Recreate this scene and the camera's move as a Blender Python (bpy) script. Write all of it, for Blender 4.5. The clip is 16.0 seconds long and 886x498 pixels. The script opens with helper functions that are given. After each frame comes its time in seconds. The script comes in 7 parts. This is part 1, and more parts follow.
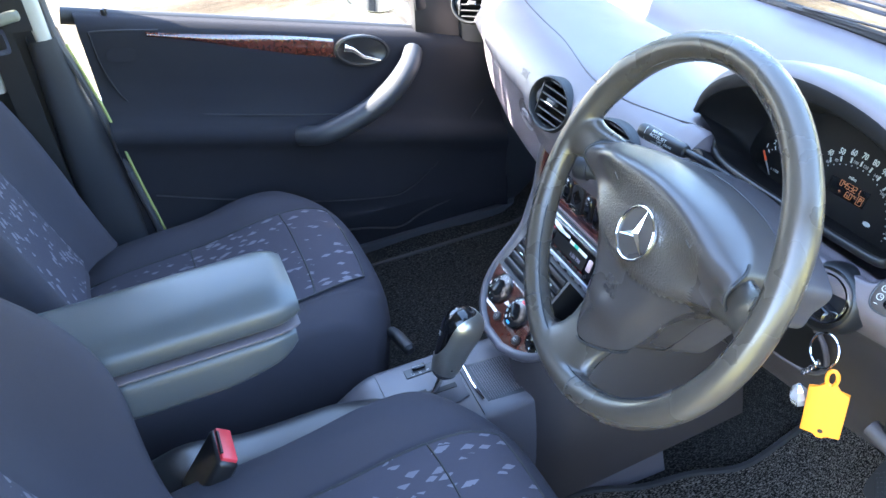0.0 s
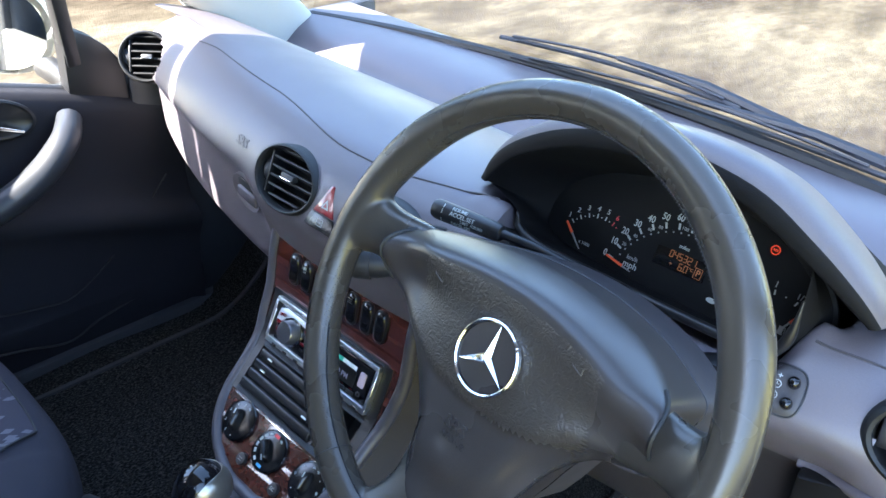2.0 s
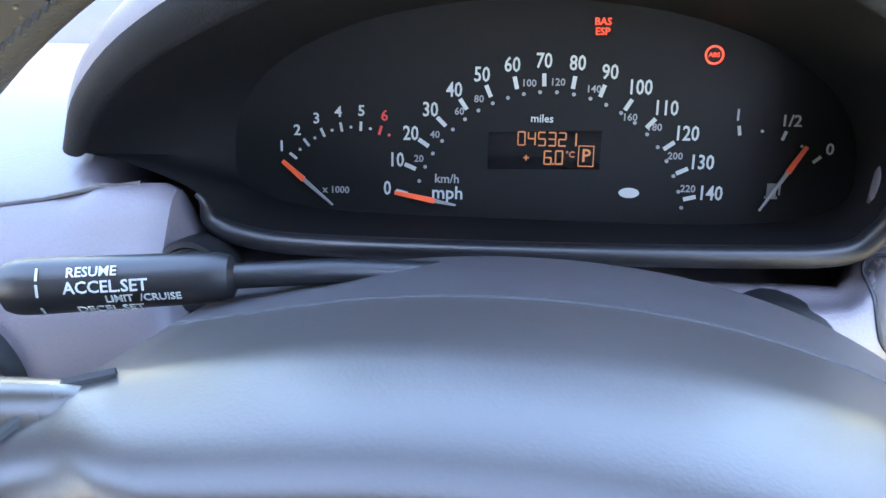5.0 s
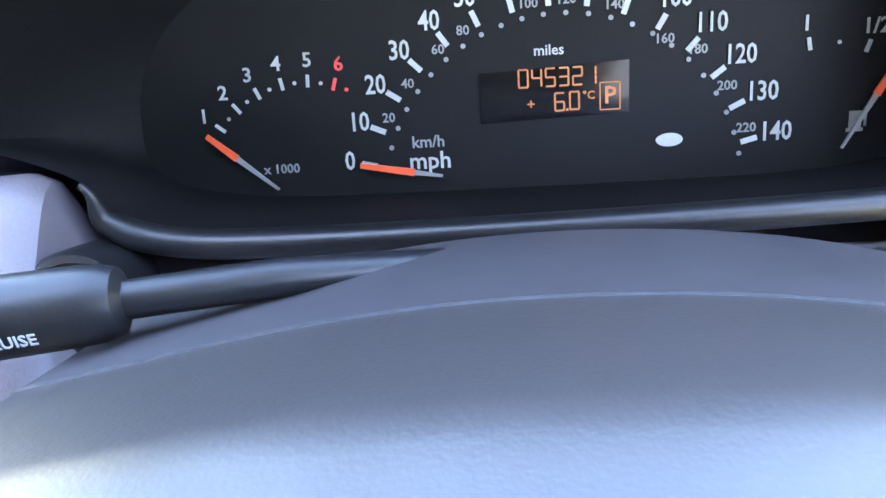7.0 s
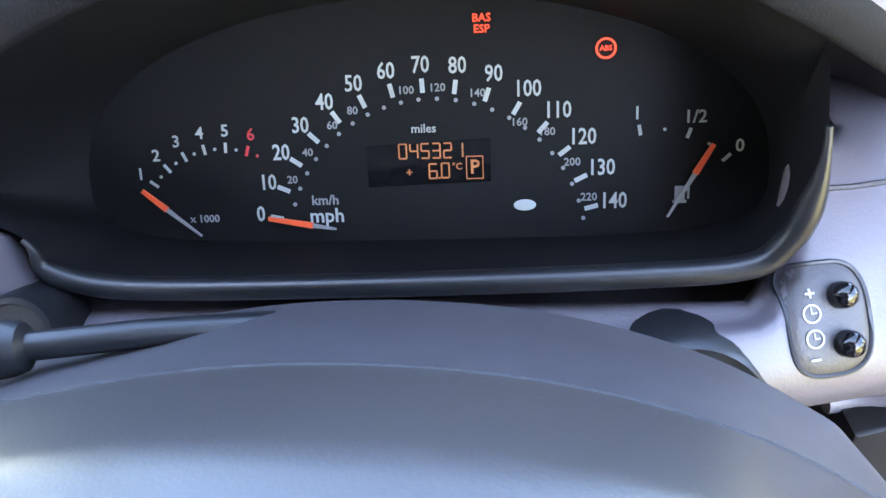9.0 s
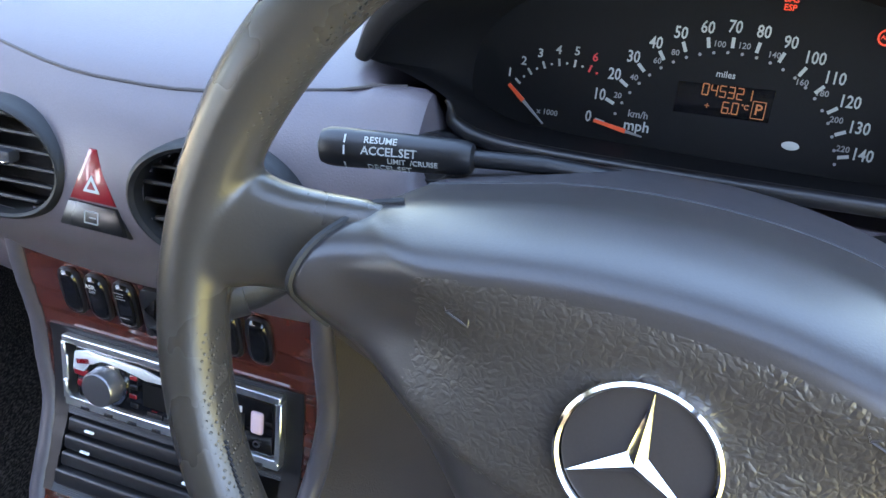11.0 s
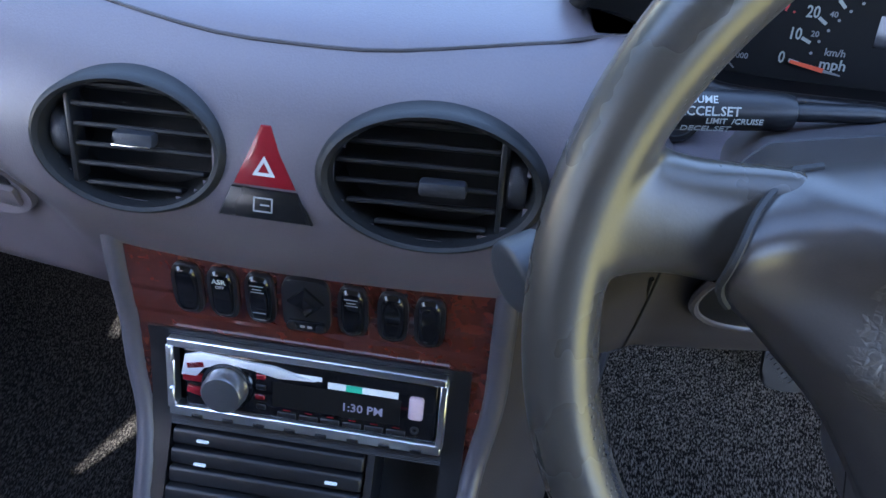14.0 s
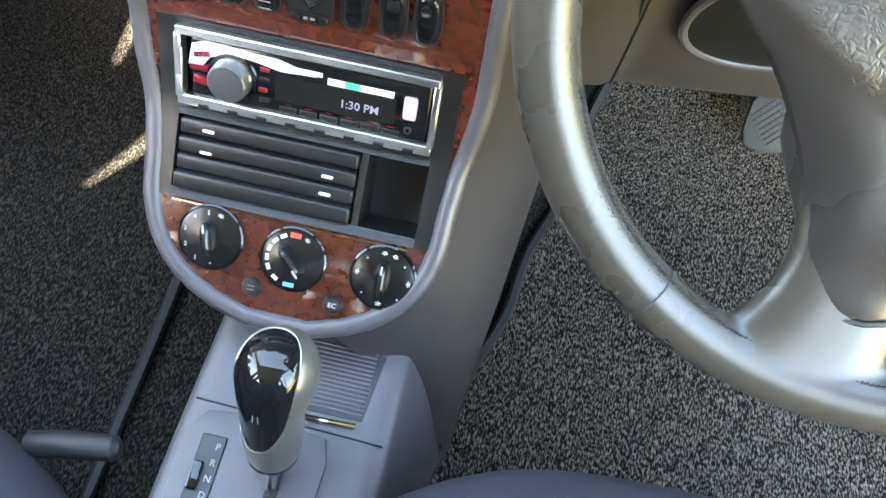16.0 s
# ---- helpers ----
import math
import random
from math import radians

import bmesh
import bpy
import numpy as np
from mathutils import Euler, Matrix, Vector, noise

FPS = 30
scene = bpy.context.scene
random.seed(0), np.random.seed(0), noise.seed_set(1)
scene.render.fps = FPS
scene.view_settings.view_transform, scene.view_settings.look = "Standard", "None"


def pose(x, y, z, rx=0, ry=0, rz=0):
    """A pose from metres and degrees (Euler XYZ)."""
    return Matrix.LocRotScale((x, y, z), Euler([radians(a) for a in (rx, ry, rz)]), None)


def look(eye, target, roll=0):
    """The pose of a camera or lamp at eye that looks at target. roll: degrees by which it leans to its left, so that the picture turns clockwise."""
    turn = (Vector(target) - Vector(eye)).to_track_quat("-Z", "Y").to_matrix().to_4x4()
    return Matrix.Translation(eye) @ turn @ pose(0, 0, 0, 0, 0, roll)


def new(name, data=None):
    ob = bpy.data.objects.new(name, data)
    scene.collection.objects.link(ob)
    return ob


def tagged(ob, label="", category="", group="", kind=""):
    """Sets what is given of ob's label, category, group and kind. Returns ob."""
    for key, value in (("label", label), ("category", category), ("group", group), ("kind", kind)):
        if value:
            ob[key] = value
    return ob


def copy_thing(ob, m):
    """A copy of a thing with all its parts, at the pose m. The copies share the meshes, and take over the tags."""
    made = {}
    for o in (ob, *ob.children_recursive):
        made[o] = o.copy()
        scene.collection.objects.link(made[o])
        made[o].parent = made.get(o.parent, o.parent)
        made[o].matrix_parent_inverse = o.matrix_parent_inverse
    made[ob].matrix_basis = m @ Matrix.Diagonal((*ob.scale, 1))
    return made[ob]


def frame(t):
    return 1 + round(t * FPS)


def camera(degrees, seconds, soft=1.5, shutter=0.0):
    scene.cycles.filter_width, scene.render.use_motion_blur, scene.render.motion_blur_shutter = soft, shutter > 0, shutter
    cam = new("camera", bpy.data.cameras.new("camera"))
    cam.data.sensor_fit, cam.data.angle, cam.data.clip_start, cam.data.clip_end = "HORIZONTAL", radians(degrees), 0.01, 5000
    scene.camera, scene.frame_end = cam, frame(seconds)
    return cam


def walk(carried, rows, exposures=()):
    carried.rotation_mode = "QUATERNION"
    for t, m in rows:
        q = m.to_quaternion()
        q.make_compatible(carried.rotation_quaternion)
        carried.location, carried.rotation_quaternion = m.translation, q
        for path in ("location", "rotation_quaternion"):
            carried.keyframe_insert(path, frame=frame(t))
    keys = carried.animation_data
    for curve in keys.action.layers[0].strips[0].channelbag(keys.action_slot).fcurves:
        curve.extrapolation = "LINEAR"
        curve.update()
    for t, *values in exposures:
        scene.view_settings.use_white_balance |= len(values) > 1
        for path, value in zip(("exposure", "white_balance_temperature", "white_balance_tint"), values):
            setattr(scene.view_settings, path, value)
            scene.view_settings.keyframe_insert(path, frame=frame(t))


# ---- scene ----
from mathutils.bvhtree import BVHTree

cam = camera(55.9, 16.0)
PATH = [
    (0, (0.923, -0.489, 1.512), (-0.636, 0.028, 0.371), -6.3),
    (0.5, (1.059, -0.501, 1.542), (-0.609, -0.142, 0.499), -5.4),
    (1, (1.011, -0.481, 1.521), (-0.657, -0.034, 0.511), -4.2),
    (1.5, (0.812, -0.49, 1.472), (-0.692, 0.323, 0.435), -1.7),
    (2, (0.64, -0.455, 1.412), (-0.539, 0.774, 0.364), 2.5),
    (2.5, (0.582, -0.408, 1.38), (-0.445, 0.936, 0.314), 4.9),
    (3, (0.544, -0.366, 1.368), (-0.285, 0.999, 0.164), 1.0),
    (3.5, (0.429, -0.279, 1.331), (-0.065, 1.14, 0.011), -2.7),
    (4, (0.374, -0.218, 1.287), (0.056, 1.25, -0.034), -3.1),
    (4.2, (0.366, -0.209, 1.276), (0.098, 1.284, -0.028), -2.0),
    (6.3, (0.3048, -0.0832, 1.171), (0.1916, 1.417, -0.1473), -4.8),
    (6.5, (0.3118, -0.0822, 1.172), (0.2026, 1.415, -0.1503), -5.3),
    (7, (0.3153, -0.0861, 1.159), (0.2134, 1.413, -0.1609), -5.3),
    (7.5, (0.3146, -0.0871, 1.159), (0.2343, 1.417, -0.157), -4.1),
    (8, (0.3136, -0.0982, 1.159), (0.2883, 1.413, -0.1514), -2.0),
    (8.2, (0.3216, -0.1012, 1.161), (0.2973, 1.403, -0.1564), -2.2),
    (10.3, (0.43, -0.19, 1.294), (-0.089, 1.21, -0.037), -5.7),
    (10.5, (0.415, -0.21, 1.291), (-0.138, 1.162, -0.055), -4.5),
    (11, (0.348, -0.253, 1.284), (-0.23, 1.06, -0.11), -4.6),
    (11.5, (0.414, -0.309, 1.314), (0.043, 1.032, -0.122), -0.2),
    (12, (0.47, -0.385, 1.382), (0.103, 0.945, -0.065), 1.7),
    (12.5, (0.469, -0.427, 1.413), (0.027, 0.896, -0.02), 0.7),
    (13, (0.356, -0.347, 1.366), (-0.078, 1.023, -0.026), -1.6),
    (13.5, (0.2125, -0.2884, 1.3343), (-0.0841, 1.0979, -0.0766), -0.01),
    (14, (0.1316, -0.2716, 1.2732), (-0.0543, 1.0352, -0.2290), 1.75),
    (14.5, (0.1295, -0.2834, 1.2635), (0.0261, 0.9132, -0.3353), 3.11),
    (15, (0.1311, -0.3045, 1.2506), (0.0671, 0.8263, -0.3970), 5.16),
    (15.5, (0.1405, -0.3298, 1.2419), (0.0740, 0.7080, -0.4667), 6.21),
    (16, (0.1478, -0.3457, 1.2618), (0.0563, 0.5889, -0.5041), 7.60),
]
walk(cam, [(t, look(eye, target, roll)) for t, eye, target, roll in PATH],
     [(0, 4.75, 6100, 11), (1, 4.05, 6100, 11), (3, 3.85, 6100, 10), (3.5, 4.45, 6400, 12), (4, 4.7, 6600, 14), (6.4, 5.45, 6600, 18), (7, 5.45, 6600, 18), (10.5, 4.55, 6600, 16), (12, 4.1, 7300, 14),
      (13, 4.05, 6900, 14), (13.5, 4.12, 6300, 16), (14, 3.95, 5900, 17), (14.5, 5.0, 7100, 12), (15, 5.25, 7600, 9), (16, 5.65, 8300, 6)])


# ---- light ----
SUN = Vector((-1.0, -3.0, 2.15)).normalized()
world = bpy.data.worlds.new("world")
scene.world = world
world.use_nodes = True
wn = world.node_tree.nodes
sky = wn.new("ShaderNodeTexSky")
sky.sky_type = "NISHITA"
sky.sun_disc = False
sky.sun_elevation = math.asin(SUN.z)
sky.sun_rotation = math.atan2(SUN.x, SUN.y)
world.node_tree.links.new(sky.outputs[0], wn["Background"].inputs[0])
wn["Background"].inputs[1].default_value = 0.15
sun = new("sun", bpy.data.lights.new("sun", "SUN"))
sun.data.energy, sun.data.angle, sun.data.color = 5.0, radians(0.6), (1.0, 0.94, 0.84)
sun.matrix_world = look(SUN * 20, (0, 0, 0))


# ---- materials ----
def mat(name, color, rough=0.5, metal=0.0, vary=0.12, grain=300.0, bump=0.15, dist=0.001, big=6.0, coat=0.0, spec=0.5, wear=0.08):
    """A surface with fine grain, broad unevenness and relief."""
    m = bpy.data.materials.new(name)
    m.use_nodes = True
    t = m.node_tree
    n, l = t.nodes, t.links
    b = n["Principled BSDF"]
    co = n.new("ShaderNodeTexCoord")
    fine, broad = n.new("ShaderNodeTexNoise"), n.new("ShaderNodeTexNoise")
    fine.inputs["Scale"].default_value, broad.inputs["Scale"].default_value = grain, big
    fine.inputs["Detail"].default_value, broad.inputs["Detail"].default_value = 3, 4
    for x in (fine, broad):
        l.new(co.outputs["Object"], x.inputs["Vector"])
    mix = n.new("ShaderNodeMix")
    mix.data_type = "RGBA"
    add = n.new("ShaderNodeMath")
    add.operation = "ADD"
    l.new(fine.outputs[0], add.inputs[0]), l.new(broad.outputs[0], add.inputs[1])
    half = n.new("ShaderNodeMath")
    half.operation = "MULTIPLY"
    half.inputs[1].default_value = 0.5
    l.new(add.outputs[0], half.inputs[0])
    l.new(half.outputs[0], mix.inputs[0])
    c = Vector(color)
    mix.inputs["A"].default_value, mix.inputs["B"].default_value = (*(c * (1 - 2 * vary)), 1), (*(c * (1 + 2 * vary)), 1)
    l.new(mix.outputs["Result"], b.inputs["Base Color"])
    rr = n.new("ShaderNodeMapRange")
    rr.inputs["From Min"].default_value, rr.inputs["From Max"].default_value = 0.3, 0.7
    rr.inputs["To Min"].default_value, rr.inputs["To Max"].default_value = max(0, rough - wear), min(1, rough + wear)
    l.new(broad.outputs[0], rr.inputs[0])
    l.new(rr.outputs[0], b.inputs["Roughness"])
    b.inputs["Metallic"].default_value = metal
    b.inputs["Coat Weight"].default_value = coat
    b.inputs["Coat Roughness"].default_value = 0.04
    b.inputs["Specular IOR Level"].default_value = spec
    if bump:
        bp = n.new("ShaderNodeBump")
        bp.inputs["Strength"].default_value, bp.inputs["Distance"].default_value = bump, dist
        l.new(fine.outputs[0], bp.inputs["Height"])
        l.new(bp.outputs[0], b.inputs["Normal"])
    return m


def nodes(m):
    return m.node_tree.nodes, m.node_tree.links, m.node_tree.nodes["Principled BSDF"]


PLASTIC = mat("grey_soft_plastic", (0.104, 0.090, 0.098), 0.42, grain=900, bump=0.25, dist=0.0006)
PLASTIC_TOP = mat("dash_pad", (0.082, 0.074, 0.082), 0.40, grain=700, bump=0.3, dist=0.0008)
DARK = mat("dark_grey_plastic", (0.022, 0.023, 0.027), 0.5, grain=800, bump=0.25, dist=0.0006)
BLACK = mat("black_plastic", (0.009, 0.009, 0.010), 0.40, grain=800, bump=0.15, dist=0.0004)
GLOSS = mat("gloss_black", (0.006, 0.006, 0.007), 0.08, grain=40, bump=0, wear=0.04)
LEATHER = mat("rim_leather", (0.046, 0.040, 0.0335), 0.28, grain=700, bump=0.10, dist=0.0005, wear=0.05, spec=0.55, vary=0.08, big=14.0)
PAD = mat("airbag_cover", (0.048, 0.041, 0.036), 0.36, grain=500, bump=0.2, dist=0.0005, wear=0.08, spec=0.7)
PAD_SMOOTH = mat("smooth_cover", (0.044, 0.0385, 0.037), 0.30, grain=900, bump=0.08, dist=0.0006, wear=0.1)
ARM = mat("armrest_vinyl", (0.050, 0.056, 0.060), 0.40, grain=700, bump=0.3, dist=0.0006)
FABRIC = mat("seat_fabric_plain", (0.036, 0.034, 0.042), 0.95, grain=1200, bump=0.6, dist=0.001, spec=0.2)
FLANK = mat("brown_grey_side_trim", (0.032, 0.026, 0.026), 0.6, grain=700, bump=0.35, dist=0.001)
DUSTY = mat("dusty_cover", (0.050, 0.045, 0.048), 0.42, grain=90, bump=0.15, dist=0.0006, vary=0.2)
EDGE = mat("console_edge_plastic", (0.070, 0.064, 0.072), 0.40, grain=900, bump=0.25, dist=0.0006)
OVAL = mat("vent_ring_black", (0.010, 0.010, 0.010), 0.55, grain=700, bump=0.15, spec=0.35)
# dash plastic darkened: the shade under the wheel is put into this colour
KNEE = mat("shaded_dash_plastic", (0.036, 0.0305, 0.030), 0.5, grain=800, bump=0.3, dist=0.0008)
KNOB = mat("satin_black_knob", (0.007, 0.007, 0.0075), 0.24, grain=600, bump=0.05)
SLAT = mat("vent_black", (0.006, 0.006, 0.0065), 0.45, grain=800, bump=0.1, spec=0.35)
DOORCLOTH = mat("door_cloth", (0.014, 0.0135, 0.017), 0.9, grain=900, bump=0.4, dist=0.001, spec=0.25)
CHROME = mat("chrome", (0.82, 0.82, 0.80), 0.10, metal=1.0, vary=0.02, bump=0, wear=0.05)
STEEL = mat("sleeve_steel", (0.78, 0.80, 0.80), 0.34, metal=1.0, vary=0.05, bump=0.1)
WHITEMETAL = mat("bright_trim_lacquer", (0.72, 0.74, 0.75), 0.35, metal=0.4, vary=0.03, bump=0)
TURNED = mat("turned_grey_metal", (0.26, 0.26, 0.27), 0.28, metal=0.9, vary=0.05, grain=900, bump=0.1)
SILVER = mat("silver_knob", (0.36, 0.34, 0.30), 0.30, metal=0.85, vary=0.04, bump=0.05)
CREAM = mat("pillar_trim", (0.42, 0.41, 0.37), 0.7, grain=900, bump=0.2)
PAINT = mat("silver_car_paint", (0.50, 0.50, 0.46), 0.28, metal=0.6, vary=0.03, grain=2000, bump=0, coat=0.8)
GASKET = mat("grey_satin_gasket", (0.075, 0.075, 0.08), 0.36, grain=500, bump=0.15, wear=0.12)
RUBBER = mat("rubber", (0.012, 0.012, 0.013), 0.65, grain=600, bump=0.2)
# yellow-green holds the outside light that the driver's seal reflects
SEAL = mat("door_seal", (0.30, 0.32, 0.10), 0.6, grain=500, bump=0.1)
WHITE = mat("white_print", (0.41, 0.425, 0.395), 0.6, vary=0.02, bump=0)
GREYPRINT = mat("grey_print", (0.24, 0.24, 0.235), 0.6, vary=0.02, bump=0)
REDPRINT = mat("red_print", (0.62, 0.05, 0.05), 0.5, vary=0.02, bump=0)
NEEDLE = mat("orange_needle", (0.80, 0.10, 0.03), 0.5, vary=0.02, bump=0)
REDLENS = mat("red_lens", (0.19, 0.009, 0.014), 0.22, vary=0.08, bump=0, coat=0.5)
ORANGE = mat("orange_tag", (0.85, 0.27, 0.02), 0.45, vary=0.04, grain=200, bump=0.1)
BLUEP = mat("blue_print", (0.05, 0.30, 0.55), 0.5, vary=0.02, bump=0)
CREDIT = mat("white_label", (0.7, 0.72, 0.7), 0.5, vary=0.03, bump=0)
HEADLINER = mat("headliner", (0.40, 0.39, 0.36), 0.95, grain=600, bump=0.2)
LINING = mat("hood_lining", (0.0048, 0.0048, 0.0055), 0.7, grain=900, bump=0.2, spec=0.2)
PAGE = mat("face_black", (0.004, 0.004, 0.0042), 0.6, vary=0.05, bump=0.05, spec=0.2)


def emitter(name, color, strength):
    m = bpy.data.materials.new(name)
    m.use_nodes = True
    b = m.node_tree.nodes["Principled BSDF"]
    b.inputs["Base Color"].default_value = (*(Vector(color) * 0.3), 1)
    b.inputs["Emission Color"].default_value = (*color, 1)
    b.inputs["Emission Strength"].default_value = strength
    return m


AMBER = emitter("amber_segment", (1.0, 0.36, 0.11), 0.0065)
TELLTALE = emitter("red_telltale", (1.0, 0.09, 0.03), 0.05)
LCDWHITE = emitter("pale_segment", (0.62, 0.62, 0.85), 0.006)


def glass(name, tint=(1, 1, 1)):
    m = bpy.data.materials.new(name)
    m.use_nodes = True
    n, l = m.node_tree.nodes, m.node_tree.links
    out = n["Material Output"]
    n.remove(n["Principled BSDF"])
    tr, gl, mx, fr = n.new("ShaderNodeBsdfTransparent"), n.new("ShaderNodeBsdfGlossy"), n.new("ShaderNodeMixShader"), n.new("ShaderNodeFresnel")
    tr.inputs[0].default_value = (*tint, 1)
    gl.inputs["Roughness"].default_value = 0.01
    fr.inputs["IOR"].default_value = 1.5
    l.new(fr.outputs[0], mx.inputs[0]), l.new(tr.outputs[0], mx.inputs[1]), l.new(gl.outputs[0], mx.inputs[2]), l.new(mx.outputs[0], out.inputs[0])
    return m


GLASS = glass("window_glass", (0.93, 0.96, 0.94))


def wood():
    m = mat("burr_wood_veneer", (0.10, 0.028, 0.013), 0.13, grain=60, bump=0, coat=1.0, wear=0.04)
    n, l, b = nodes(m)
    co, w, no, ramp = n.new("ShaderNodeTexCoord"), n.new("ShaderNodeTexNoise"), n.new("ShaderNodeTexNoise"), n.new("ShaderNodeValToRGB")
    w.inputs["Scale"].default_value, w.inputs["Detail"].default_value, w.inputs["Distortion"].default_value = 130, 7, 0.5
    l.new(co.outputs["Object"], w.inputs["Vector"])
    e = ramp.color_ramp.elements
    e[0].position, e[0].color = 0.22, (0.044, 0.0110, 0.0066, 1)
    e[1].position, e[1].color = 0.80, (0.096, 0.0255, 0.0155, 1)
    mid = ramp.color_ramp.elements.new(0.5)
    mid.color = (0.066, 0.0168, 0.0100, 1)
    l.new(w.outputs[0], ramp.inputs[0])
    l.new(ramp.outputs[0], b.inputs["Base Color"])
    return m


WOOD = wood()


def fleck(name, base, spot, scale=55.0):
    """Woven cloth with small pale dashes in groups."""
    m = mat(name, base, 0.95, grain=1200, bump=0.5, dist=0.001, spec=0.2)
    n, l, b = nodes(m)
    src = b.inputs["Base Color"].links[0].from_socket
    co, vo, no, mp = n.new("ShaderNodeTexCoord"), n.new("ShaderNodeTexVoronoi"), n.new("ShaderNodeTexNoise"), n.new("ShaderNodeMapping")
    vo.feature = "F1"
    vo.distance = "CHEBYCHEV"
    vo.inputs["Scale"].default_value = scale
    mp.inputs["Scale"].default_value = (1.25, 0.62, 0.8)
    mp.inputs["Rotation"].default_value = (0.5, 0.3, 0.75)
    l.new(co.outputs["Object"], mp.inputs[0]), l.new(mp.outputs[0], vo.inputs["Vector"]), l.new(co.outputs["Object"], no.inputs["Vector"])
    no.inputs["Scale"].default_value = 9
    lt = n.new("ShaderNodeMath")
    lt.operation = "LESS_THAN"
    sc = n.new("ShaderNodeMath")
    sc.operation = "MULTIPLY"
    sc.inputs[1].default_value = 0.62
    l.new(no.outputs[0], sc.inputs[0])
    l.new(vo.outputs["Distance"], lt.inputs[0]), l.new(sc.outputs[0], lt.inputs[1])
    sep = n.new("ShaderNodeSeparateColor")
    l.new(vo.outputs["Color"], sep.inputs[0])
    gt = n.new("ShaderNodeMath")
    gt.operation = "GREATER_THAN"
    gt.inputs[1].default_value = 0.58
    l.new(sep.outputs[0], gt.inputs[0])
    mu = n.new("ShaderNodeMath")
    mu.operation = "MULTIPLY"
    l.new(lt.outputs[0], mu.inputs[0]), l.new(gt.outputs[0], mu.inputs[1])
    mx = n.new("ShaderNodeMix")
    mx.data_type = "RGBA"
    mx.inputs["B"].default_value = (*spot, 1)
    l.new(mu.outputs[0], mx.inputs[0]), l.new(src, mx.inputs["A"]), l.new(mx.outputs["Result"], b.inputs["Base Color"])
    return m


PATTERN = fleck("seat_fabric_flecked", (0.044, 0.041, 0.052), (0.118, 0.112, 0.130), 75.0)


def carpet():
    m = mat("speckled_carpet", (0.02, 0.02, 0.02), 1.0, grain=500, bump=1.0, dist=0.004, spec=0.1)
    n, l, b = nodes(m)
    co, no, ramp = n.new("ShaderNodeTexCoord"), n.new("ShaderNodeTexNoise"), n.new("ShaderNodeValToRGB")
    mp = n.new("ShaderNodeMapping")
    mp.inputs["Scale"].default_value = (1.0, 0.36, 1.0)
    no.inputs["Scale"].default_value, no.inputs["Detail"].default_value = 600, 1
    l.new(co.outputs["Object"], mp.inputs[0]), l.new(mp.outputs[0], no.inputs["Vector"])
    e = ramp.color_ramp.elements
    e[0].position, e[0].color = 0.44, (0.006, 0.0055, 0.0055, 1)
    e[1].position, e[1].color = 0.74, (0.19, 0.165, 0.14, 1)
    l.new(no.outputs[0], ramp.inputs[0])
    l.new(ramp.outputs[0], b.inputs["Base Color"])
    return m


CARPET = carpet()
# shaded copy of the carpet: footwell shade is put into the darker ramp
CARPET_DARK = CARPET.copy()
CARPET_DARK.name = "speckled_carpet_shaded"
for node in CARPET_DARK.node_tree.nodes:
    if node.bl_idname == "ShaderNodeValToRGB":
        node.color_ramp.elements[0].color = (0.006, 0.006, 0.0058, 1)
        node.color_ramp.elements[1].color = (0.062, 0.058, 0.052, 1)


def asphalt():
    """Dry tarmac with pale sandy drifts and dark patches; leaf shade is painted into the colour."""
    m = mat("worn_asphalt", (0.20, 0.185, 0.16), 0.9, grain=90, bump=0.6, dist=0.01, big=0.7, vary=0.2, spec=0.08)
    n, l, b = nodes(m)
    co, mp = n.new("ShaderNodeTexCoord"), n.new("ShaderNodeMapping")
    mp.inputs["Scale"].default_value = (0.85, 0.42, 1)
    mp.inputs["Rotation"].default_value = (0, 0, 0.5)
    l.new(co.outputs["Object"], mp.inputs[0])
    last = None
    for scale, detail, lo, hi, dark, light in ((1.5, 7, 0.38, 0.62, (0.030, 0.0225, 0.0145, 1), (0.105, 0.089, 0.062, 1)), (6.5, 6, 0.40, 0.66, (0.62, 0.60, 0.56, 1), (1.15, 1.13, 1.10, 1)), (42.0, 3, 0.40, 0.62, (0.85, 0.84, 0.83, 1), (1.12, 1.12, 1.12, 1))):
        no, ramp = n.new("ShaderNodeTexNoise"), n.new("ShaderNodeValToRGB")
        no.inputs["Scale"].default_value, no.inputs["Detail"].default_value, no.inputs["Roughness"].default_value = scale, detail, 0.62
        l.new(mp.outputs[0], no.inputs["Vector"])
        e = ramp.color_ramp.elements
        e[0].position, e[0].color, e[1].position, e[1].color = lo, dark, hi, light
        l.new(no.outputs[0], ramp.inputs[0])
        if last is None:
            last = ramp.outputs[0]
        else:
            mul = n.new("ShaderNodeMix")
            mul.data_type, mul.blend_type = "RGBA", "MULTIPLY"
            mul.inputs[0].default_value = 1.0
            l.new(last, mul.inputs["A"]), l.new(ramp.outputs[0], mul.inputs["B"])
            last = mul.outputs["Result"]
    l.new(last, b.inputs["Base Color"])
    return m


ASPHALT = asphalt()


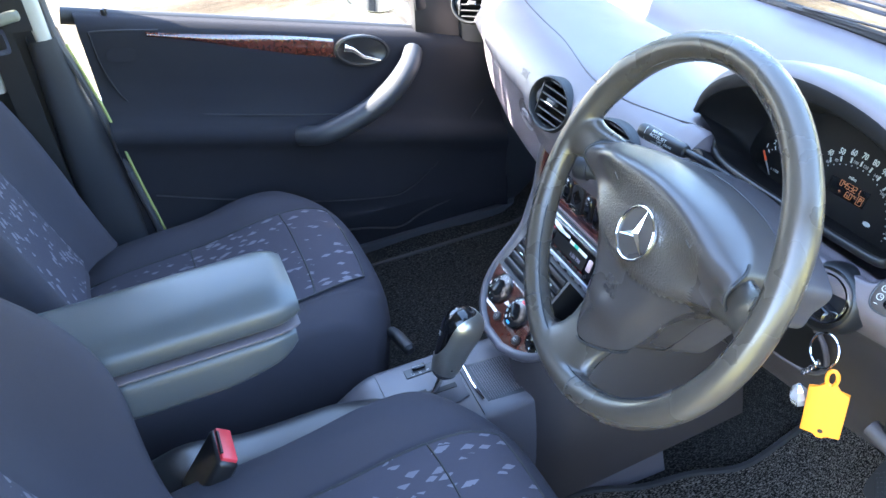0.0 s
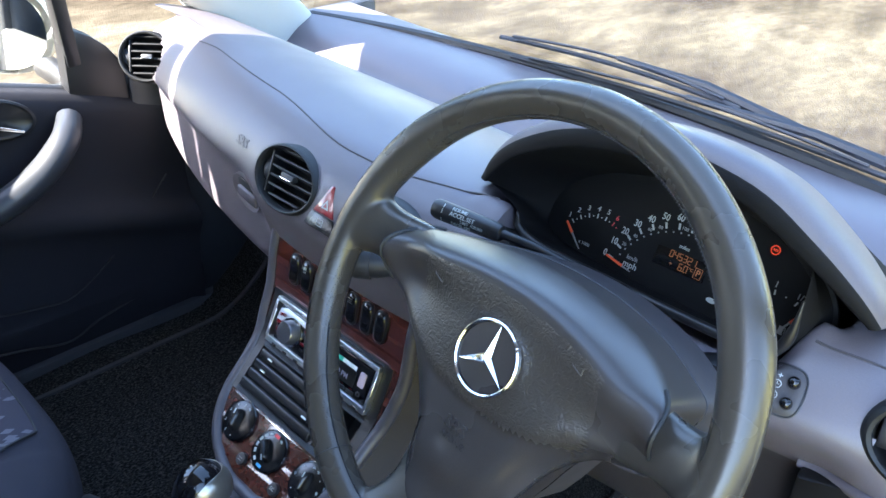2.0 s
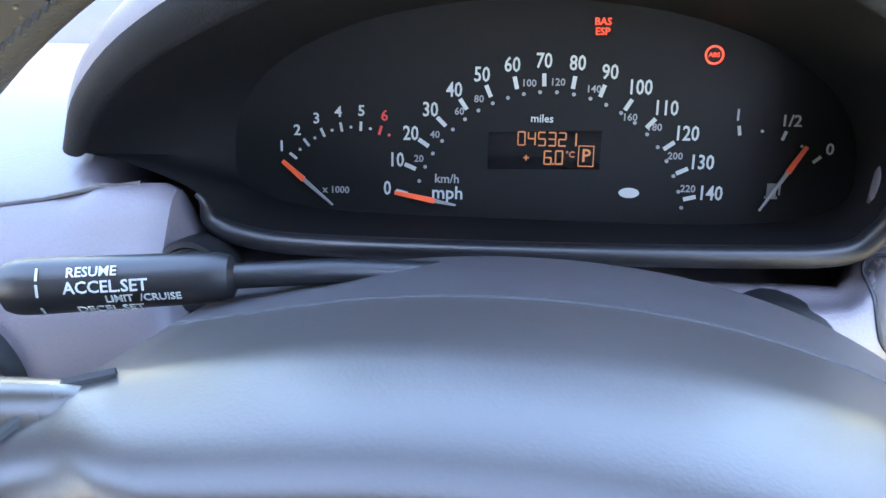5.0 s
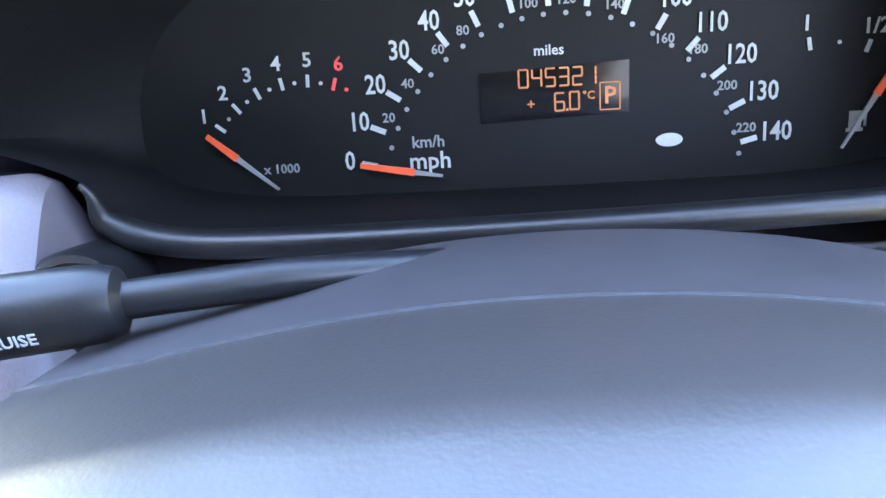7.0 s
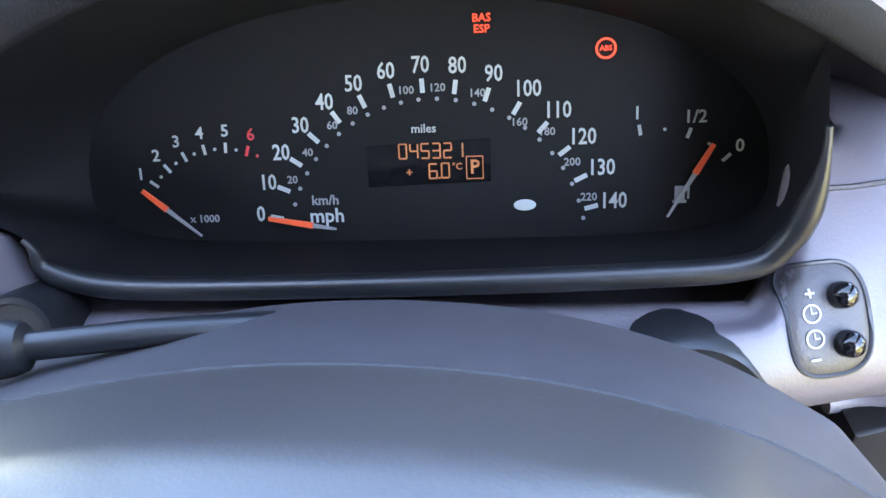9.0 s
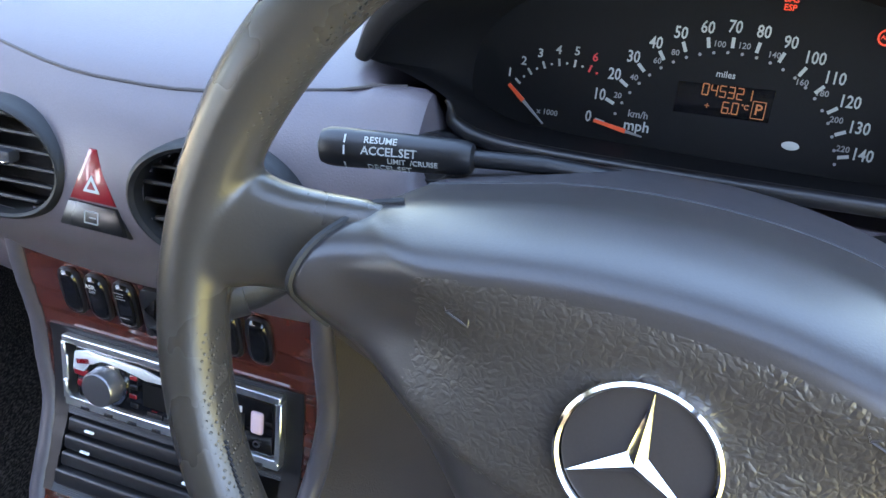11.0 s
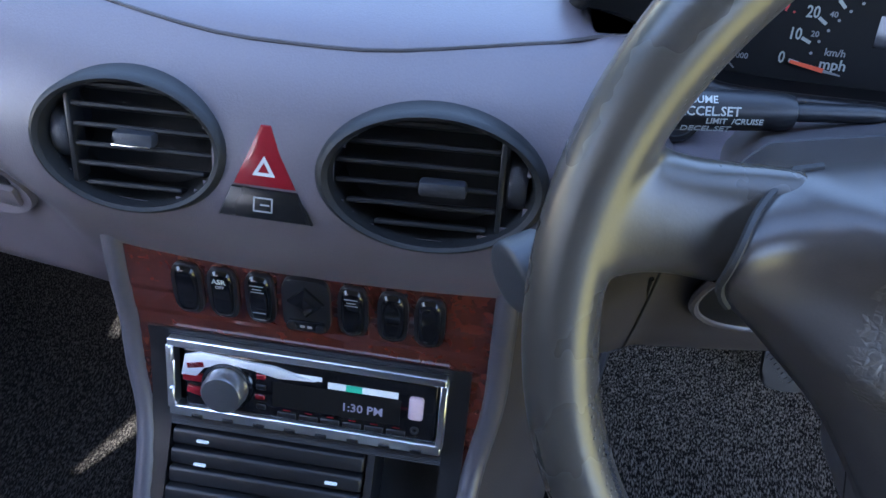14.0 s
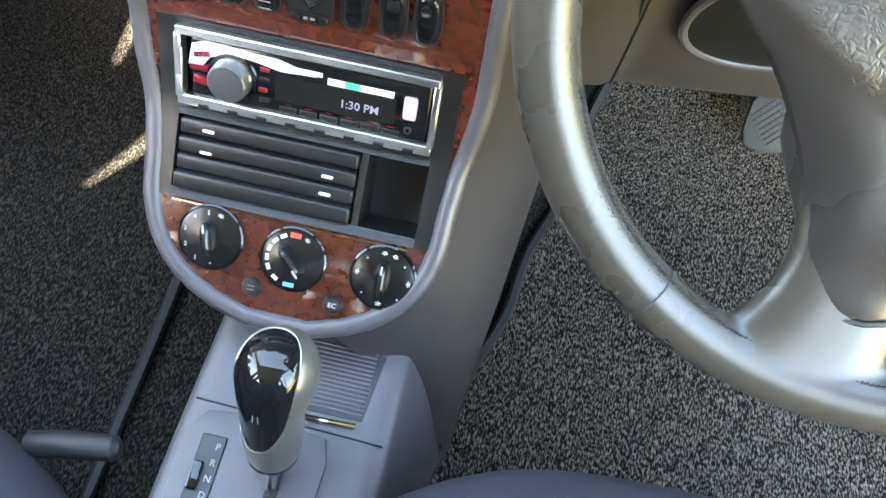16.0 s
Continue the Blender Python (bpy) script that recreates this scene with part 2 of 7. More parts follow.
def crackle(m, scale=250.0):
    """Adds the wrinkled cells of moulded leather grain to the relief."""
    n, l, b = nodes(m)
    co, wob, add, vo, bp, mr = n.new("ShaderNodeTexCoord"), n.new("ShaderNodeTexNoise"), n.new("ShaderNodeVectorMath"), n.new("ShaderNodeTexVoronoi"), n.new("ShaderNodeBump"), n.new("ShaderNodeMapRange")
    wob.inputs["Scale"].default_value, wob.inputs["Detail"].default_value = 85, 3
    mul = n.new("ShaderNodeVectorMath")
    mul.operation, add.operation = "SCALE", "ADD"
    mul.inputs["Scale"].default_value = 0.016
    l.new(co.outputs["Object"], wob.inputs["Vector"]), l.new(wob.outputs["Color"], mul.inputs[0])
    l.new(co.outputs["Object"], add.inputs[0]), l.new(mul.outputs[0], add.inputs[1]), l.new(add.outputs[0], vo.inputs["Vector"])
    vo.feature = "DISTANCE_TO_EDGE"
    vo.inputs["Scale"].default_value = scale
    mr.inputs["From Max"].default_value = 0.40
    l.new(vo.outputs["Distance"], mr.inputs[0])
    bp.inputs["Strength"].default_value, bp.inputs["Distance"].default_value = 0.40, 0.0007
    l.new(mr.outputs[0], bp.inputs["Height"])
    l.new(b.inputs["Normal"].links[0].from_socket, bp.inputs["Normal"])
    l.new(bp.outputs[0], b.inputs["Normal"])


crackle(PAD)


def perforated(name, source):
    """Leather with rows of small punched holes."""
    m = source.copy()
    m.name = name
    n, l, b = nodes(m)
    co, vo, mr, bp = n.new("ShaderNodeTexCoord"), n.new("ShaderNodeTexVoronoi"), n.new("ShaderNodeMapRange"), n.new("ShaderNodeBump")
    vo.inputs["Scale"].default_value, vo.inputs["Randomness"].default_value = 420, 0.25
    l.new(co.outputs["Object"], vo.inputs["Vector"])
    mr.inputs["From Min"].default_value, mr.inputs["From Max"].default_value = 0.16, 0.34
    l.new(vo.outputs["Distance"], mr.inputs[0])
    bp.inputs["Strength"].default_value, bp.inputs["Distance"].default_value = 0.5, 0.0005
    l.new(mr.outputs[0], bp.inputs["Height"])
    l.new(b.inputs["Normal"].links[0].from_socket, bp.inputs["Normal"])
    l.new(bp.outputs[0], b.inputs["Normal"])
    return m


LEATHER_PERF = perforated("perforated_leather", LEATHER)


# ---- mesh helpers ----
def part(name, bm, material, parent=None, label="", smooth=True, kind="", category="", group=""):
    me = bpy.data.meshes.new(name)
    bmesh.ops.recalc_face_normals(bm, faces=bm.faces)
    if smooth:
        for f in bm.faces:
            f.smooth = True
        for e in bm.edges:
            if len(e.link_faces) == 2 and e.calc_face_angle(0) > 0.7:
                e.smooth = False
    bm.to_mesh(me)
    bm.free()
    me.materials.append(material)
    ob = new(name, me)
    ob.parent = parent
    return tagged(ob, label, category, group, kind)


def thing(name, label, category, group="", kind=""):
    e = new(name)
    e.empty_display_size = 0.05
    return tagged(e, label, category, group, kind)


def grid(f, nu, nv, close_u=False, close_v=False):
    bm = bmesh.new()
    mu, mv = nu if close_u else nu + 1, nv if close_v else nv + 1
    vs = [[bm.verts.new(f(i / nu, j / nv)) for j in range(mv)] for i in range(mu)]
    for i in range(nu):
        for j in range(nv):
            a, b = vs[i], vs[(i + 1) % mu]
            q = (a[j], b[j], b[(j + 1) % mv], a[(j + 1) % mv])
            if len(set(q)) == 4:
                bm.faces.new(q)
    return bm


def thick(bm, d):
    """Gives a sheet a thickness d along its normals."""
    bmesh.ops.recalc_face_normals(bm, faces=bm.faces)
    bmesh.ops.solidify(bm, geom=bm.faces[:], thickness=d)
    return bm


def xf(bm, m):
    bmesh.ops.transform(bm, matrix=m, verts=bm.verts)
    return bm


def join(*bms):
    out = bms[0]
    for b in bms[1:]:
        me = bpy.data.meshes.new("tmp")
        b.to_mesh(me)
        b.free()
        out.from_mesh(me)
        bpy.data.meshes.remove(me)
    return out


def box(sx, sy, sz, m=None, bevel=0.0, seg=2):
    bm = bmesh.new()
    bmesh.ops.create_cube(bm, size=1)
    xf(bm, Matrix.Diagonal((sx, sy, sz, 1)))
    if bevel:
        bmesh.ops.bevel(bm, geom=bm.edges[:], offset=bevel, segments=seg, affect="EDGES", profile=0.5)
    return xf(bm, m) if m else bm


def prism(outline, depth, m=None, bevel=0.0, seg=2, base=0.0):
    """A flat outline in x, y, from z = base to base + depth."""
    bm = bmesh.new()
    lo, hi = [bm.verts.new((x, y, base)) for x, y in outline], [bm.verts.new((x, y, base + depth)) for x, y in outline]
    n = len(outline)
    bm.faces.new(lo[::-1]), bm.faces.new(hi)
    for i in range(n):
        bm.faces.new((lo[i], lo[(i + 1) % n], hi[(i + 1) % n], hi[i]))
    if bevel:
        bmesh.ops.bevel(bm, geom=[e for e in bm.edges if all(abs(v.co.z - base - depth) < 1e-6 for v in e.verts)], offset=bevel, segments=seg, affect="EDGES", profile=0.5)
    return xf(bm, m) if m else bm


def tube(points, radius, n=10, closed=False, cap=True):
    pts = [Vector(p) for p in points]
    k = len(pts)
    rad = radius if callable(radius) else (lambda s: radius)
    bm = bmesh.new()
    rings, side = [], None
    for i, p in enumerate(pts):
        a = pts[(i - 1) % k] if closed or i else p
        b = pts[(i + 1) % k] if closed or i < k - 1 else p
        d = (b - a).normalized()
        if side is None:
            side = d.orthogonal().normalized()
        side = (side - d * side.dot(d)).normalized()
        up = d.cross(side)
        r = rad(i / max(1, k - 1))
        rings.append([bm.verts.new(p + (side * math.cos(2 * math.pi * j / n) + up * math.sin(2 * math.pi * j / n)) * r) for j in range(n)])
    for i in range(k if closed else k - 1):
        a, b = rings[i], rings[(i + 1) % k]
        for j in range(n):
            bm.faces.new((a[j], a[(j + 1) % n], b[(j + 1) % n], b[j]))
    if cap and not closed:
        bm.faces.new(rings[0][::-1]), bm.faces.new(rings[-1])
    return bm


def lathe(profile, n=32, m=None, hollow=False):
    """Turns (radius, height) pairs round z."""
    bm = bmesh.new()
    rings = [[bm.verts.new((r * math.cos(2 * math.pi * j / n), r * math.sin(2 * math.pi * j / n), z)) for j in range(n)] for r, z in profile]
    for a, b in zip(rings, rings[1:] + rings[:1] if hollow else rings[1:]):
        for j in range(n):
            bm.faces.new((a[j], a[(j + 1) % n], b[(j + 1) % n], b[j]))
    for ring in (rings[0], rings[-1]):
        if not hollow and (ring[0].co - ring[1].co).length > 1e-5:
            bm.faces.new(ring)
    bmesh.ops.remove_doubles(bm, verts=bm.verts, dist=1e-6)
    return xf(bm, m) if m else bm


def spline(points, n):
    """A smooth curve through points, n places on it."""
    p = [Vector(a) for a in points]
    p = [2 * p[0] - p[1]] + p + [2 * p[-1] - p[-2]]
    out = []
    for k in range(n):
        s = k / (n - 1) * (len(p) - 3)
        i = min(int(s), len(p) - 4)
        t = s - i
        a, b, c, d = p[i:i + 4]
        out.append(0.5 * ((2 * b) + (c - a) * t + (2 * a - 5 * b + 4 * c - d) * t * t + (3 * b - a - 3 * c + d) * t ** 3))
    return out


def lettering(body, size, align="CENTER", depth=0.0002):
    c = bpy.data.curves.new("lettering", "FONT")
    c.body, c.size, c.align_x, c.align_y, c.extrude, c.offset = body, size, align, "CENTER", depth, size * 0.012
    c.resolution_u = 2
    ob = bpy.data.objects.new("lettering", c)
    bm = bmesh.new()
    bm.from_mesh(ob.to_mesh())
    ob.to_mesh_clear()
    bpy.data.objects.remove(ob)
    return bm


def axes(o, x, y):
    """A frame at o with its own x and y, z by the right hand."""
    x, y = Vector(x).normalized(), Vector(y)
    z = x.cross(y).normalized()
    y = z.cross(x)
    m = Matrix((x, y, z)).transposed().to_4x4()
    m.translation = Vector(o)
    return m


def smooth(a, b, x):
    t = min(1.0, max(0.0, (x - a) / (b - a)))
    return t * t * (3 - 2 * t)


def superloop(a, b, p=2.5, n=40, cx=0.0, cy=0.0):
    out = []
    for i in range(n):
        t = 2 * math.pi * i / n
        c, s = math.cos(t), math.sin(t)
        out.append((cx + a * math.copysign(abs(c) ** (2 / p), c), cy + b * math.copysign(abs(s) ** (2 / p), s)))
    return out


def closed(bm):
    bmesh.ops.holes_fill(bm, edges=bm.edges[:])
    bmesh.ops.recalc_face_normals(bm, faces=bm.faces)
    return bm


# ---- ground and car shell ----
part("ground", box(600, 600, 0.1, pose(0, 0, -0.11)), ASPHALT, label="sunlit worn asphalt car park with pale patches", kind="structure", category="ground")

FLOOR = 0.40


def floor_z(x, y):
    z = FLOOR + 0.34 * smooth(0.18, 0.62, y) + 0.012 * noise.noise(Vector((x * 5, y * 5, 0)))
    return z


def floor_sheet():
    bm = grid(lambda u, v: Vector((-0.70 + 1.40 * u, -1.7 + 2.35 * v, floor_z(-0.70 + 1.40 * u, -1.7 + 2.35 * v))), 56, 90)
    return thick(bm, 0.03)


part("floor", floor_sheet(), CARPET_DARK, label="speckled carpet on the cabin floor, darkened as in shade", kind="structure", category="floor")
part("firewall", box(1.44, 0.03, 0.60, pose(0, 0.66, 0.62)), DARK, label="dark bulkhead behind the dashboard", kind="structure", category="wall")

# roof and pillars close the cabin; the tail also blocks the rear window's sun
part("roof", thick(grid(lambda u, v: Vector(((-0.60 + 1.20 * u), -0.21 - 1.46 * v, 1.665 - 0.10 * (2 * u - 1) ** 4 - 0.03 * (2 * v - 1) ** 2)), 16, 16), 0.03), HEADLINER, label="pale cloth headliner under the roof", kind="structure", category="roof")
part("tail_blocker", box(1.40, 0.05, 1.30, pose(0, -1.69, 0.99)), DARK, label="unseen dark panel over the rear window that blocks the sun", kind="structure", category="wall")


def pillar(name, foot, head, w0, w1, material, label):
    """A tapered post from foot to head; w: half sizes in x and y."""
    f, h = Vector(foot), Vector(head)
    bm = grid(lambda u, v: f.lerp(h, v) + Vector(((w0[0] + (w1[0] - w0[0]) * v) * (abs(math.cos(2 * math.pi * u)) ** 0.6) * math.copysign(1, math.cos(2 * math.pi * u)),
                                                   (w0[1] + (w1[1] - w0[1]) * v) * (abs(math.sin(2 * math.pi * u)) ** 0.6) * math.copysign(1, math.sin(2 * math.pi * u)), 0)), 28, 10, close_u=True)
    return part(name, bm, material, label=label, kind="structure", category="pillar")


pillar("pillar_front_passenger", (-0.668, 0.445, 0.90), (-0.580, -0.22, 1.62), (0.045, 0.105), (0.038, 0.070), CREAM, "pale front roof pillar trim beside the windscreen")
FRONT_POST = spline([(0.700, 0.46, 0.86), (0.682, 0.30, 1.035), (0.674, 0.08, 1.225), (0.664, -0.15, 1.415), (0.640, -0.36, 1.56), (0.610, -0.50, 1.63)], 40)
part("pillar_front_driver", tube(FRONT_POST, 0.036, 16), FLANK, label="dark grey front roof pillar trim at the driver's door", kind="structure", category="pillar")
part("pillar_seal_driver", tube([p + Vector((0.030, -0.010, 0.030)) for p in FRONT_POST], 0.012, 10), RUBBER, label="black seal along the front roof pillar", kind="structure", category="seal")
part("pillar_edge_driver", tube([p + Vector((0.046, -0.004, 0.046)) for p in FRONT_POST], 0.016, 10), GASKET, label="satin grey outer edge of the front roof pillar", kind="structure", category="trim")
pillar("pillar_middle_passenger", (-0.712, -0.642, 0.40), (-0.712, -0.658, 1.035), (0.045, 0.076), (0.040, 0.028), DARK, "dark grey lower door post trim")
pillar("pillar_middle_passenger_upper", (-0.690, -0.655, 1.02), (-0.615, -0.668, 1.64), (0.016, 0.0130), (0.02, 0.030), CREAM, "pale upper door post trim")
pillar("rear_door_edge", (-0.705, -0.762, 0.95), (-0.665, -0.715, 1.55), (0.010, 0.0125), (0.012, 0.0125), CREAM, "pale edge of the rear door frame")
# added bar that keeps stray sun off the passenger floor and dash
pillar("rear_sun_blocker", (-0.715, -0.932, 1.10), (-0.64, -0.945, 1.60), (0.015, 0.102), (0.015, 0.102), RUBBER, "black blocker added in the rear side window against sun patches")
pillar("pillar_middle_driver", (0.715, -0.80, 0.35), (0.62, -0.86, 1.64), (0.045, 0.06), (0.035, 0.05), DARK, "dark grey door post beside the driver's seat")
pillar("pillar_rear_passenger", (-0.70, -1.52, 0.9), (-0.60, -1.62, 1.64), (0.05, 0.12), (0.05, 0.1), CREAM, "pale rear roof pillar trim")
pillar("pillar_rear_driver", (0.70, -1.52, 0.9), (0.60, -1.62, 1.64), (0.05, 0.12), (0.05, 0.1), CREAM, "pale rear roof pillar trim")


RAIL = [(-1.10, 1.47), (-0.62, 1.475), (-0.20, 1.40), (0.05, 1.28), (0.22, 1.13)]
rail_line = spline([(-0.652, y, z) for y, z in RAIL], 41)


def rail_point(u, v):
    low = Vector(rail_line[round(u * 40)])
    k = max(0.0, min(1.0, (0.445 - low.y) / 0.665))
    high = Vector((-0.668 + 0.093 * k, low.y, 0.90 + 0.72 * k - 0.04))
    return low.lerp(high, v) + Vector((-0.02 * math.sin(math.pi * v), 0, 0))


part("roof_rail", thick(grid(rail_point, 40, 6), 0.025), HEADLINER, label="pale trim above the passenger's window", kind="structure", category="trim")


def side_seal(name, pts, r, material, label):
    return part(name, tube(spline(pts, 30), r, 8), material, label=label, kind="structure", category="seal")


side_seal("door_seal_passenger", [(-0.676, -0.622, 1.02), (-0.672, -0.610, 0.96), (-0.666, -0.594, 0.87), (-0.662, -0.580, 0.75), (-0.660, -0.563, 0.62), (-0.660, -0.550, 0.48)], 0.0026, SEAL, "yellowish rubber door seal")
side_seal("door_gasket_passenger", [(-0.625, -0.645, 1.50), (-0.676, -0.638, 1.20), (-0.688, -0.636, 1.04), (-0.680, -0.618, 0.96), (-0.676, -0.603, 0.87), (-0.674, -0.590, 0.75), (-0.672, -0.573, 0.62), (-0.670, -0.560, 0.48)], 0.0075, GASKET, "satin grey door aperture gasket")
part("rear_door_trim", box(0.10, 0.80, 0.80, pose(-0.745, -1.17, 0.765), 0.02), DARK, label="dark rear door trim", kind="structure", category="door")
part("rear_side_driver", box(0.10, 0.75, 0.75, pose(0.745, -1.22, 0.735), 0.02), DARK, label="dark rear side trim", kind="structure", category="wall")
part("sill_driver", box(0.10, 1.5, 0.16, pose(0.72, -0.42, 0.36), 0.03), PAINT, label="silver painted door sill", kind="structure", category="sill")
part("sill_passenger", box(0.06, 1.4, 0.10, pose(-0.70, -0.30, 0.37), 0.02), DARK, label="dark door sill trim", kind="structure", category="sill")
part("kick_panel_passenger", box(0.03, 0.56, 0.56, pose(-0.705, 0.42, 0.66), 0.01), DARK, label="dark kick panel trim beside the passenger footwell", kind="structure", category="trim")
# unseen bank, added so that rim and trim catch yellow reflected light
part("reflector_bank", grid(lambda u, v: Vector((2.2 + 16 * u, -60 + 120 * v, -0.06 + 4.2 * smooth(0.0, 1.0, u) + 0.25 * noise.noise(Vector((u * 9, v * 40, 0))))), 20, 80), mat("yellow_bank", (0.25, 0.235, 0.07), 0.95, grain=40, bump=0.8, dist=0.03, big=0.8, vary=0.3), label="unseen yellowish bank added to reflect yellow light into the car", kind="structure", category="ground")
# unseen quarter panels; their front edge sets where sun enters the cabin
for side in (-1, 1):
    part("rear_quarter", box(0.05, 0.47, 0.62, pose(side * 0.665, -1.465, 1.36, 0, side * -7, 0), 0.01), HEADLINER, label="unseen pale quarter panel beside the bench, sized to bound the sun", kind="structure", category="trim")
part("door_frame_post", box(0.05, 0.165, 1.18, pose(-0.745, -0.7225, 0.99, 1.5), 0.012), RUBBER, label="black outer window post behind the belt", kind="structure", category="post")


# ---- dashboard ----
def nose(x):
    return 0.035 + (0.28 if x < 0 else 0.20) * x * x


LOW = [(0.30, 0.70), (0.12, 0.715), (0.06, 0.74), (0.036, 0.78), (0.018, 0.83), (0.0, 0.885), (-0.012, 0.93), (-0.003, 0.965), (0.014, 0.992), (0.04, 1.012), (0.07, 1.022)]


LOW_BOX = [(0.30, 0.745), (0.10, 0.760), (0.045, 0.780), (0.026, 0.800), (0.021, 0.86), (0.017, 0.912), (-0.005, 0.944)] + LOW[7:]


def dash_profile(x, n=64):
    c = smooth(0.188, 0.202, x) * (1 - smooth(0.464, 0.485, x))
    y = nose(x)
    low = 0.705 - 0.063 * smooth(0.16, 0.22, x) + 0.168 * smooth(0.49, 0.545, x)
    ct = smooth(0.146, 0.162, x) * (1 - smooth(0.488, 0.502, x))
    end = max(0.0, abs(x) - 0.52) / 0.12
    knee = smooth(0.15, 0.24, x) * (1 - smooth(0.52, 0.60, x))
    box_side = 1 - smooth(-0.20, -0.135, x)
    shape = [(a + (c2 - a) * box_side, z + (d2 - z) * box_side) for (a, z), (c2, d2) in zip(LOW, LOW_BOX)]
    pts = [Vector((x, y + a + 0.05 * knee * smooth(0.965, 0.90, z), (low + (z - 0.70) * (0.885 - low) / 0.185 if z < 0.885 else z) - 0.02 * end ** 2 * (z > 0.95))) for a, z in shape]
    top = [Vector((x, 0.19, 1.020)), Vector((x, 0.27, 1.000)), Vector((x, 0.34, 0.965)), Vector((x, 0.385, 0.930)), Vector((x, 0.40, 0.918)), Vector((x, 0.42, 0.922)), Vector((x, 0.45, 0.945)), Vector((x, 0.50, 0.958)), Vector((x, 0.60, 0.955))]
    cut = [Vector((x, 0.130, 0.955)), Vector((x, 0.20, 0.935)), Vector((x, 0.30, 0.935)), Vector((x, 0.385, 0.930))] + top[4:]
    if ct > 0:
        k = len(top)
        cut2 = [cut[0], cut[1], cut[2], cut[3]] + top[4:]
        top = [a.lerp(b, ct) for a, b in zip(top, cut2)]
        for i in (8, 9, 10):
            pts[i] = pts[i].lerp(Vector((x, y + 0.008 + (0.100 - y) * 0.5 * (i - 8), 0.987 - 0.002 * (i - 8))), c)
    return spline(pts + top, n)


dash = thing("dashboard", "grey soft-touch car dashboard with round vents and instrument hood", "dashboard")
NX, NZ = 240, 110
cols = [dash_profile(-0.655 + 1.335 * i / NX, NZ + 1) for i in range(NX + 1)]
# round vents: centre, half width, half height, tilt, yaw
VENTS = [((0.081, 0.034, 0.971), 0.060, 0.039, 22, 3), ((-0.084, 0.034, 0.971), 0.054, 0.039, 22, 2), ((0.609, 0.1165, 0.9865), 0.0645, 0.040, 20, 13), ((-0.566, 0.118, 0.970), 0.042, 0.039, 22, 46)]


def vent_frame(centre, tilt, yaw):
    return Matrix.Translation(centre) @ Matrix.Rotation(radians(yaw), 4, "Z") @ axes((0, 0, 0), (1, 0, 0), (0, math.sin(radians(tilt)), math.cos(radians(tilt))))


LP = axes((0.611, 0.106, 0.879), (1, 0.10, 0), (0, 0.0, 1))
LP_OUT = [(-0.095, 0.036), (-0.05, 0.047), (0.0, 0.063), (0.046, 0.068), (0.056, 0.056), (0.050, 0.025), (0.034, -0.012), (0.005, -0.044), (-0.03, -0.055), (-0.075, -0.056), (-0.095, -0.050)]


def within(x, y, outline):
    hit = False
    for (xa, ya), (xb, yb) in zip(outline, outline[1:] + outline[:1]):
        if (ya > y) != (yb > y) and x < xa + (y - ya) / (yb - ya) * (xb - xa):
            hit = not hit
    return hit


def sunk(bm):
    """Presses the sheet back behind the light switch panel."""
    inv = LP.inverted()
    for v in bm.verts:
        p = inv @ v.co
        if -0.008 < p.z < 0.08 and within(p.x, p.y + 0.003, LP_OUT):
            v.co = LP @ Vector((p.x, p.y, -0.010))
    return bm


def pierced(bm):
    """Opens the sheet behind each vent."""
    inv = [(vent_frame(c, t, y).inverted(), a, b) for c, a, b, t, y in VENTS]
    gone = []
    for f in bm.faces:
        c = f.calc_center_median()
        for m, a, b in inv:
            p = m @ c
            if abs(p.z) < 0.06 and (p.x / a) ** 2 + (p.y / b) ** 2 < 0.90 ** 2:
                gone.append(f)
                break
    bmesh.ops.delete(bm, geom=gone, context="FACES")
    return bm


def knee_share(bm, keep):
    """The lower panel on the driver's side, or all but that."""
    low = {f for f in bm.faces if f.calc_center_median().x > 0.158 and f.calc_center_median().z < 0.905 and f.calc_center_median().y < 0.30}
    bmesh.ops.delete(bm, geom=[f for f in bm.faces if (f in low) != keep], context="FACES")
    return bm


dash_tree = BVHTree.FromBMesh(grid(lambda u, v: cols[round(u * NX)][round(v * NZ)], NX, NZ))


def dash_at(p, m, lift):
    """The place on the dash below p, looking along m's own axis."""
    d = -(m.to_3x3() @ Vector((0, 0, 1))).normalized()
    hit = dash_tree.ray_cast(p, d)
    return hit[0] - d * lift if hit[0] else p + d * 0.10


part("dash_body", knee_share(sunk(pierced(grid(lambda u, v: cols[round(u * NX)][round(v * NZ)], NX, NZ))), False), PLASTIC, dash)
# same skin as dash_body, cut off low down to take the shaded colour
part("knee_panel", knee_share(sunk(pierced(grid(lambda u, v: cols[round(u * NX)][round(v * NZ)], NX, NZ))), True), KNEE, dash, "lower panel round the column, shade put into its colour")


def crease(x):
    """The seam of the pad: nearer the nose in the middle of the car than at its sides."""
    y = nose(x) + 0.045 + 0.023 * smooth(0.02, 0.21, abs(x)) - 0.020 * smooth(0.38, 0.50, abs(x))
    up = [p for p in dash_profile(x, NZ + 1) if p.z > 0.96]
    for a, b in zip(up, up[1:]):
        if a.y <= y < b.y:
            return a.lerp(b, (y - a.y) / (b.y - a.y))
    return Vector((x, y, 1.018))


for x0, x1 in ((-0.62, 0.176), (0.488, 0.655)):
    part("pad_seam", tube([crease(x0 + (x1 - x0) * i / 40) for i in range(41)], 0.0012, 6), FLANK, dash, "dark seam across the dash pad")

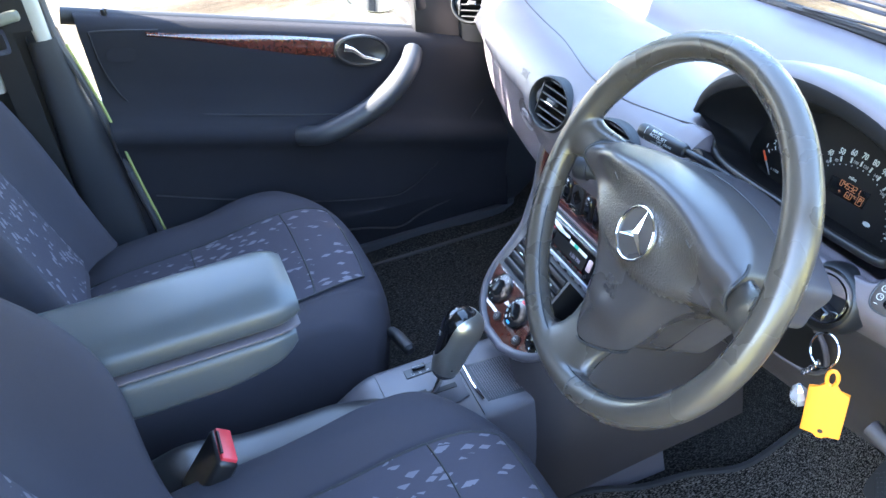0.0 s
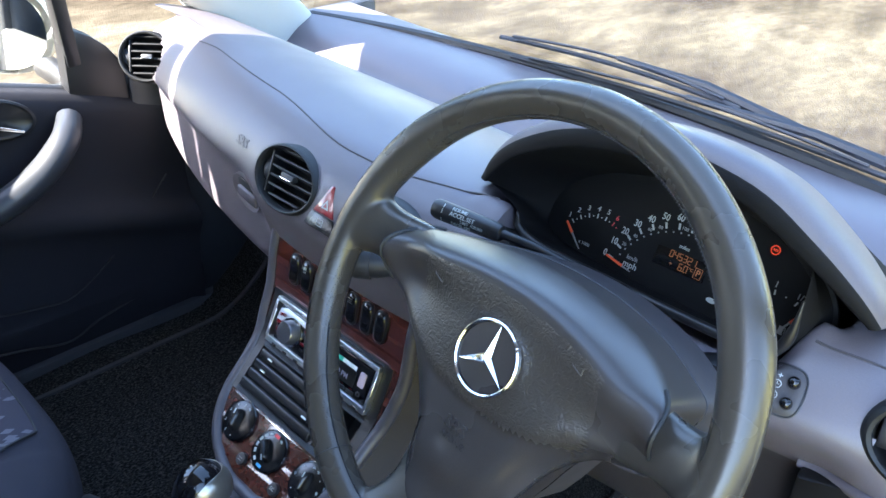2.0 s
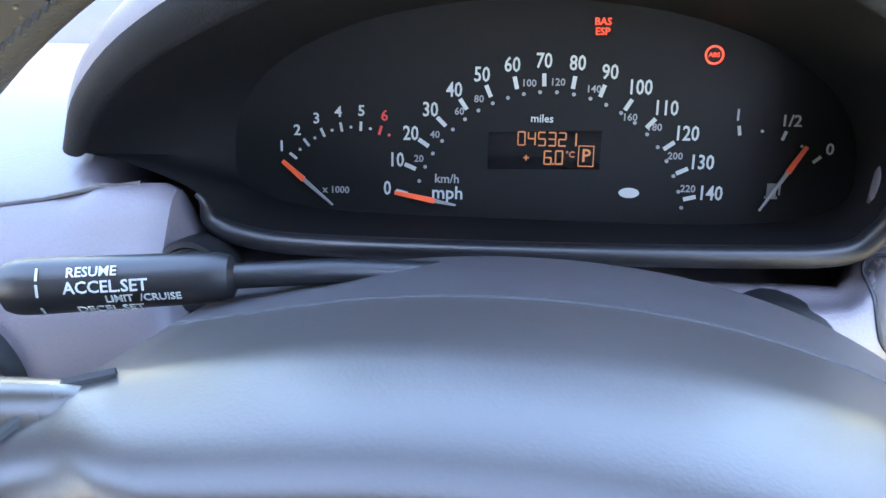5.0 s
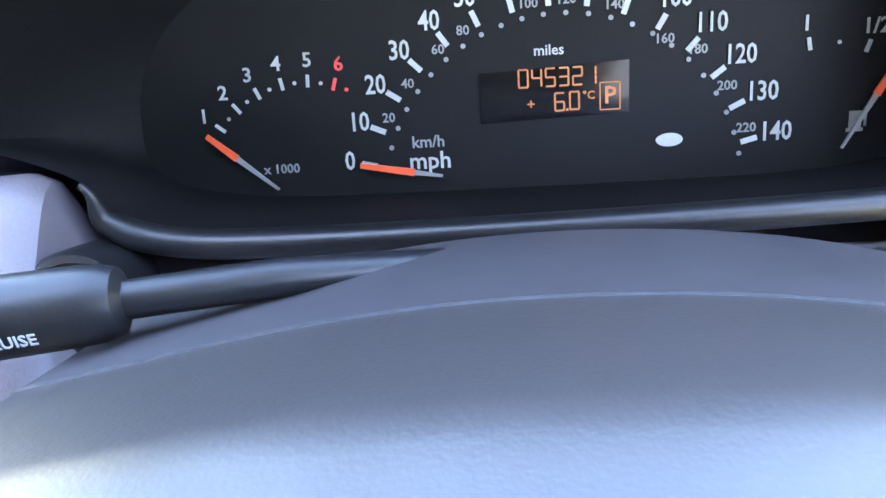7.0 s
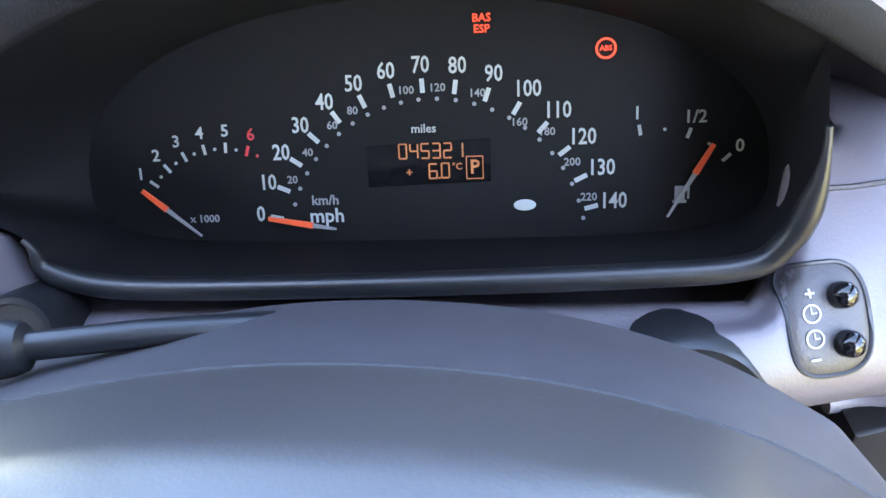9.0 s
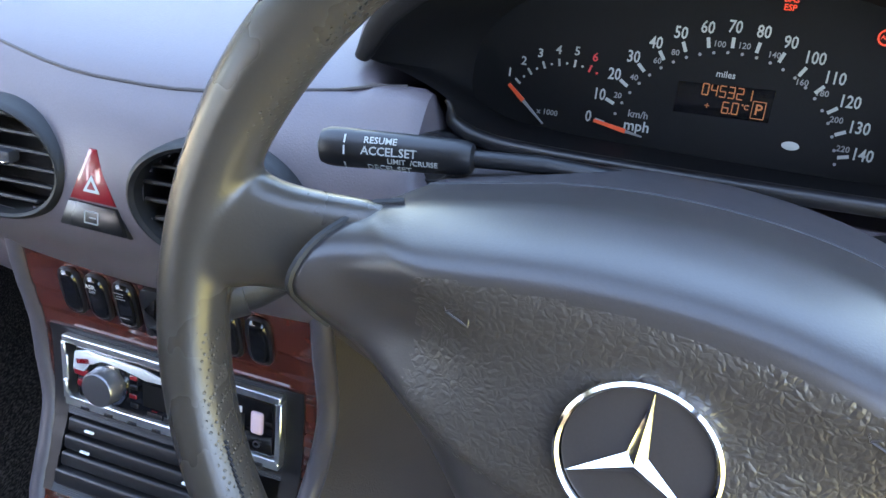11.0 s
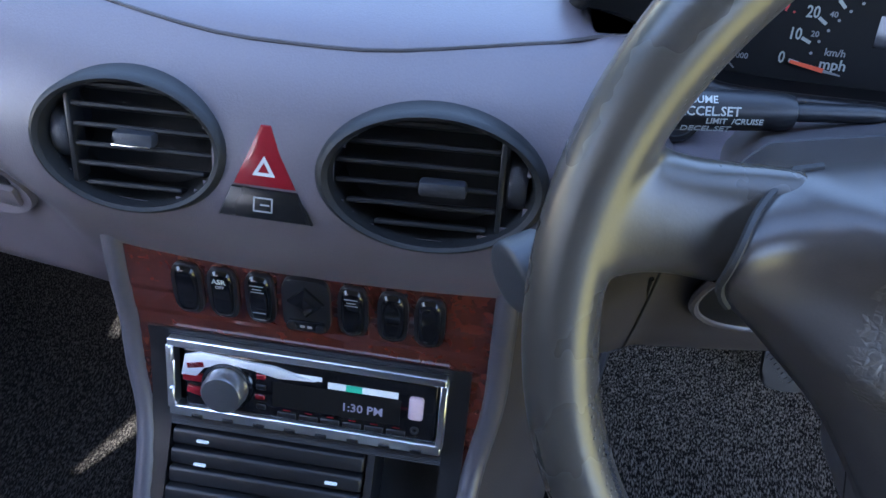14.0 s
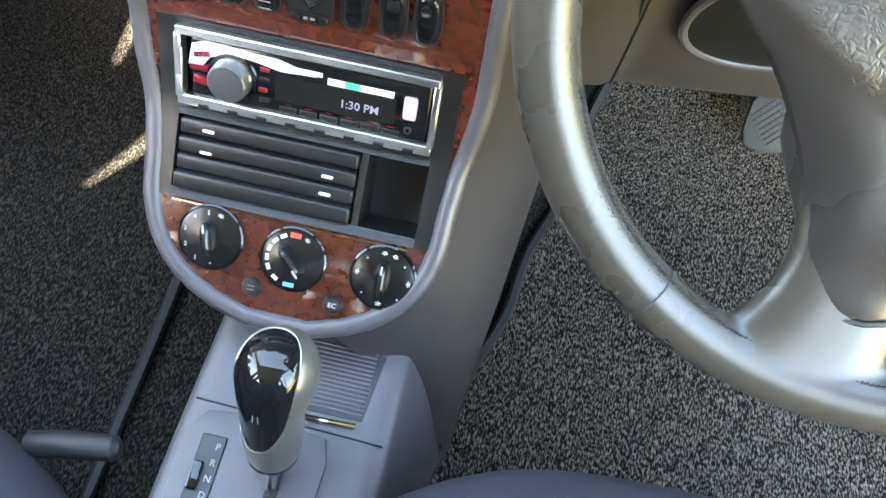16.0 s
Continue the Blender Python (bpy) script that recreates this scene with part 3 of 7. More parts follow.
# instrument hood
ARCH = [(0.148, 0.120, 1.030), (0.170, 0.117, 1.058), (0.205, 0.114, 1.084), (0.262, 0.110, 1.110), (0.337, 0.107, 1.124), (0.408, 0.110, 1.118), (0.456, 0.116, 1.094), (0.495, 0.124, 1.068), (0.519, 0.133, 1.047)]
NA = 40
arch = spline(ARCH, NA + 1)
MID = Vector((0.337, 0.11, 0.99))


def hood_point(u, v):
    a = arch[round(u * NA)]
    out = a - MID
    out.y = 0
    out = out.normalized()
    q = 2 * u - 1
    wid = (1 - abs(q) ** 3)
    rows = [a + Vector((0, 0.10, -0.012)) - out * 0.004, a + Vector((0, 0.02, 0)), a, a + out * 0.004 + Vector((0, -0.004, 0)), a + out * (0.010 + 0.008 * wid) + Vector((0, 0.0, 0)),
            a + out * (0.014 + 0.012 * wid) + Vector((0, 0.02, -0.004 * (1 - wid))), a + out * (0.014 + 0.008 * wid) + Vector((0, 0.035 + 0.045 * wid, -0.014 - 0.006 * wid)),
            a + out * (0.012) + Vector((0, 0.045 + 0.105 * wid, -0.040 * wid - 0.030)), a + out * 0.006 + Vector((0, 0.055 + 0.165 * wid, -0.10 * wid - 0.055)), a + out * 0.002 + Vector((0, 0.065 + 0.215 * wid, -0.165 * wid - 0.08))]
    s = spline(rows, 28)
    return s[round(v * 27)]


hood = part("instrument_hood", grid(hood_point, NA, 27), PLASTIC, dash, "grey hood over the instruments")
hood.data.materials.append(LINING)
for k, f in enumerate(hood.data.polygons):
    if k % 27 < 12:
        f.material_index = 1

# instrument cluster
PC = Vector((0.345, 0.167, 0.984))
TC = radians(26)
CL = axes(PC, (1, 0, 0), (0, math.sin(TC), math.cos(TC)))


def face_loop(t):
    c, s = math.cos(t), math.sin(t)
    if s >= 0:
        return Vector((-0.007 + 0.147 * c, 0.012 + 0.076 * s ** 0.85, 0.0))
    return Vector((-0.007 + 0.147 * math.copysign(abs(c) ** 0.45, c), 0.012 - 0.027 * abs(s) ** 0.6, 0.0))


LIP = [(0.474, 0.119, 1.082), (0.477, 0.109, 1.052), (0.476, 0.107, 1.030), (0.471, 0.106, 1.0145), (0.459, 0.105, 1.0045), (0.420, 0.105, 1.0010), (0.337, 0.105, 0.9985), (0.250, 0.106, 0.9970), (0.218, 0.106, 1.000), (0.2030, 0.106, 1.0085), (0.199, 0.107, 1.0215), (0.172, 0.114, 1.029), (0.148, 0.120, 1.030)]
lip = spline(LIP, 97)
lid = spline(arch[:33], 97)


def lip_loop(t):
    if t <= math.pi:
        return lid[round((1 - t / math.pi) * 96)].copy()
    return lip[96 - round((t / math.pi - 1) * 96)].copy()


cluster = thing("instrument_cluster", "black instrument cluster with white dial figures and orange needles", "instrument cluster")
part("bowl", grid(lambda u, v: (CL @ face_loop(2 * math.pi * u)).lerp(lip_loop(2 * math.pi * u), v), 96, 8, close_u=True), LINING, cluster)
fl = [face_loop(2 * math.pi * i / 72) for i in range(72)]
part("dial_face", prism([(p.x * 1.03, p.y * 1.03) for p in fl], 0.004, CL, base=-0.004), PAGE, cluster)
part("lip", tube([p + Vector((0, -0.001, -0.0005)) for p in reversed(lip[6:81])], lambda s: 0.0048 * (1 - 0.75 * smooth(0.84, 1.0, s)) * (1 - 0.75 * smooth(0.16, 0.0, s)), 10), BLACK, cluster, "dark rounded lower lip")


def stamp(name, bm, x, y, material, parent, m=CL, rot=0, z=0.0006):
    return part(name, xf(bm, m @ Matrix.Translation((x, y, z)) @ Matrix.Rotation(rot, 4, "Z")), material, parent, smooth=False)


# ---- steering wheel ----
CW = Vector((0.333, -0.077, 1.0225))
TW = radians(29)
WH = Matrix.Translation(CW) @ Matrix.Rotation(radians(-3), 4, "Z") @ axes((0, 0, 0), (1, 0, 0), (0, math.sin(TW), math.cos(TW))) @ Matrix.Rotation(radians(-2.5), 4, "Z")
# the rim stands a little prouder of the column than the hub
RW = Matrix.Translation((0.3345, -0.079, 1.0335)) @ Matrix.Rotation(radians(-4.1), 4, "Z") @ axes((0, 0, 0), (1, 0, 0), (0, math.sin(radians(29.8)), math.cos(radians(29.8)))) @ Matrix.Rotation(radians(-2.5), 4, "Z")
R_RIM, R_TUBE = 0.1852, 0.0153
wheel = thing("steering_wheel", "dark grey leather three-spoke steering wheel with airbag cover", "steering wheel")


def rim_point(u, v):
    t, p = 2 * math.pi * u, 2 * math.pi * v
    grip = 1 + 0.10 * math.exp(-((math.degrees(t) - 148) / 14) ** 2) + 0.10 * math.exp(-((math.degrees(t) - 32) / 14) ** 2)
    r = R_TUBE * grip
    return RW @ Vector(((R_RIM + r * math.cos(p)) * math.cos(t), (R_RIM + r * math.cos(p)) * math.sin(t), r * 1.05 * math.sin(p)))



PAD_OUT = [(-0.122, 0.0535), (-0.060, 0.069), (-0.010, 0.075), (0.038, 0.074), (0.080, 0.066), (0.112, 0.053), (0.128, 0.042), (0.131, 0.020), (0.128, -0.003), (0.092, -0.0205), (0.068, -0.050), (0.051, -0.092), (0.036, -0.116),
           (-0.008, -0.1345), (-0.039, -0.121), (-0.052, -0.083), (-0.082, -0.042), (-0.112, -0.016), (-0.1375, 0.008), (-0.136, 0.036)]
WP = WH @ Matrix.Translation((0.009, 0, 0))
pl = spline([(x, y, 0) for x, y in PAD_OUT] + [(PAD_OUT[0][0], PAD_OUT[0][1], 0)], 121)[:120]


def bump2(p, x, y, a, b):
    return math.exp(-((p.x - x) / a) ** 2 - ((p.y - y) / b) ** 2)


def cover_height(p, k):
    h = 0.0150 + 0.009 * math.exp(-((p.y - 0.052 + 1.1 * p.x * p.x) / 0.024) ** 2)
    h += 0.004 * bump2(p, 0, 0.005, 0.06, 0.03)
    h -= 0.011 * bump2(p, -0.100, 0.016, 0.030, 0.020) + 0.012 * bump2(p, 0.112, 0.004, 0.032, 0.020)
    h -= 0.0035 * smooth(-0.030, -0.040, p.y - 2.6 * p.x * p.x)
    h += 0.003 * bump2(p, 0.0, -0.084, 0.016, 0.013)
    seam = min(1.0, bump2(p, -0.136, 0.022, 0.026, 0.026) + bump2(p, 0.134, 0.020, 0.030, 0.032) + bump2(p, -0.004, -0.130, 0.046, 0.026))
    h -= 0.026 * max(0.0, (k - 0.68) / 0.32) ** 2.2 * (1.0 + 0.5 * smooth(0.02, 0.07, p.y)) * (1 - 0.92 * seam)
    return h


def pad_point(u, v):
    e = pl[round(u * 120) % 120]
    k = 1 - v
    p = Vector((0.002, 0.012, 0)).lerp(e, k)
    return WP @ Vector((p.x, p.y, cover_height(p, k)))


def wall_point(u, v, z0, z1, o0, o1):
    """The side of the hub, bulging back over the column at the top."""
    p = pl[round(u * 120) % 120]
    top = smooth(0.015, 0.050, p.y)
    o = o0 + (o1 - o0) * v
    a = cover_height(p, 1.0) if z0 is None else z0
    k = 1 - (0.05 + 0.9 * o) * (1 - top) - 0.35 * o * top if o else 1.0
    bulge = o * 0.03 * top * (1 - (p.x / 0.13) ** 2)
    return WP @ Vector((p.x * k, p.y * (k if top < 1e-6 else 1 - (1 - k) * (1 - top)) + bulge, a + (z1 - a) * v ** (1.0 if z0 else 0.9)))


def cover_point(u, v):
    if v <= 0.8:
        return pad_point(u, 1 - v / 0.8)
    return wall_point(u, (v - 0.8) / 0.2, None, -0.062, 0.0, 0.03)


pad = part("airbag_cover", grid(cover_point, 120, 50, close_u=True), PAD_SMOOTH, wheel, "dark grey airbag cover with a grained middle")
for e in pad.data.edges:
    e.use_edge_sharp = False
pad.data.materials.append(PAD)
WPI = WP.inverted()
for f in pad.data.polygons:
    c = WPI @ f.center
    if -0.036 < c.y - 2.6 * c.x * c.x and c.y < 0.052 - 1.3 * c.x * c.x and abs(c.x) < 0.088:
        f.material_index = 1
for a, b in ((106, 122), (31, 50), (69, 87)):
    part("cover_gap", tube([WP @ Vector((p.x * 1.004, p.y * 1.004, cover_height(p, 1.0) - 0.0002)) for p in [pl[i % 120] for i in range(a, b)]], 0.0017, 6), RUBBER, wheel, "dark joint of the airbag cover")


part("hub_shroud", grid(lambda u, v: wall_point(u, v, -0.063, -0.115, 0.025, 0.055), 120, 6, close_u=True), DUSTY, wheel, "dusty upper column shroud")
part("cover_seam", tube([wall_point(i / 120, 0.0, -0.0625, -0.115, 0.0275, 0.05) for i in range(-4, 40)], 0.0006, 5), DARK, wheel, "faint joint behind the airbag cover")


def spoke(pts, w0, w1, flare, t0=0.012):
    s = spline(pts, 25)

    def f(u, v):
        i = round(u * 24)
        p = s[i]
        d = (s[min(24, i + 1)] - s[max(0, i - 1)]).normalized()
        n = Vector((-d.y, d.x, 0)).normalized()
        w = w0 + (w1 - w0) * smooth(0, 0.5, u) + flare * max(0.0, (u - 0.45) / 0.55) ** 2.5
        a = 2 * math.pi * v
        return WP @ (p + n * w * math.copysign(abs(math.cos(a)) ** 0.8, math.cos(a)) + Vector((0, 0, 1)) * (t0 + 0.003 * u) * math.copysign(abs(math.sin(a)) ** 0.9, math.sin(a)))
    return grid(f, 24, 32, close_v=True)




def arm_line(start, angle):
    """The line of a spoke from the hub out to the rim, dished towards the column."""
    a, b = Vector(start), WP.inverted() @ RW @ Vector((R_RIM * math.cos(radians(angle)), R_RIM * math.sin(radians(angle)), 0))
    return [a, a.lerp(b, 0.34) - Vector((0, 0, 0.003)), a.lerp(b, 0.70) - Vector((0, 0, 0.003)), b]


def wheel_leather():
    """Rim and spokes flow into one another; each is cut out again as a part of its own."""
    bm = join(grid(rim_point, 128, 20, True, True),
              closed(spoke(arm_line((-0.116, 0.030, -0.010), 174), 0.0250, 0.0225, 0.020, 0.0125)),
              closed(spoke(arm_line((0.104, 0.018, -0.010), 5), 0.0265, 0.0220, 0.020, 0.0125)),
              closed(spoke(arm_line((-0.003, -0.088, -0.011), 268), 0.0440, 0.0360, 0.026, 0.0115)))
    me = bpy.data.meshes.new("leather")
    bm.to_mesh(me)
    bm.free()
    ob = new("leather", me)
    weld = ob.modifiers.new("weld", "REMESH")
    weld.mode, weld.voxel_size = "VOXEL", 0.0018
    ease = ob.modifiers.new("ease", "SMOOTH")
    ease.factor, ease.iterations = 0.5, 22
    skin = ob.evaluated_get(bpy.context.evaluated_depsgraph_get()).to_mesh()
    co = [v.co.copy() for v in skin.vertices]
    no = [v.normal.copy() for v in skin.vertices]
    faces = [tuple(f.vertices) for f in skin.polygons]
    centres = [f.center.copy() for f in skin.polygons]
    bpy.data.objects.remove(ob)
    back = RW.inverted()
    groups = {"rim": [], "left": [], "right": [], "low": []}
    for f, c in zip(faces, centres):
        p = back @ c
        r = math.hypot(p.x, p.y)
        where = "rim" if r > R_RIM - R_TUBE * 1.3 else ("low" if p.y < -0.06 else ("left" if p.x < 0 else "right"))
        groups[where].append((f, p, r))
    for where, rows in groups.items():
        used = sorted({v for f, _, _ in rows for v in f})
        index = {v: k for k, v in enumerate(used)}
        m = bpy.data.meshes.new("rim" if where == "rim" else "spoke")
        m.from_pydata([co[v] for v in used], [], [[index[v] for v in f] for f, _, _ in rows])
        m.shade_smooth()
        m.materials.append(LEATHER)
        m.materials.append(LEATHER_PERF)
        if where == "rim":
            for k, (f, p, r) in enumerate(rows):
                a = math.degrees(math.atan2(p.y, p.x)) % 360
                if r < R_RIM - 0.004 and p.z < 0.011 and (122 < a < 160 or 188 < a < 242 or 298 < a < 352 or 20 < a < 58):
                    m.polygons[k].material_index = 1
        m.normals_split_custom_set_from_vertices([no[v] for v in used])
        ob = new("rim" if where == "rim" else "spoke", m)
        ob.parent = wheel
        tagged(ob, "worn grey leather rim with perforated grips" if where == "rim" else "")


wheel_leather()
# stitching on the inner side and the joints of the leather
stitches = []
for i in range(150):
    t = radians(205 + 130 * i / 149)
    c, s_ = math.cos(t), math.sin(t)
    rr, hh = R_RIM - R_TUBE * 0.93, R_TUBE * 0.42
    stitches.append(box(0.0022, 0.0011, 0.0010, RW @ Matrix.Translation((rr * c, rr * s_, hh)) @ Matrix.Rotation(t + math.pi / 2 + 0.5, 4, "Z")))
    stitches.append(box(0.0022, 0.0011, 0.0010, RW @ Matrix.Translation((rr * math.cos(t + math.pi), rr * math.sin(t + math.pi), hh)) @ Matrix.Rotation(t + math.pi / 2 + 0.5, 4, "Z")))
tagged(part("stitching", join(*stitches), DARK, wheel, smooth=False), kind="stuff")
for ang in (240.5, 283):
    t = radians(ang)
    part("leather_joint", tube([RW @ Vector(((R_RIM + R_TUBE * 1.005 * math.cos(p)) * math.cos(t), (R_RIM + R_TUBE * 1.005 * math.cos(p)) * math.sin(t), R_TUBE * 1.055 * math.sin(p))) for p in [2 * math.pi * k / 24 for k in range(24)]], 0.0005, 5, True), DARK, wheel)

STAR = WP @ Matrix.Translation((0.001, 0.004, 0.0205))
part("emblem_ring", lathe([(0.0258, 0), (0.0261, 0.003), (0.0272, 0.0040), (0.0284, 0.003), (0.0287, 0)], 48, STAR, True), CHROME, pad, "chrome ring emblem")
part("emblem_disc", lathe([(0.0255, 0.0), (0.0255, 0.0012), (0.0001, 0.0014)], 48, STAR), PAD_SMOOTH, pad)


def emblem():
    bm = bmesh.new()
    top = bm.verts.new((0, 0, 0.006))
    ring = []
    for k in range(6):
        a = radians(90 + 60 * k)
        r = 0.0255 if k % 2 == 0 else 0.0042
        ring.append(bm.verts.new((r * math.cos(a), r * math.sin(a), 0.002)))
    for k in range(6):
        bm.faces.new((top, ring[k], ring[(k + 1) % 6]))
    bm.faces.new(ring[::-1])
    return xf(bm, STAR)


part("emblem", emblem(), CHROME, pad, smooth=False)
part("column_shroud", lathe([(0.05, -0.16), (0.065, -0.12), (0.062, -0.05), (0.045, -0.03)], 32, WH), DARK, wheel, "dark plastic steering column shroud")


# ---- centre console ----
CONS = [(0.052, 0.905), (0.039, 0.858), (0.029, 0.808), (0.016, 0.778), (0.001, 0.750), (-0.018, 0.730), (-0.042, 0.707), (-0.067, 0.684), (-0.092, 0.662), (-0.118, 0.640)]
cons = spline([(0, y, z) for y, z in CONS], 200)


def cons_at(z):
    """The face of the console at height z: its y, and the slope."""
    k = min(range(len(cons)), key=lambda i: abs(cons[i].z - z))
    a, b = cons[max(0, k - 2)], cons[min(199, k + 2)]
    return cons[k].y, (a - b).normalized()


def cons_frame(x, z):
    y, up = cons_at(z)
    return axes((x, y, z), (1, 0, 0), up)


def half_width(z):
    w = 0.1215 - 0.012 * smooth(0.80, 0.71, z)
    if z < 0.715:
        k = (0.715 - z) / 0.072
        w *= math.sqrt(max(0.0, 1 - min(1, k) ** 2.6))
    return w


console = thing("centre_console", "centre console with glossy burr wood trim and grey surround", "console")


def cons_face(off, grow, z0, z1, nu=40, nv=60):
    def f(u, v):
        z = z0 + (z1 - z0) * v
        y, up = cons_at(z)
        n = Vector((1, 0, 0)).cross(up)
        q = 2 * u - 1
        w = half_width(z) + grow
        return Vector((0.002 + q * w, y, z)) + n * off
    return grid(f, nu, nv)


def bay_cut(bm):
    bmesh.ops.delete(bm, geom=[f for f in bm.faces if abs(f.calc_center_median().x) < 0.100 and 0.703 < f.calc_center_median().z < 0.806], context="FACES")
    return bm


part("wood_trim", bay_cut(cons_face(0.003, 0.0, 0.6475, 0.903, 80, 120)), WOOD, console, "glossy reddish burr wood veneer panel")


def rim_curve(grow, drop):
    pts = []
    zs = [0.905 - 0.262 * (i / 44) for i in range(45)]
    for z in zs:
        zz = max(0.6435, z)
        pts.append((z, half_width(max(zz, 0.6440))))
    left = [(-w - grow, z) for z, w in pts]
    right = [(w + grow, z) for z, w in pts][::-1]
    return left + right


edge = rim_curve(0.004, 0)
edge = [Vector((0.002 + x, cons_at(z)[0], z)) for x, z in edge]
part("surround", tube(edge, 0.0080, 12), EDGE, console, "grey soft edge round the wood panel")


# tunnel with the selector plate
tunnel = thing("centre_tunnel", "grey plastic tunnel console with selector plate and ribbed tray", "console")


def tunnel_point(u, v):
    y = 0.10 - 0.75 * v
    w = 0.078 - 0.006 * math.cos(v * 6)
    wr = w + 0.004 * smooth(-0.26, -0.07, y)
    top = 0.600 - 0.05 * smooth(-0.30, -0.42, y)
    flare = 0.040 + 0.036 * smooth(-0.2, 0.05, y)
    prof = [(-w - 0.012, FLOOR - 0.01), (-w - 0.010, FLOOR + 0.10), (-w - 0.006, top - 0.02), (-w + 0.008, top), (-w * 0.4, top + 0.001), (0, top + 0.001), (wr * 0.4, top + 0.001), (wr - 0.008, top), (wr + 0.006, top - 0.02), (w + flare * 0.6, FLOOR + 0.10), (w + flare, FLOOR - 0.01)]
    s = spline([(0.026 + x, y, z) for x, z in prof], 61)
    return s[round(u * 60)]


part("tunnel_body", grid(tunnel_point, 60, 60), EDGE, tunnel)

selector = thing("gear_selector", "automatic gear selector with gloss black and silver knob", "gear lever")
base = Vector((0.0295, -0.234, 0.600))
ax = Vector((0.009, 0.468, 0.883)).normalized()
KN = axes(base + ax * 0.038, (1, 0, 0), ax.cross(Vector((1, 0, 0))))
part("shaft", tube([base - ax * 0.004, base + ax * 0.05], 0.0046, 14), CHROME, selector, "bright steel lever shaft")
KNOB_PROFILE = spline([(0.0095, 0, 0.0), (0.0165, 0, 0.006), (0.0205, 0, 0.020), (0.0222, 0, 0.040), (0.0244, 0, 0.060), (0.0268, 0, 0.080), (0.0264, 0, 0.097), (0.0205, 0, 0.110), (0.0105, 0, 0.1165), (0.0005, 0, 0.118)], 60)


def knob_surface(a, k):
    z = KNOB_PROFILE[k].z
    r = KNOB_PROFILE[k].x
    waist = 1 - 0.17 * math.exp(-((z - 0.050) / 0.024) ** 2) * max(0.0, math.cos(a - 0.1)) ** 2
    return Vector((r * 1.06 * waist * math.cos(a), r * 1.16 * math.sin(a), z))


knob_shell = grid(lambda u, v: knob_surface(2 * math.pi * u, round(v * 59)), 48, 59, close_u=True)
knob_shell.normal_update()
knob_tree = BVHTree.FromBMesh(knob_shell)
# the inlay is an egg-shaped field laid on the shell, seen along its own slanted axis
INLAY = axes((0.0, 0.0, 0.060), (1, 0, 0), Vector((-0.06, -0.66, 0.75)).cross(Vector((1, 0, 0))))


def inlay(u, v, lift):
    a, r = 2 * math.pi * u, v
    y = 0.0415 * r * math.sin(a)
    x = (0.0228 + 0.0032 * math.sin(a)) * r * math.copysign(abs(math.cos(a)) ** 0.86, math.cos(a)) - 0.0040
    x += 0.0012 * (y / 0.04)
    d = (INLAY.to_3x3() @ Vector((0, 0, 1))).normalized()
    o = INLAY @ Vector((x, y + 0.0045, 0)) + d * 0.2
    hit = knob_tree.ray_cast(o, -d)
    p = hit[0] if hit[0] else knob_tree.find_nearest(o - d * 0.19)[0]
    n = hit[1] if hit[0] else knob_tree.find_nearest(o - d * 0.19)[1]
    n = n if n.dot(d) > 0 else -n
    return KN @ (p + n * (lift * (1 - r ** 6) + 0.0002))


knob_body = part("knob", xf(knob_shell, KN), SILVER, selector, "satin champagne-silver knob body")
part("inlay", grid(lambda u, v: inlay(u, max(v, 0.002), 0.0012), 48, 16, close_u=True), GLOSS, knob_body, "gloss black inlay on the knob")
part("inlay_rim", tube([inlay(i / 64, 1.0, 0.0) for i in range(64)], 0.0007, 6, True), SILVER, knob_body)
part("knob_marks", join(*[tube([inlay(0.75 + d, 0.42 + e, 0.0014) for e in (0.0, 0.10)], 0.0004, 5) for d in (-0.025, 0.025)]), GREYPRINT, knob_body, smooth=False)
part("knob_collar", lathe([(0.0168, 0.0070), (0.0172, 0.0045), (0.0140, 0.0008), (0.0100, -0.0030), (0.0050, -0.0040)], 28, KN @ Matrix.Diagonal((1.06, 1.16, 1, 1))), RUBBER, selector, "dark collar under the knob")

# armrest
armrest = thing("armrest", "dark grey vinyl folding armrest between the seats", "armrest")


def rounded_block(cx, w, y0, y1, z0, z1, r, nose_cut=0.0, crown=0.0):
    """A long cushion with rounded edges, a rounded front end at y1 and a crowned top."""
    def f(u, v):
        a = 2 * math.pi * u
        c, d = math.cos(a), math.sin(a)
        k = 1 - max(0.0, (v - 0.80) / 0.20) ** 4 * 0.16 - max(0.0, (0.08 - v) / 0.08) ** 3 * 0.2
        x = cx + w / 2 * k * math.copysign(abs(c) ** (2 * r), c)
        y = y0 + (y1 - y0) * v
        low = z0 + nose_cut * max(0.0, (v - 0.62) / 0.38) ** 2
        mid, half = (low + z1) / 2, (z1 - low) / 2
        z = mid + half * (1 - max(0.0, (v - 0.86) / 0.14) ** 4 * 0.45) * math.copysign(abs(d) ** (2 * r), d)
        return Vector((x, y, z + crown * (1 - c * c) * (d > 0)))
    return closed(grid(f, 48, 40, close_u=True))


part("lid", rounded_block(0.047, 0.140, -0.735, -0.408, 0.872, 0.916, 0.30, 0.0, 0.004), ARM, armrest, "dark grey grained vinyl lid")
part("box", rounded_block(0.050, 0.128, -0.735, -0.418, 0.800, 0.868, 0.22, 0.030), ARM, armrest)
part("seam", rounded_block(0.049, 0.136, -0.735, -0.411, 0.8665, 0.8735, 0.28), PLASTIC, armrest, "grey joint line")


brake_console = thing("handbrake_console", "smooth black plastic console behind the gear selector", "console")


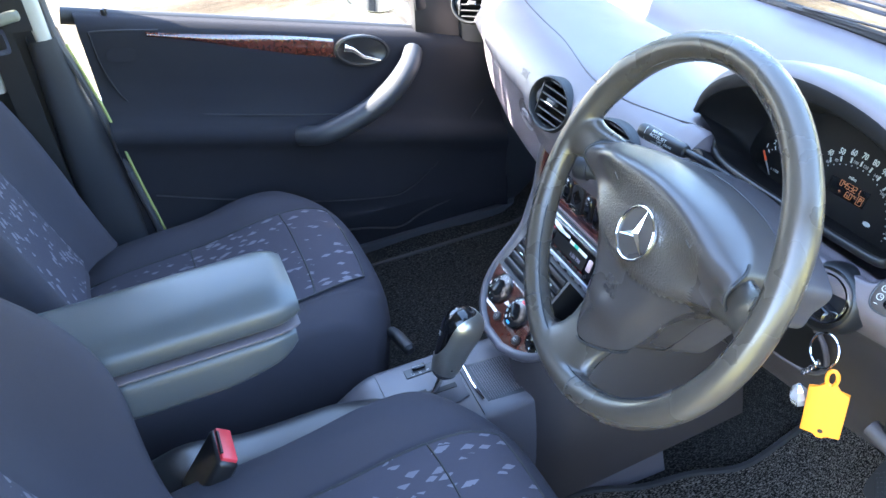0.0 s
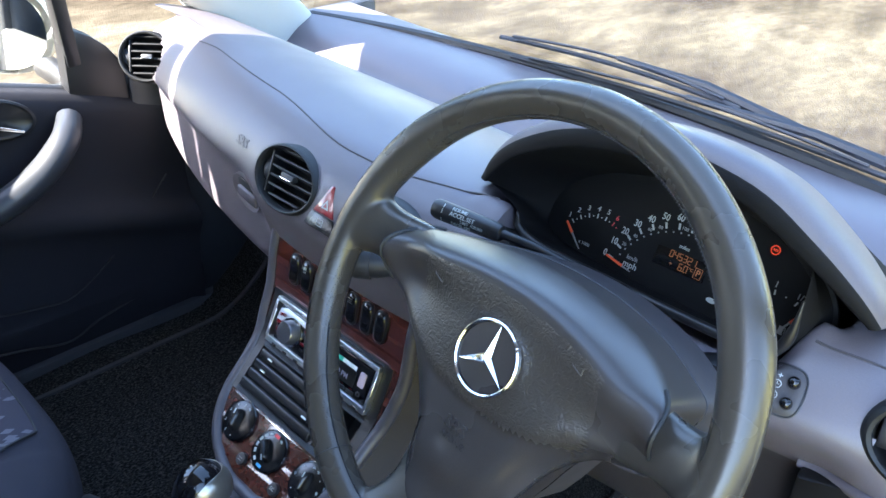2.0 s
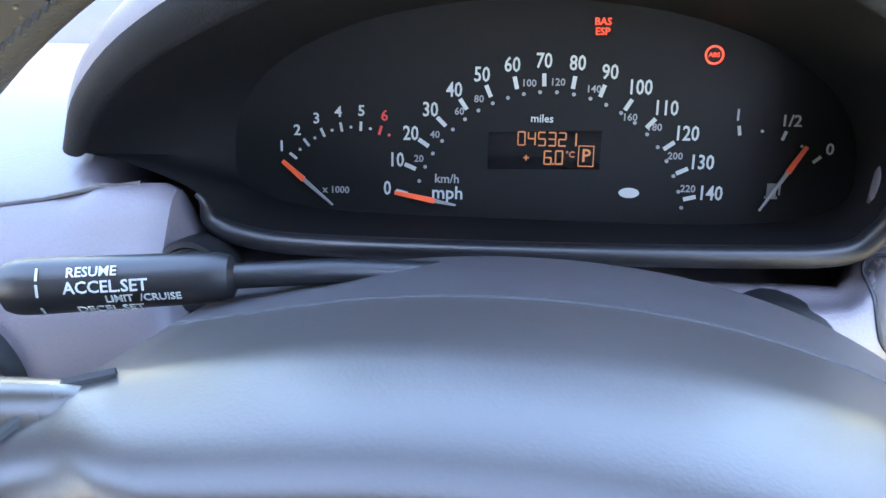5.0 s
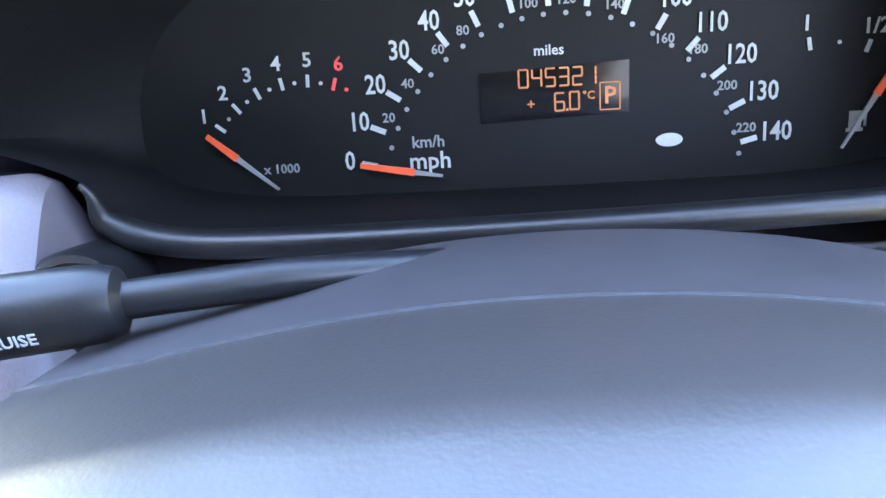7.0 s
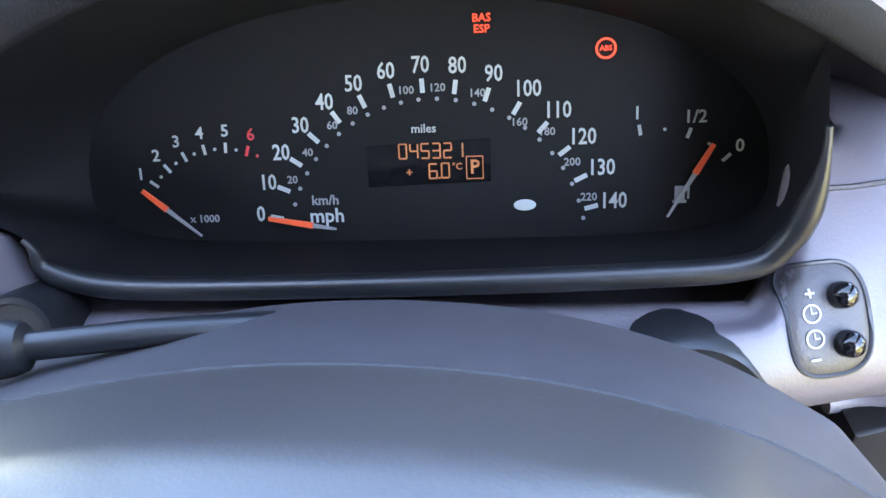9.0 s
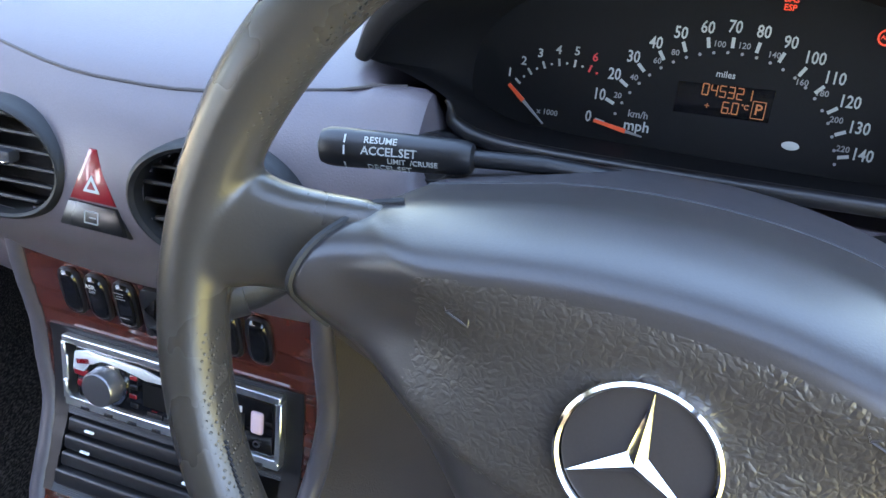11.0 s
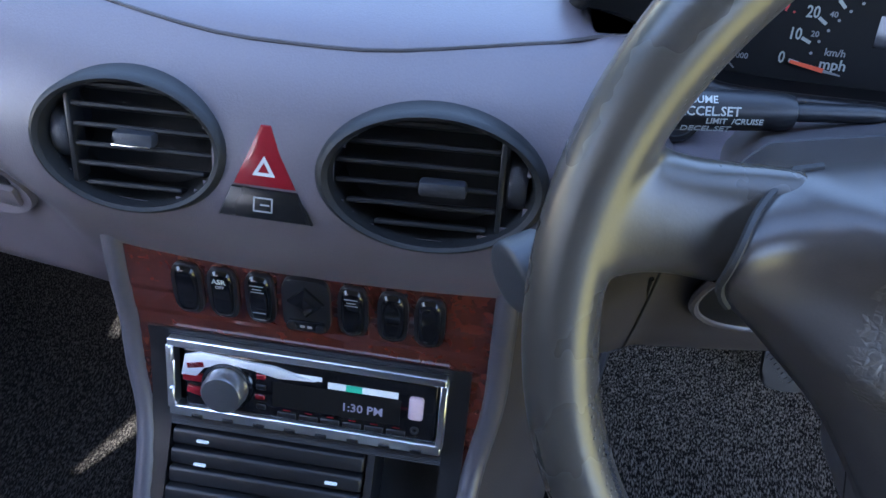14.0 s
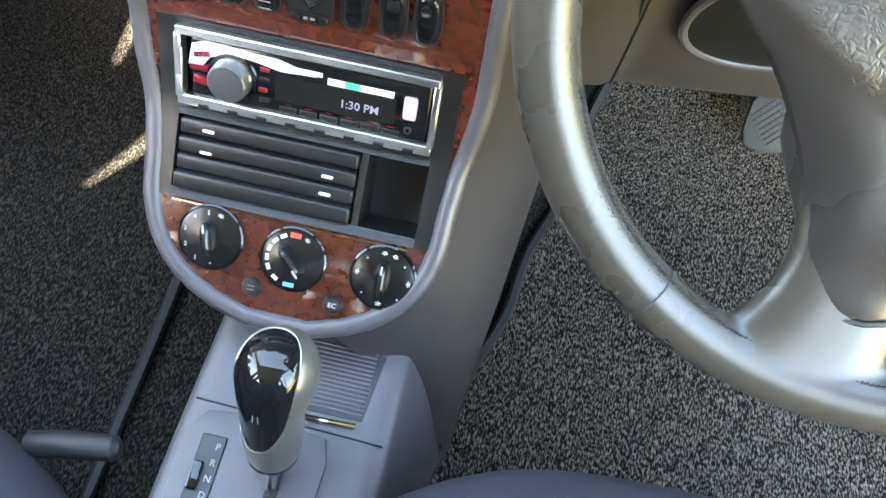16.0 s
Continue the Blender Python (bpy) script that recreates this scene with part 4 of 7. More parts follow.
def brake_cover(u, v):
    y = -0.27 - 0.43 * v
    a = math.pi * u
    h = 0.600 + 0.030 * smooth(-0.27, -0.40, y) + 0.022 * math.exp(-((y + 0.60) / 0.06) ** 2)
    return Vector((0.046 - 0.066 * math.copysign(abs(math.cos(a)) ** 0.7, math.cos(a)), y, 0.50 + (h - 0.50) * math.sin(a) ** 0.35))


part("cover", grid(brake_cover, 40, 40), BLACK, brake_console)
part("cover_joint", tube([brake_cover(i / 40, 0.68) for i in range(3, 38)], 0.0014, 6), RUBBER, brake_console, "dark joint across the cover")


# ---- seats ----
def seat(cx, label, dy, dz, full):
    """dy, dz: how far the seat stands forward and higher; full: how far the side bolsters swell."""
    s = thing("front_seat", label, "car seat", "front seats")
    side_line = spline([(0, -0.74, 0.64), (0, -0.62, 0.665), (0, -0.45, 0.680), (0, -0.32, 0.700), (0, -0.235, 0.702), (0, -0.185, 0.672), (0, -0.170, 0.610), (0, -0.185, 0.52), (0, -0.20, 0.46)], 157)

    def cushion(u, v):
        q = 2 * u - 1
        a = abs(q)
        x = cx + math.copysign(0.265 * min(1, a * 1.06) - (0.0 if a < 0.95 else 0.01), q)
        p = side_line[round(v * 156)]
        front = smooth(-0.5, -0.17, p.y)
        y = p.y - 0.10 * front * a ** 3.2
        z = p.z + dz + 0.020 * math.exp(-((a - 0.72) / 0.16) ** 2) * smooth(-0.17, -0.35, p.y) - 0.22 * smooth(0.86, 1.0, a) ** 1.5 * (1 if p.z > 0.6 else 0.2)
        dent = 0.004 * math.exp(-((a - 0.53) / 0.035) ** 2) * (v < 0.62) + 0.0025 * noise.noise(Vector((x * 9, y * 9, cx)))
        return Vector((x, y + dy, z - dent))

    part("cushion", grid(cushion, 72, 78), FABRIC, s, "plain dark purple-grey cloth cushion")
    fit, reach = 0.52, 0.565

    def insert(u, v):
        p = cushion(0.5 + (u - 0.5) * fit * (1 - 0.16 * v ** 6), 0.03 + (reach - 0.03) * v)
        return p + Vector((0, 0, 0.0035))
    part("cushion_insert", thick(grid(insert, 24, 40), 0.003), PATTERN, s, "flecked blue-grey cloth panel")
    for u in (0.0, 1.0):
        part("piping", tube([insert(u, i / 40) for i in range(41)], 0.0019, 6), RUBBER, s, "dark seam between the cloths")
    for v in (0.36, 0.70, 1.0):
        part("piping", tube([insert(i / 20, v) for i in range(21)], 0.0016, 6), RUBBER, s, "dark seam between the cloths")

    def back(u, v):
        q = 2 * u - 1
        a = abs(q)
        h = v
        wide = 0.255 * (1 - 0.16 * smooth(0.55, 1.0, h) - 0.08 * smooth(0.3, 0.0, h))
        ang = radians(17)
        z0 = 0.66 + 0.60 * h * math.cos(ang)
        y0 = -0.665 - 0.60 * h * math.sin(ang)
        bol = 0.055 * math.exp(-((a - 0.80) / 0.17) ** 2) * (1 - 0.5 * h) + full * math.exp(-((a - 0.86) / 0.16) ** 2) * math.exp(-((h - 0.50) / 0.30) ** 2)
        round_ = -0.16 * smooth(0.90, 1.0, a) - 0.10 * smooth(0.93, 1.0, h) ** 2
        dent = 0.004 * math.exp(-((a - 0.5 * (1 - 0.25 * h)) / 0.04) ** 2) * (h < 0.82)
        return Vector((cx + wide * math.copysign(min(1, a * 1.04), q), y0 + dy + bol + round_ - dent, z0 - 0.02 * a ** 4 * h))
    part("backrest", grid(back, 72, 60), FABRIC, s, "plain dark purple-grey cloth backrest")

    def bins(u, v):
        p = back(0.5 + (u - 0.5) * 0.50 * (1 - 0.25 * v) * math.sqrt(max(0.0, 1 - v ** 8)), 0.04 + 0.76 * v)
        return p + Vector((0, 0.0035, 0.001))
    part("backrest_insert", thick(grid(bins, 24, 40), 0.003), PATTERN, s, "flecked blue-grey cloth panel")
    for u in (0.0, 1.0):
        part("piping", tube([bins(u, i / 50) for i in range(50)], 0.0019, 6), RUBBER, s, "dark seam between the cloths")
    part("piping", tube([bins(0.5, i / 40) for i in range(41)], 0.0014, 6), RUBBER, s, "dark seam down the middle")
    part("back_shell", box(0.44, 0.05, 0.60, pose(cx, -0.84 + dy, 0.95, 17), 0.02), DARK, s)
    part("headrest", box(0.27, 0.09, 0.17, pose(cx, -0.905 + dy, 1.34, 12), 0.035, 4), FABRIC, s)
    for side in (-1, 1):
        part("headrest_post", tube([(cx + 0.06 * side, -0.865 + dy, 1.20), (cx + 0.06 * side, -0.892 + dy, 1.30)], 0.006, 10), CHROME, s, "steel headrest post")
    part("base_skirt", box(0.46, 0.46, 0.14, pose(cx, -0.47 + dy, 0.53), 0.03), DARK, s)
    part("rail", box(0.34, 0.50, 0.06, pose(cx, -0.46 + dy, 0.43), 0.01), BLACK, s)
    return s


seat(0.355, "driver's seat in purple-grey cloth with flecked centre panels", 0.0, 0.0, 0.075)
front_passenger = seat(-0.372, "passenger seat in purple-grey cloth with flecked centre panels", -0.040, -0.048, 0.02)

part("slide_lever", tube([(-0.175, -0.236, 0.568), (-0.150, -0.232, 0.577), (-0.105, -0.226, 0.580), (-0.100, -0.225, 0.580)], lambda s: 0.011 if s < 0.9 else 0.006, 12), RUBBER, front_passenger, "black ribbed slide lever")

# ---- passenger door ----
door = thing("passenger_door", "closed passenger door with dark cloth panel and wood strip", "car door")


def sill_z(y):
    return 0.903 - 0.268 * y + (-0.05 * max(0, y - 0.02))


def panel(u, v):
    y = -0.597 + 0.817 * u
    top = sill_z(y)
    zs = [(0.0, top), (0.02, top - 0.006), (0.034, top - 0.03), (0.030, top - 0.09), (0.028, top - 0.14), (0.038, top - 0.185), (0.062, top - 0.21), (0.066, top - 0.235), (0.050, top - 0.27), (0.040, top - 0.33), (0.040, top - 0.42), (0.045, 0.50), (0.03, 0.42), (0.02, 0.36)]
    s = spline([(-0.715 + a, y, z) for a, z in zs], 60)
    return s[round(v * 59)]


part("door_panel", grid(panel, 60, 59), DOORCLOTH, door, "dark blue-grey door lining")
part("outer_skin", box(0.04, 0.84, 0.52, pose(-0.765, -0.19, 0.62), 0.01), PAINT, door, "silver painted outer skin")
part("sill_cap", tube([(-0.728, -0.62 + 0.84 * i / 20, sill_z(-0.62 + 0.84 * i / 20) - 0.012) for i in range(21)], 0.016, 10), RUBBER, door)


def strip(u, v):
    y = -0.485 + 0.345 * u
    zc = 0.998 - 0.205 * u - 0.06 * u * u + 0.055 * u
    zc = sill_z(y) - 0.027 - 0.014 * u
    h = 0.0045 + 0.015 * smooth(0, 0.9, u)
    return Vector((-0.681 + 0.004 * math.sin(math.pi * v), y, zc + h * (1 - 2 * v)))


part("wood_strip", thick(grid(strip, 30, 8), 0.004), WOOD, door, "glossy reddish wood strip")
for name, pts, r, note in (("lower_line", [(-0.668, -0.557, 0.687), (-0.668, -0.418, 0.634), (-0.667, -0.237, 0.573), (-0.668, -0.099, 0.539), (-0.670, -0.027, 0.538), (-0.674, 0.078, 0.607), (-0.676, 0.175, 0.708)], 0.0016, "moulded line along the door lining"),
                           ("pad_edge", [(-0.6795, -0.462, 1.010), (-0.681, -0.568, 1.030), (-0.681, -0.580, 1.018), (-0.6835, -0.572, 0.938), (-0.684, -0.538, 0.871), (-0.678, -0.435, 0.833), (-0.668, -0.288, 0.796), (-0.655, -0.16, 0.769)], 0.0014, "stitched edge of the cloth panel"),
                           ("pocket_edge", [(-0.668, -0.40, 0.520), (-0.668, -0.162, 0.474), (-0.670, -0.062, 0.446), (-0.672, 0.006, 0.466), (-0.676, 0.15, 0.490)], 0.0022, "lip of the door pocket")):
    part(name, tube(spline(pts, 40), r, 6), RUBBER, door, note)
HB = axes((-0.678, -0.086, 0.8835), (0, 1, -0.27), (0, 0.27, 1)) @ Matrix.Diagonal((1.30, 1.15, 1, 1))
part("handle_cup", lathe([(0.046, -0.002), (0.046, 0.006), (0.042, 0.007), (0.038, 0.003), (0.001, 0.001)], 36, HB @ Matrix.Diagonal((1, 0.62, 1, 1))), BLACK, door, "black oval handle recess")
part("handle", tube([HB @ Vector(p) for p in ((-0.032, 0.006, 0.012), (-0.018, 0.004, 0.014), (0.0, -0.008, 0.014), (0.03, -0.014, 0.012))], lambda s: 0.010 - 0.007 * s ** 0.5, 10), CHROME, door, "chrome door handle")
part("grab_handle", tube(spline([(-0.655, -0.25, 0.742), (-0.622, -0.20, 0.750), (-0.612, -0.12, 0.775), (-0.612, -0.06, 0.805), (-0.622, -0.01, 0.845), (-0.665, 0.02, 0.862)], 24), lambda s: 0.020 + 0.004 * math.sin(math.pi * s), 12), DARK, door, "dark grey curved grab handle")
part("mirror_sail", prism([(0.040, 0.85), (0.042, 0.891), (0.046, 0.985), (0.064, 0.992), (0.094, 0.974), (0.118, 0.952), (0.136, 0.926), (0.147, 0.90), (0.157, 0.845)], 0.03, axes((-0.73, 0, 0), (0, 1, 0), (0, 0, 1)), 0.005), BLACK, door, "black triangular mirror base")
part("window_post", box(0.03, 0.024, 0.50, pose(-0.712, 0.046, 1.18, 3), 0.004), BLACK, door)

mirror = thing("door_mirror", "silver door mirror with glass", "mirror")
MM = pose(-0.935, 0.030, 0.941, -6, 0, 42)
part("shell", grid(lambda u, v: MM @ Vector((0.098 * math.sin(math.pi * (0.5 * v)) * math.copysign(abs(math.cos(2 * math.pi * u)) ** 0.88, math.cos(2 * math.pi * u)), 0.09 * math.cos(math.pi * 0.5 * v), 0.080 * math.sin(math.pi * 0.5 * v) * math.copysign(abs(math.sin(2 * math.pi * u)) ** 0.88, math.sin(2 * math.pi * u)))), 32, 12, close_u=True), PAINT, mirror)
MIRROR = mat("mirror_glass", (0.85, 0.87, 0.87), 0.02, metal=1.0, vary=0.01, bump=0, wear=0.01)
part("glass", prism(superloop(0.088, 0.071, 2.25), 0.004, MM @ pose(0, -0.002, 0, 90)), MIRROR, mirror)
part("mirror_arm", box(0.12, 0.04, 0.03, pose(-0.81, 0.07, 0.885), 0.008), BLACK, mirror)

# ---- windscreen, wipers, bonnet ----


def screen(u, v):
    q = 2 * u - 1
    x = q * (0.70 - 0.10 * v)
    y = 0.615 - (0.27 if x < 0 else 0.16) * x * x - 0.82 * v
    return Vector((x, y, 0.955 - 0.01 * q * q + 0.68 * v - 0.03 * v * q * q))


ws = part("windscreen", grid(screen, 24, 12), GLASS, label="curved clear windscreen", kind="structure", category="window")
if ws.data.polygons[0].normal.y > 0:
    ws.data.flip_normals()
ws.visible_shadow = False
part("screen_seal", tube([screen(i / 40, 0.0) + Vector((0, -0.01, 0.004)) for i in range(41)], 0.010, 8), RUBBER, label="black windscreen edge seal", kind="structure", category="seal")
part("screen_side_seal", tube([screen(0.0, i / 30) + Vector((0.006, -0.012, 0.0)) for i in range(31)], 0.012, 8), RUBBER, label="black windscreen edge beside the passenger pillar", kind="structure", category="seal")
part("bonnet", grid(lambda u, v: Vector(((2 * u - 1) * 0.78, 0.68 - 0.12 * (2 * u - 1) ** 2 + 0.55 * v, 0.86 - 0.22 * v - 0.10 * v * v - 0.03 * (2 * u - 1) ** 4)), 24, 12), PAINT, label="silver bonnet ahead of the windscreen", kind="structure", category="bonnet")

# ---- keys ----
keys = thing("key_fob", "orange plastic key tag hanging from the ignition on a steel ring", "key")
part("ring", tube([(0.474 + 0.0165 * math.cos(a), 0.040 + 0.006 * math.sin(a), 0.930 + 0.0165 * math.sin(a)) for a in [2 * math.pi * i / 32 for i in range(32)]], 0.0012, 6, True), CHROME, keys)
TG = pose(0.494, 0.036, 0.866, 0, 0, 38)
TG = TG @ Matrix.Rotation(radians(90), 4, "X")
tag_line = [(-0.019, -0.031), (-0.006, -0.031), (-0.003, -0.036), (0.003, -0.036), (0.006, -0.031), (0.019, -0.031), (0.019, 0.030), (0.010, 0.032), (0.006, 0.038), (-0.006, 0.038), (-0.010, 0.032), (-0.019, 0.030)]
part("tag", prism(tag_line, 0.003, TG, 0.0008), ORANGE, keys, "bright orange plastic tag")
part("tag_hole", lathe([(0.0028, 0.0029), (0.0028, 0.0034)], 16, TG @ pose(0, -0.026, 0)), RUBBER, keys)
part("tag_loop", tube([TG @ Vector((0.005 * math.cos(a), 0.046 + 0.010 * math.sin(a), 0.0015)) for a in [2 * math.pi * i / 20 for i in range(20)]], 0.0022, 6, True), ORANGE, keys)
part("chain", join(*[tube([(0.474 - 0.004 * i + 0.002 * math.cos(a), 0.036, 0.915 - 0.0065 * i + 0.0035 * math.sin(a)) for a in [2 * math.pi * k / 10 for k in range(10)]], 0.0008, 5, True) for i in range(5)]), CHROME, keys, "short steel chain")
part("crystal", lathe([(0.001, -0.017), (0.008, -0.010), (0.010, 0.0), (0.007, 0.010), (0.002, 0.016)], 7, pose(0.466, 0.028, 0.868, 10, 0, 0)), mat("clear_crystal", (0.8, 0.78, 0.8), 0.05, metal=0.7, vary=0.05, bump=0), keys, "clear faceted charm", smooth=False)


# ---- instrument markings ----
SPC, SPR = Vector((-0.0007, -0.0188)), 0.0790
def speed_angle(mph):
    return radians(167.8 - 1.073 * mph if mph < 70 else 92.7 - 1.121 * (mph - 70))


for k in range(15):
    a = speed_angle(k * 10)
    d = Vector((math.cos(a), math.sin(a)))
    p = SPC + d * SPR
    stamp("speed_figure", xf(lettering(str(k * 10), 0.0096), Matrix.Diagonal((0.80, 1, 1, 1))), p.x, p.y, WHITE, cluster)
    q = SPC + d * (0.0705 - 0.0012 * d.x)
    stamp("speed_tick", box(0.0058, 0.0019, 0.0004), q.x, q.y, WHITE, cluster, rot=a)
for k in range(24):
    mph = k * 10 / 1.609
    a = speed_angle(mph)
    d = Vector((math.cos(a), math.sin(a)))
    if k:
        q = SPC + d * 0.0650
        stamp("dot", lathe([(0.0009, 0), (0.0009, 0.0003)], 10), q.x, q.y, GREYPRINT, cluster)
    if k % 2 == 0 and 2 <= k <= 22:
        b = a + {8: 0.075, 16: -0.07, 10: -0.045, 2: -0.03}.get(k, 0.0)
        q = SPC + Vector((math.cos(b), math.sin(b))) * (0.0695 if k % 16 else 0.0655)
        stamp("kilometre_figure", lettering(str(k * 10), 0.0047), q.x, q.y, GREYPRINT, cluster)
TAC = Vector((-0.093, -0.012))
for k in range(1, 7):
    a = radians(142 - (142 - 73) * (k - 1) / 5)
    d = Vector((math.cos(a), math.sin(a)))
    p, q = TAC + d * 0.0472, TAC + d * 0.0400
    stamp("rev_figure", lettering(str(k), 0.0072), p.x, p.y, REDPRINT if k == 6 else WHITE, cluster)
    stamp("rev_tick", box(0.0044, 0.0012, 0.0004), q.x, q.y, REDPRINT if k == 6 else WHITE, cluster, rot=a)
    b = a - radians(6.9)
    q = TAC + Vector((math.cos(b), math.sin(b))) * 0.0395
    stamp("dot", lathe([(0.0007, 0), (0.0007, 0.0003)], 10), q.x, q.y, REDPRINT if k == 6 else WHITE, cluster)
FUC = Vector((0.093, -0.008))
for body, ang in (("1", 100), ("1/2", 70), ("0", 42)):
    a = radians(ang)
    d = Vector((math.cos(a), math.sin(a)))
    p, q = FUC + d * 0.0462, FUC + d * 0.0392
    stamp("fuel_figure", lettering(body, 0.0075), p.x, p.y, WHITE, cluster)
    stamp("fuel_tick", box(0.0044, 0.0014, 0.0004), q.x, q.y, WHITE, cluster, rot=a)
for ang in (85, 56):
    q = FUC + Vector((math.cos(radians(ang)), math.sin(radians(ang)))) * 0.0388
    stamp("dot", lathe([(0.0007, 0), (0.0007, 0.0003)], 10), q.x, q.y, WHITE, cluster)
stamp("unit_text", lettering("mph", 0.0088), -0.0484, -0.0034, WHITE, cluster)
stamp("unit_text", lettering("km/h", 0.0060), -0.0487, 0.0036, GREYPRINT, cluster)
stamp("unit_text", lettering("x 1000", 0.0048), -0.1035, -0.0036, GREYPRINT, cluster)
stamp("unit_text", lettering("miles", 0.0052), -0.0042, 0.0337, WHITE, cluster)
stamp("badge", prism(superloop(0.0048, 0.0024, 2, 28), 0.0004), 0.0382, -0.0002, WHITE, cluster)
# fuel pump sign
stamp("pump_sign", join(box(0.0042, 0.0062, 0.0004), box(0.0058, 0.0012, 0.0004, pose(0, -0.0036, 0)), box(0.0008, 0.0048, 0.0004, pose(0.0036, 0.0, 0)), box(0.0016, 0.0008, 0.0004, pose(0.003, 0.0026, 0))), 0.1035, 0.0034, GREYPRINT, cluster)


def needle(tip, tail, share):
    t, e = Vector((*tip, 0.0035)), Vector((*tail, 0.0035))
    d = (e - t).normalized()
    n = Vector((-d.y, d.x, 0))
    mid = t.lerp(e, share)

    def quad(a, b, wa, wb):
        bm = bmesh.new()
        v = [bm.verts.new(CL @ (p + n * w + Vector((0, 0, z)))) for z in (0, 0.001) for p, w in ((a, wa), (a, -wa), (b, -wb), (b, wb))]
        for f in ((0, 1, 2, 3), (7, 6, 5, 4), (0, 3, 7, 4), (1, 5, 6, 2), (0, 4, 5, 1), (3, 2, 6, 7)):
            bm.faces.new([v[i] for i in f])
        return bm
    part("needle_tip", quad(t, mid, 0.0009, 0.0013), NEEDLE, cluster, smooth=False)
    part("needle_shaft", quad(mid, e, 0.0009, 0.0004), GREYPRINT, cluster, smooth=False)


needle((-0.1290, 0.0105), (-0.1045, -0.0105), 0.42)
needle((-0.0738, -0.0032), (-0.0440, -0.0085), 0.66)
needle((0.1160, 0.0245), (0.0980, -0.0060), 0.40)

# display window with segment digits
part("display_window", prism([(-0.0292, 0.0090), (0.0238, 0.0105), (0.0240, 0.0290), (-0.0290, 0.0268)], 0.0004, CL, base=0.0002), GLOSS, cluster, smooth=False)
SEG = {"0": "abcdef", "1": "bc", "2": "abged", "3": "abgcd", "4": "fgbc", "5": "afgcd", "6": "afgedc"}


def digit(ch, h=0.0062):
    w, t = h * 0.52, h * 0.10
    bars = {"a": (0, h / 2, w, t), "g": (0, 0, w, t), "d": (0, -h / 2, w, t), "f": (-w / 2, h / 4, t, h * 0.46), "b": (w / 2, h / 4, t, h * 0.46), "e": (-w / 2, -h / 4, t, h * 0.46), "c": (w / 2, -h / 4, t, h * 0.46)}
    return join(*[box(bars[s][2], bars[s][3], 0.0003, pose(bars[s][0], bars[s][1], 0)) for s in SEG[ch]])


for i, ch in enumerate("045321"):
    stamp("odometer_digit", digit(ch), -0.0135 + 0.0048 * i, 0.0243, AMBER, cluster, z=0.001)
stamp("plus_sign", join(box(0.0026, 0.0006, 0.0003), box(0.0006, 0.0026, 0.0003)), -0.0110, 0.0152, AMBER, cluster, z=0.001)
stamp("temperature_digit", digit("6"), -0.0008, 0.0155, AMBER, cluster, z=0.001)
stamp("temperature_digit", digit("0"), 0.0045, 0.0157, AMBER, cluster, z=0.001)
stamp("point", box(0.0008, 0.0008, 0.0003), 0.0019, 0.0126, AMBER, cluster, z=0.001)
stamp("degree_text", lettering("°C", 0.0040), 0.0096, 0.0172, AMBER, cluster, z=0.001)
stamp("gear_letter", lettering("P", 0.0085), 0.0171, 0.0167, AMBER, cluster, z=0.001)
stamp("gear_frame", join(box(0.0070, 0.0004, 0.0003, pose(0, 0.0048, 0)), box(0.0070, 0.0004, 0.0003, pose(0, -0.0048, 0)), box(0.0004, 0.0096, 0.0003, pose(0.0035, 0, 0)), box(0.0004, 0.0096, 0.0003, pose(-0.0035, 0, 0))), 0.0171, 0.0167, AMBER, cluster, z=0.001)
stamp("warning_text", lettering("BAS", 0.0046), 0.0214, 0.0781, TELLTALE, cluster)
stamp("warning_text", lettering("ESP", 0.0046), 0.0214, 0.0737, TELLTALE, cluster)
stamp("warning_lamp", join(lathe([(0.0034, 0), (0.0034, 0.0003), (0.0043, 0.0003), (0.0043, 0)], 24, None, True), lettering("ABS", 0.0030)), 0.0718, 0.0643, TELLTALE, cluster)


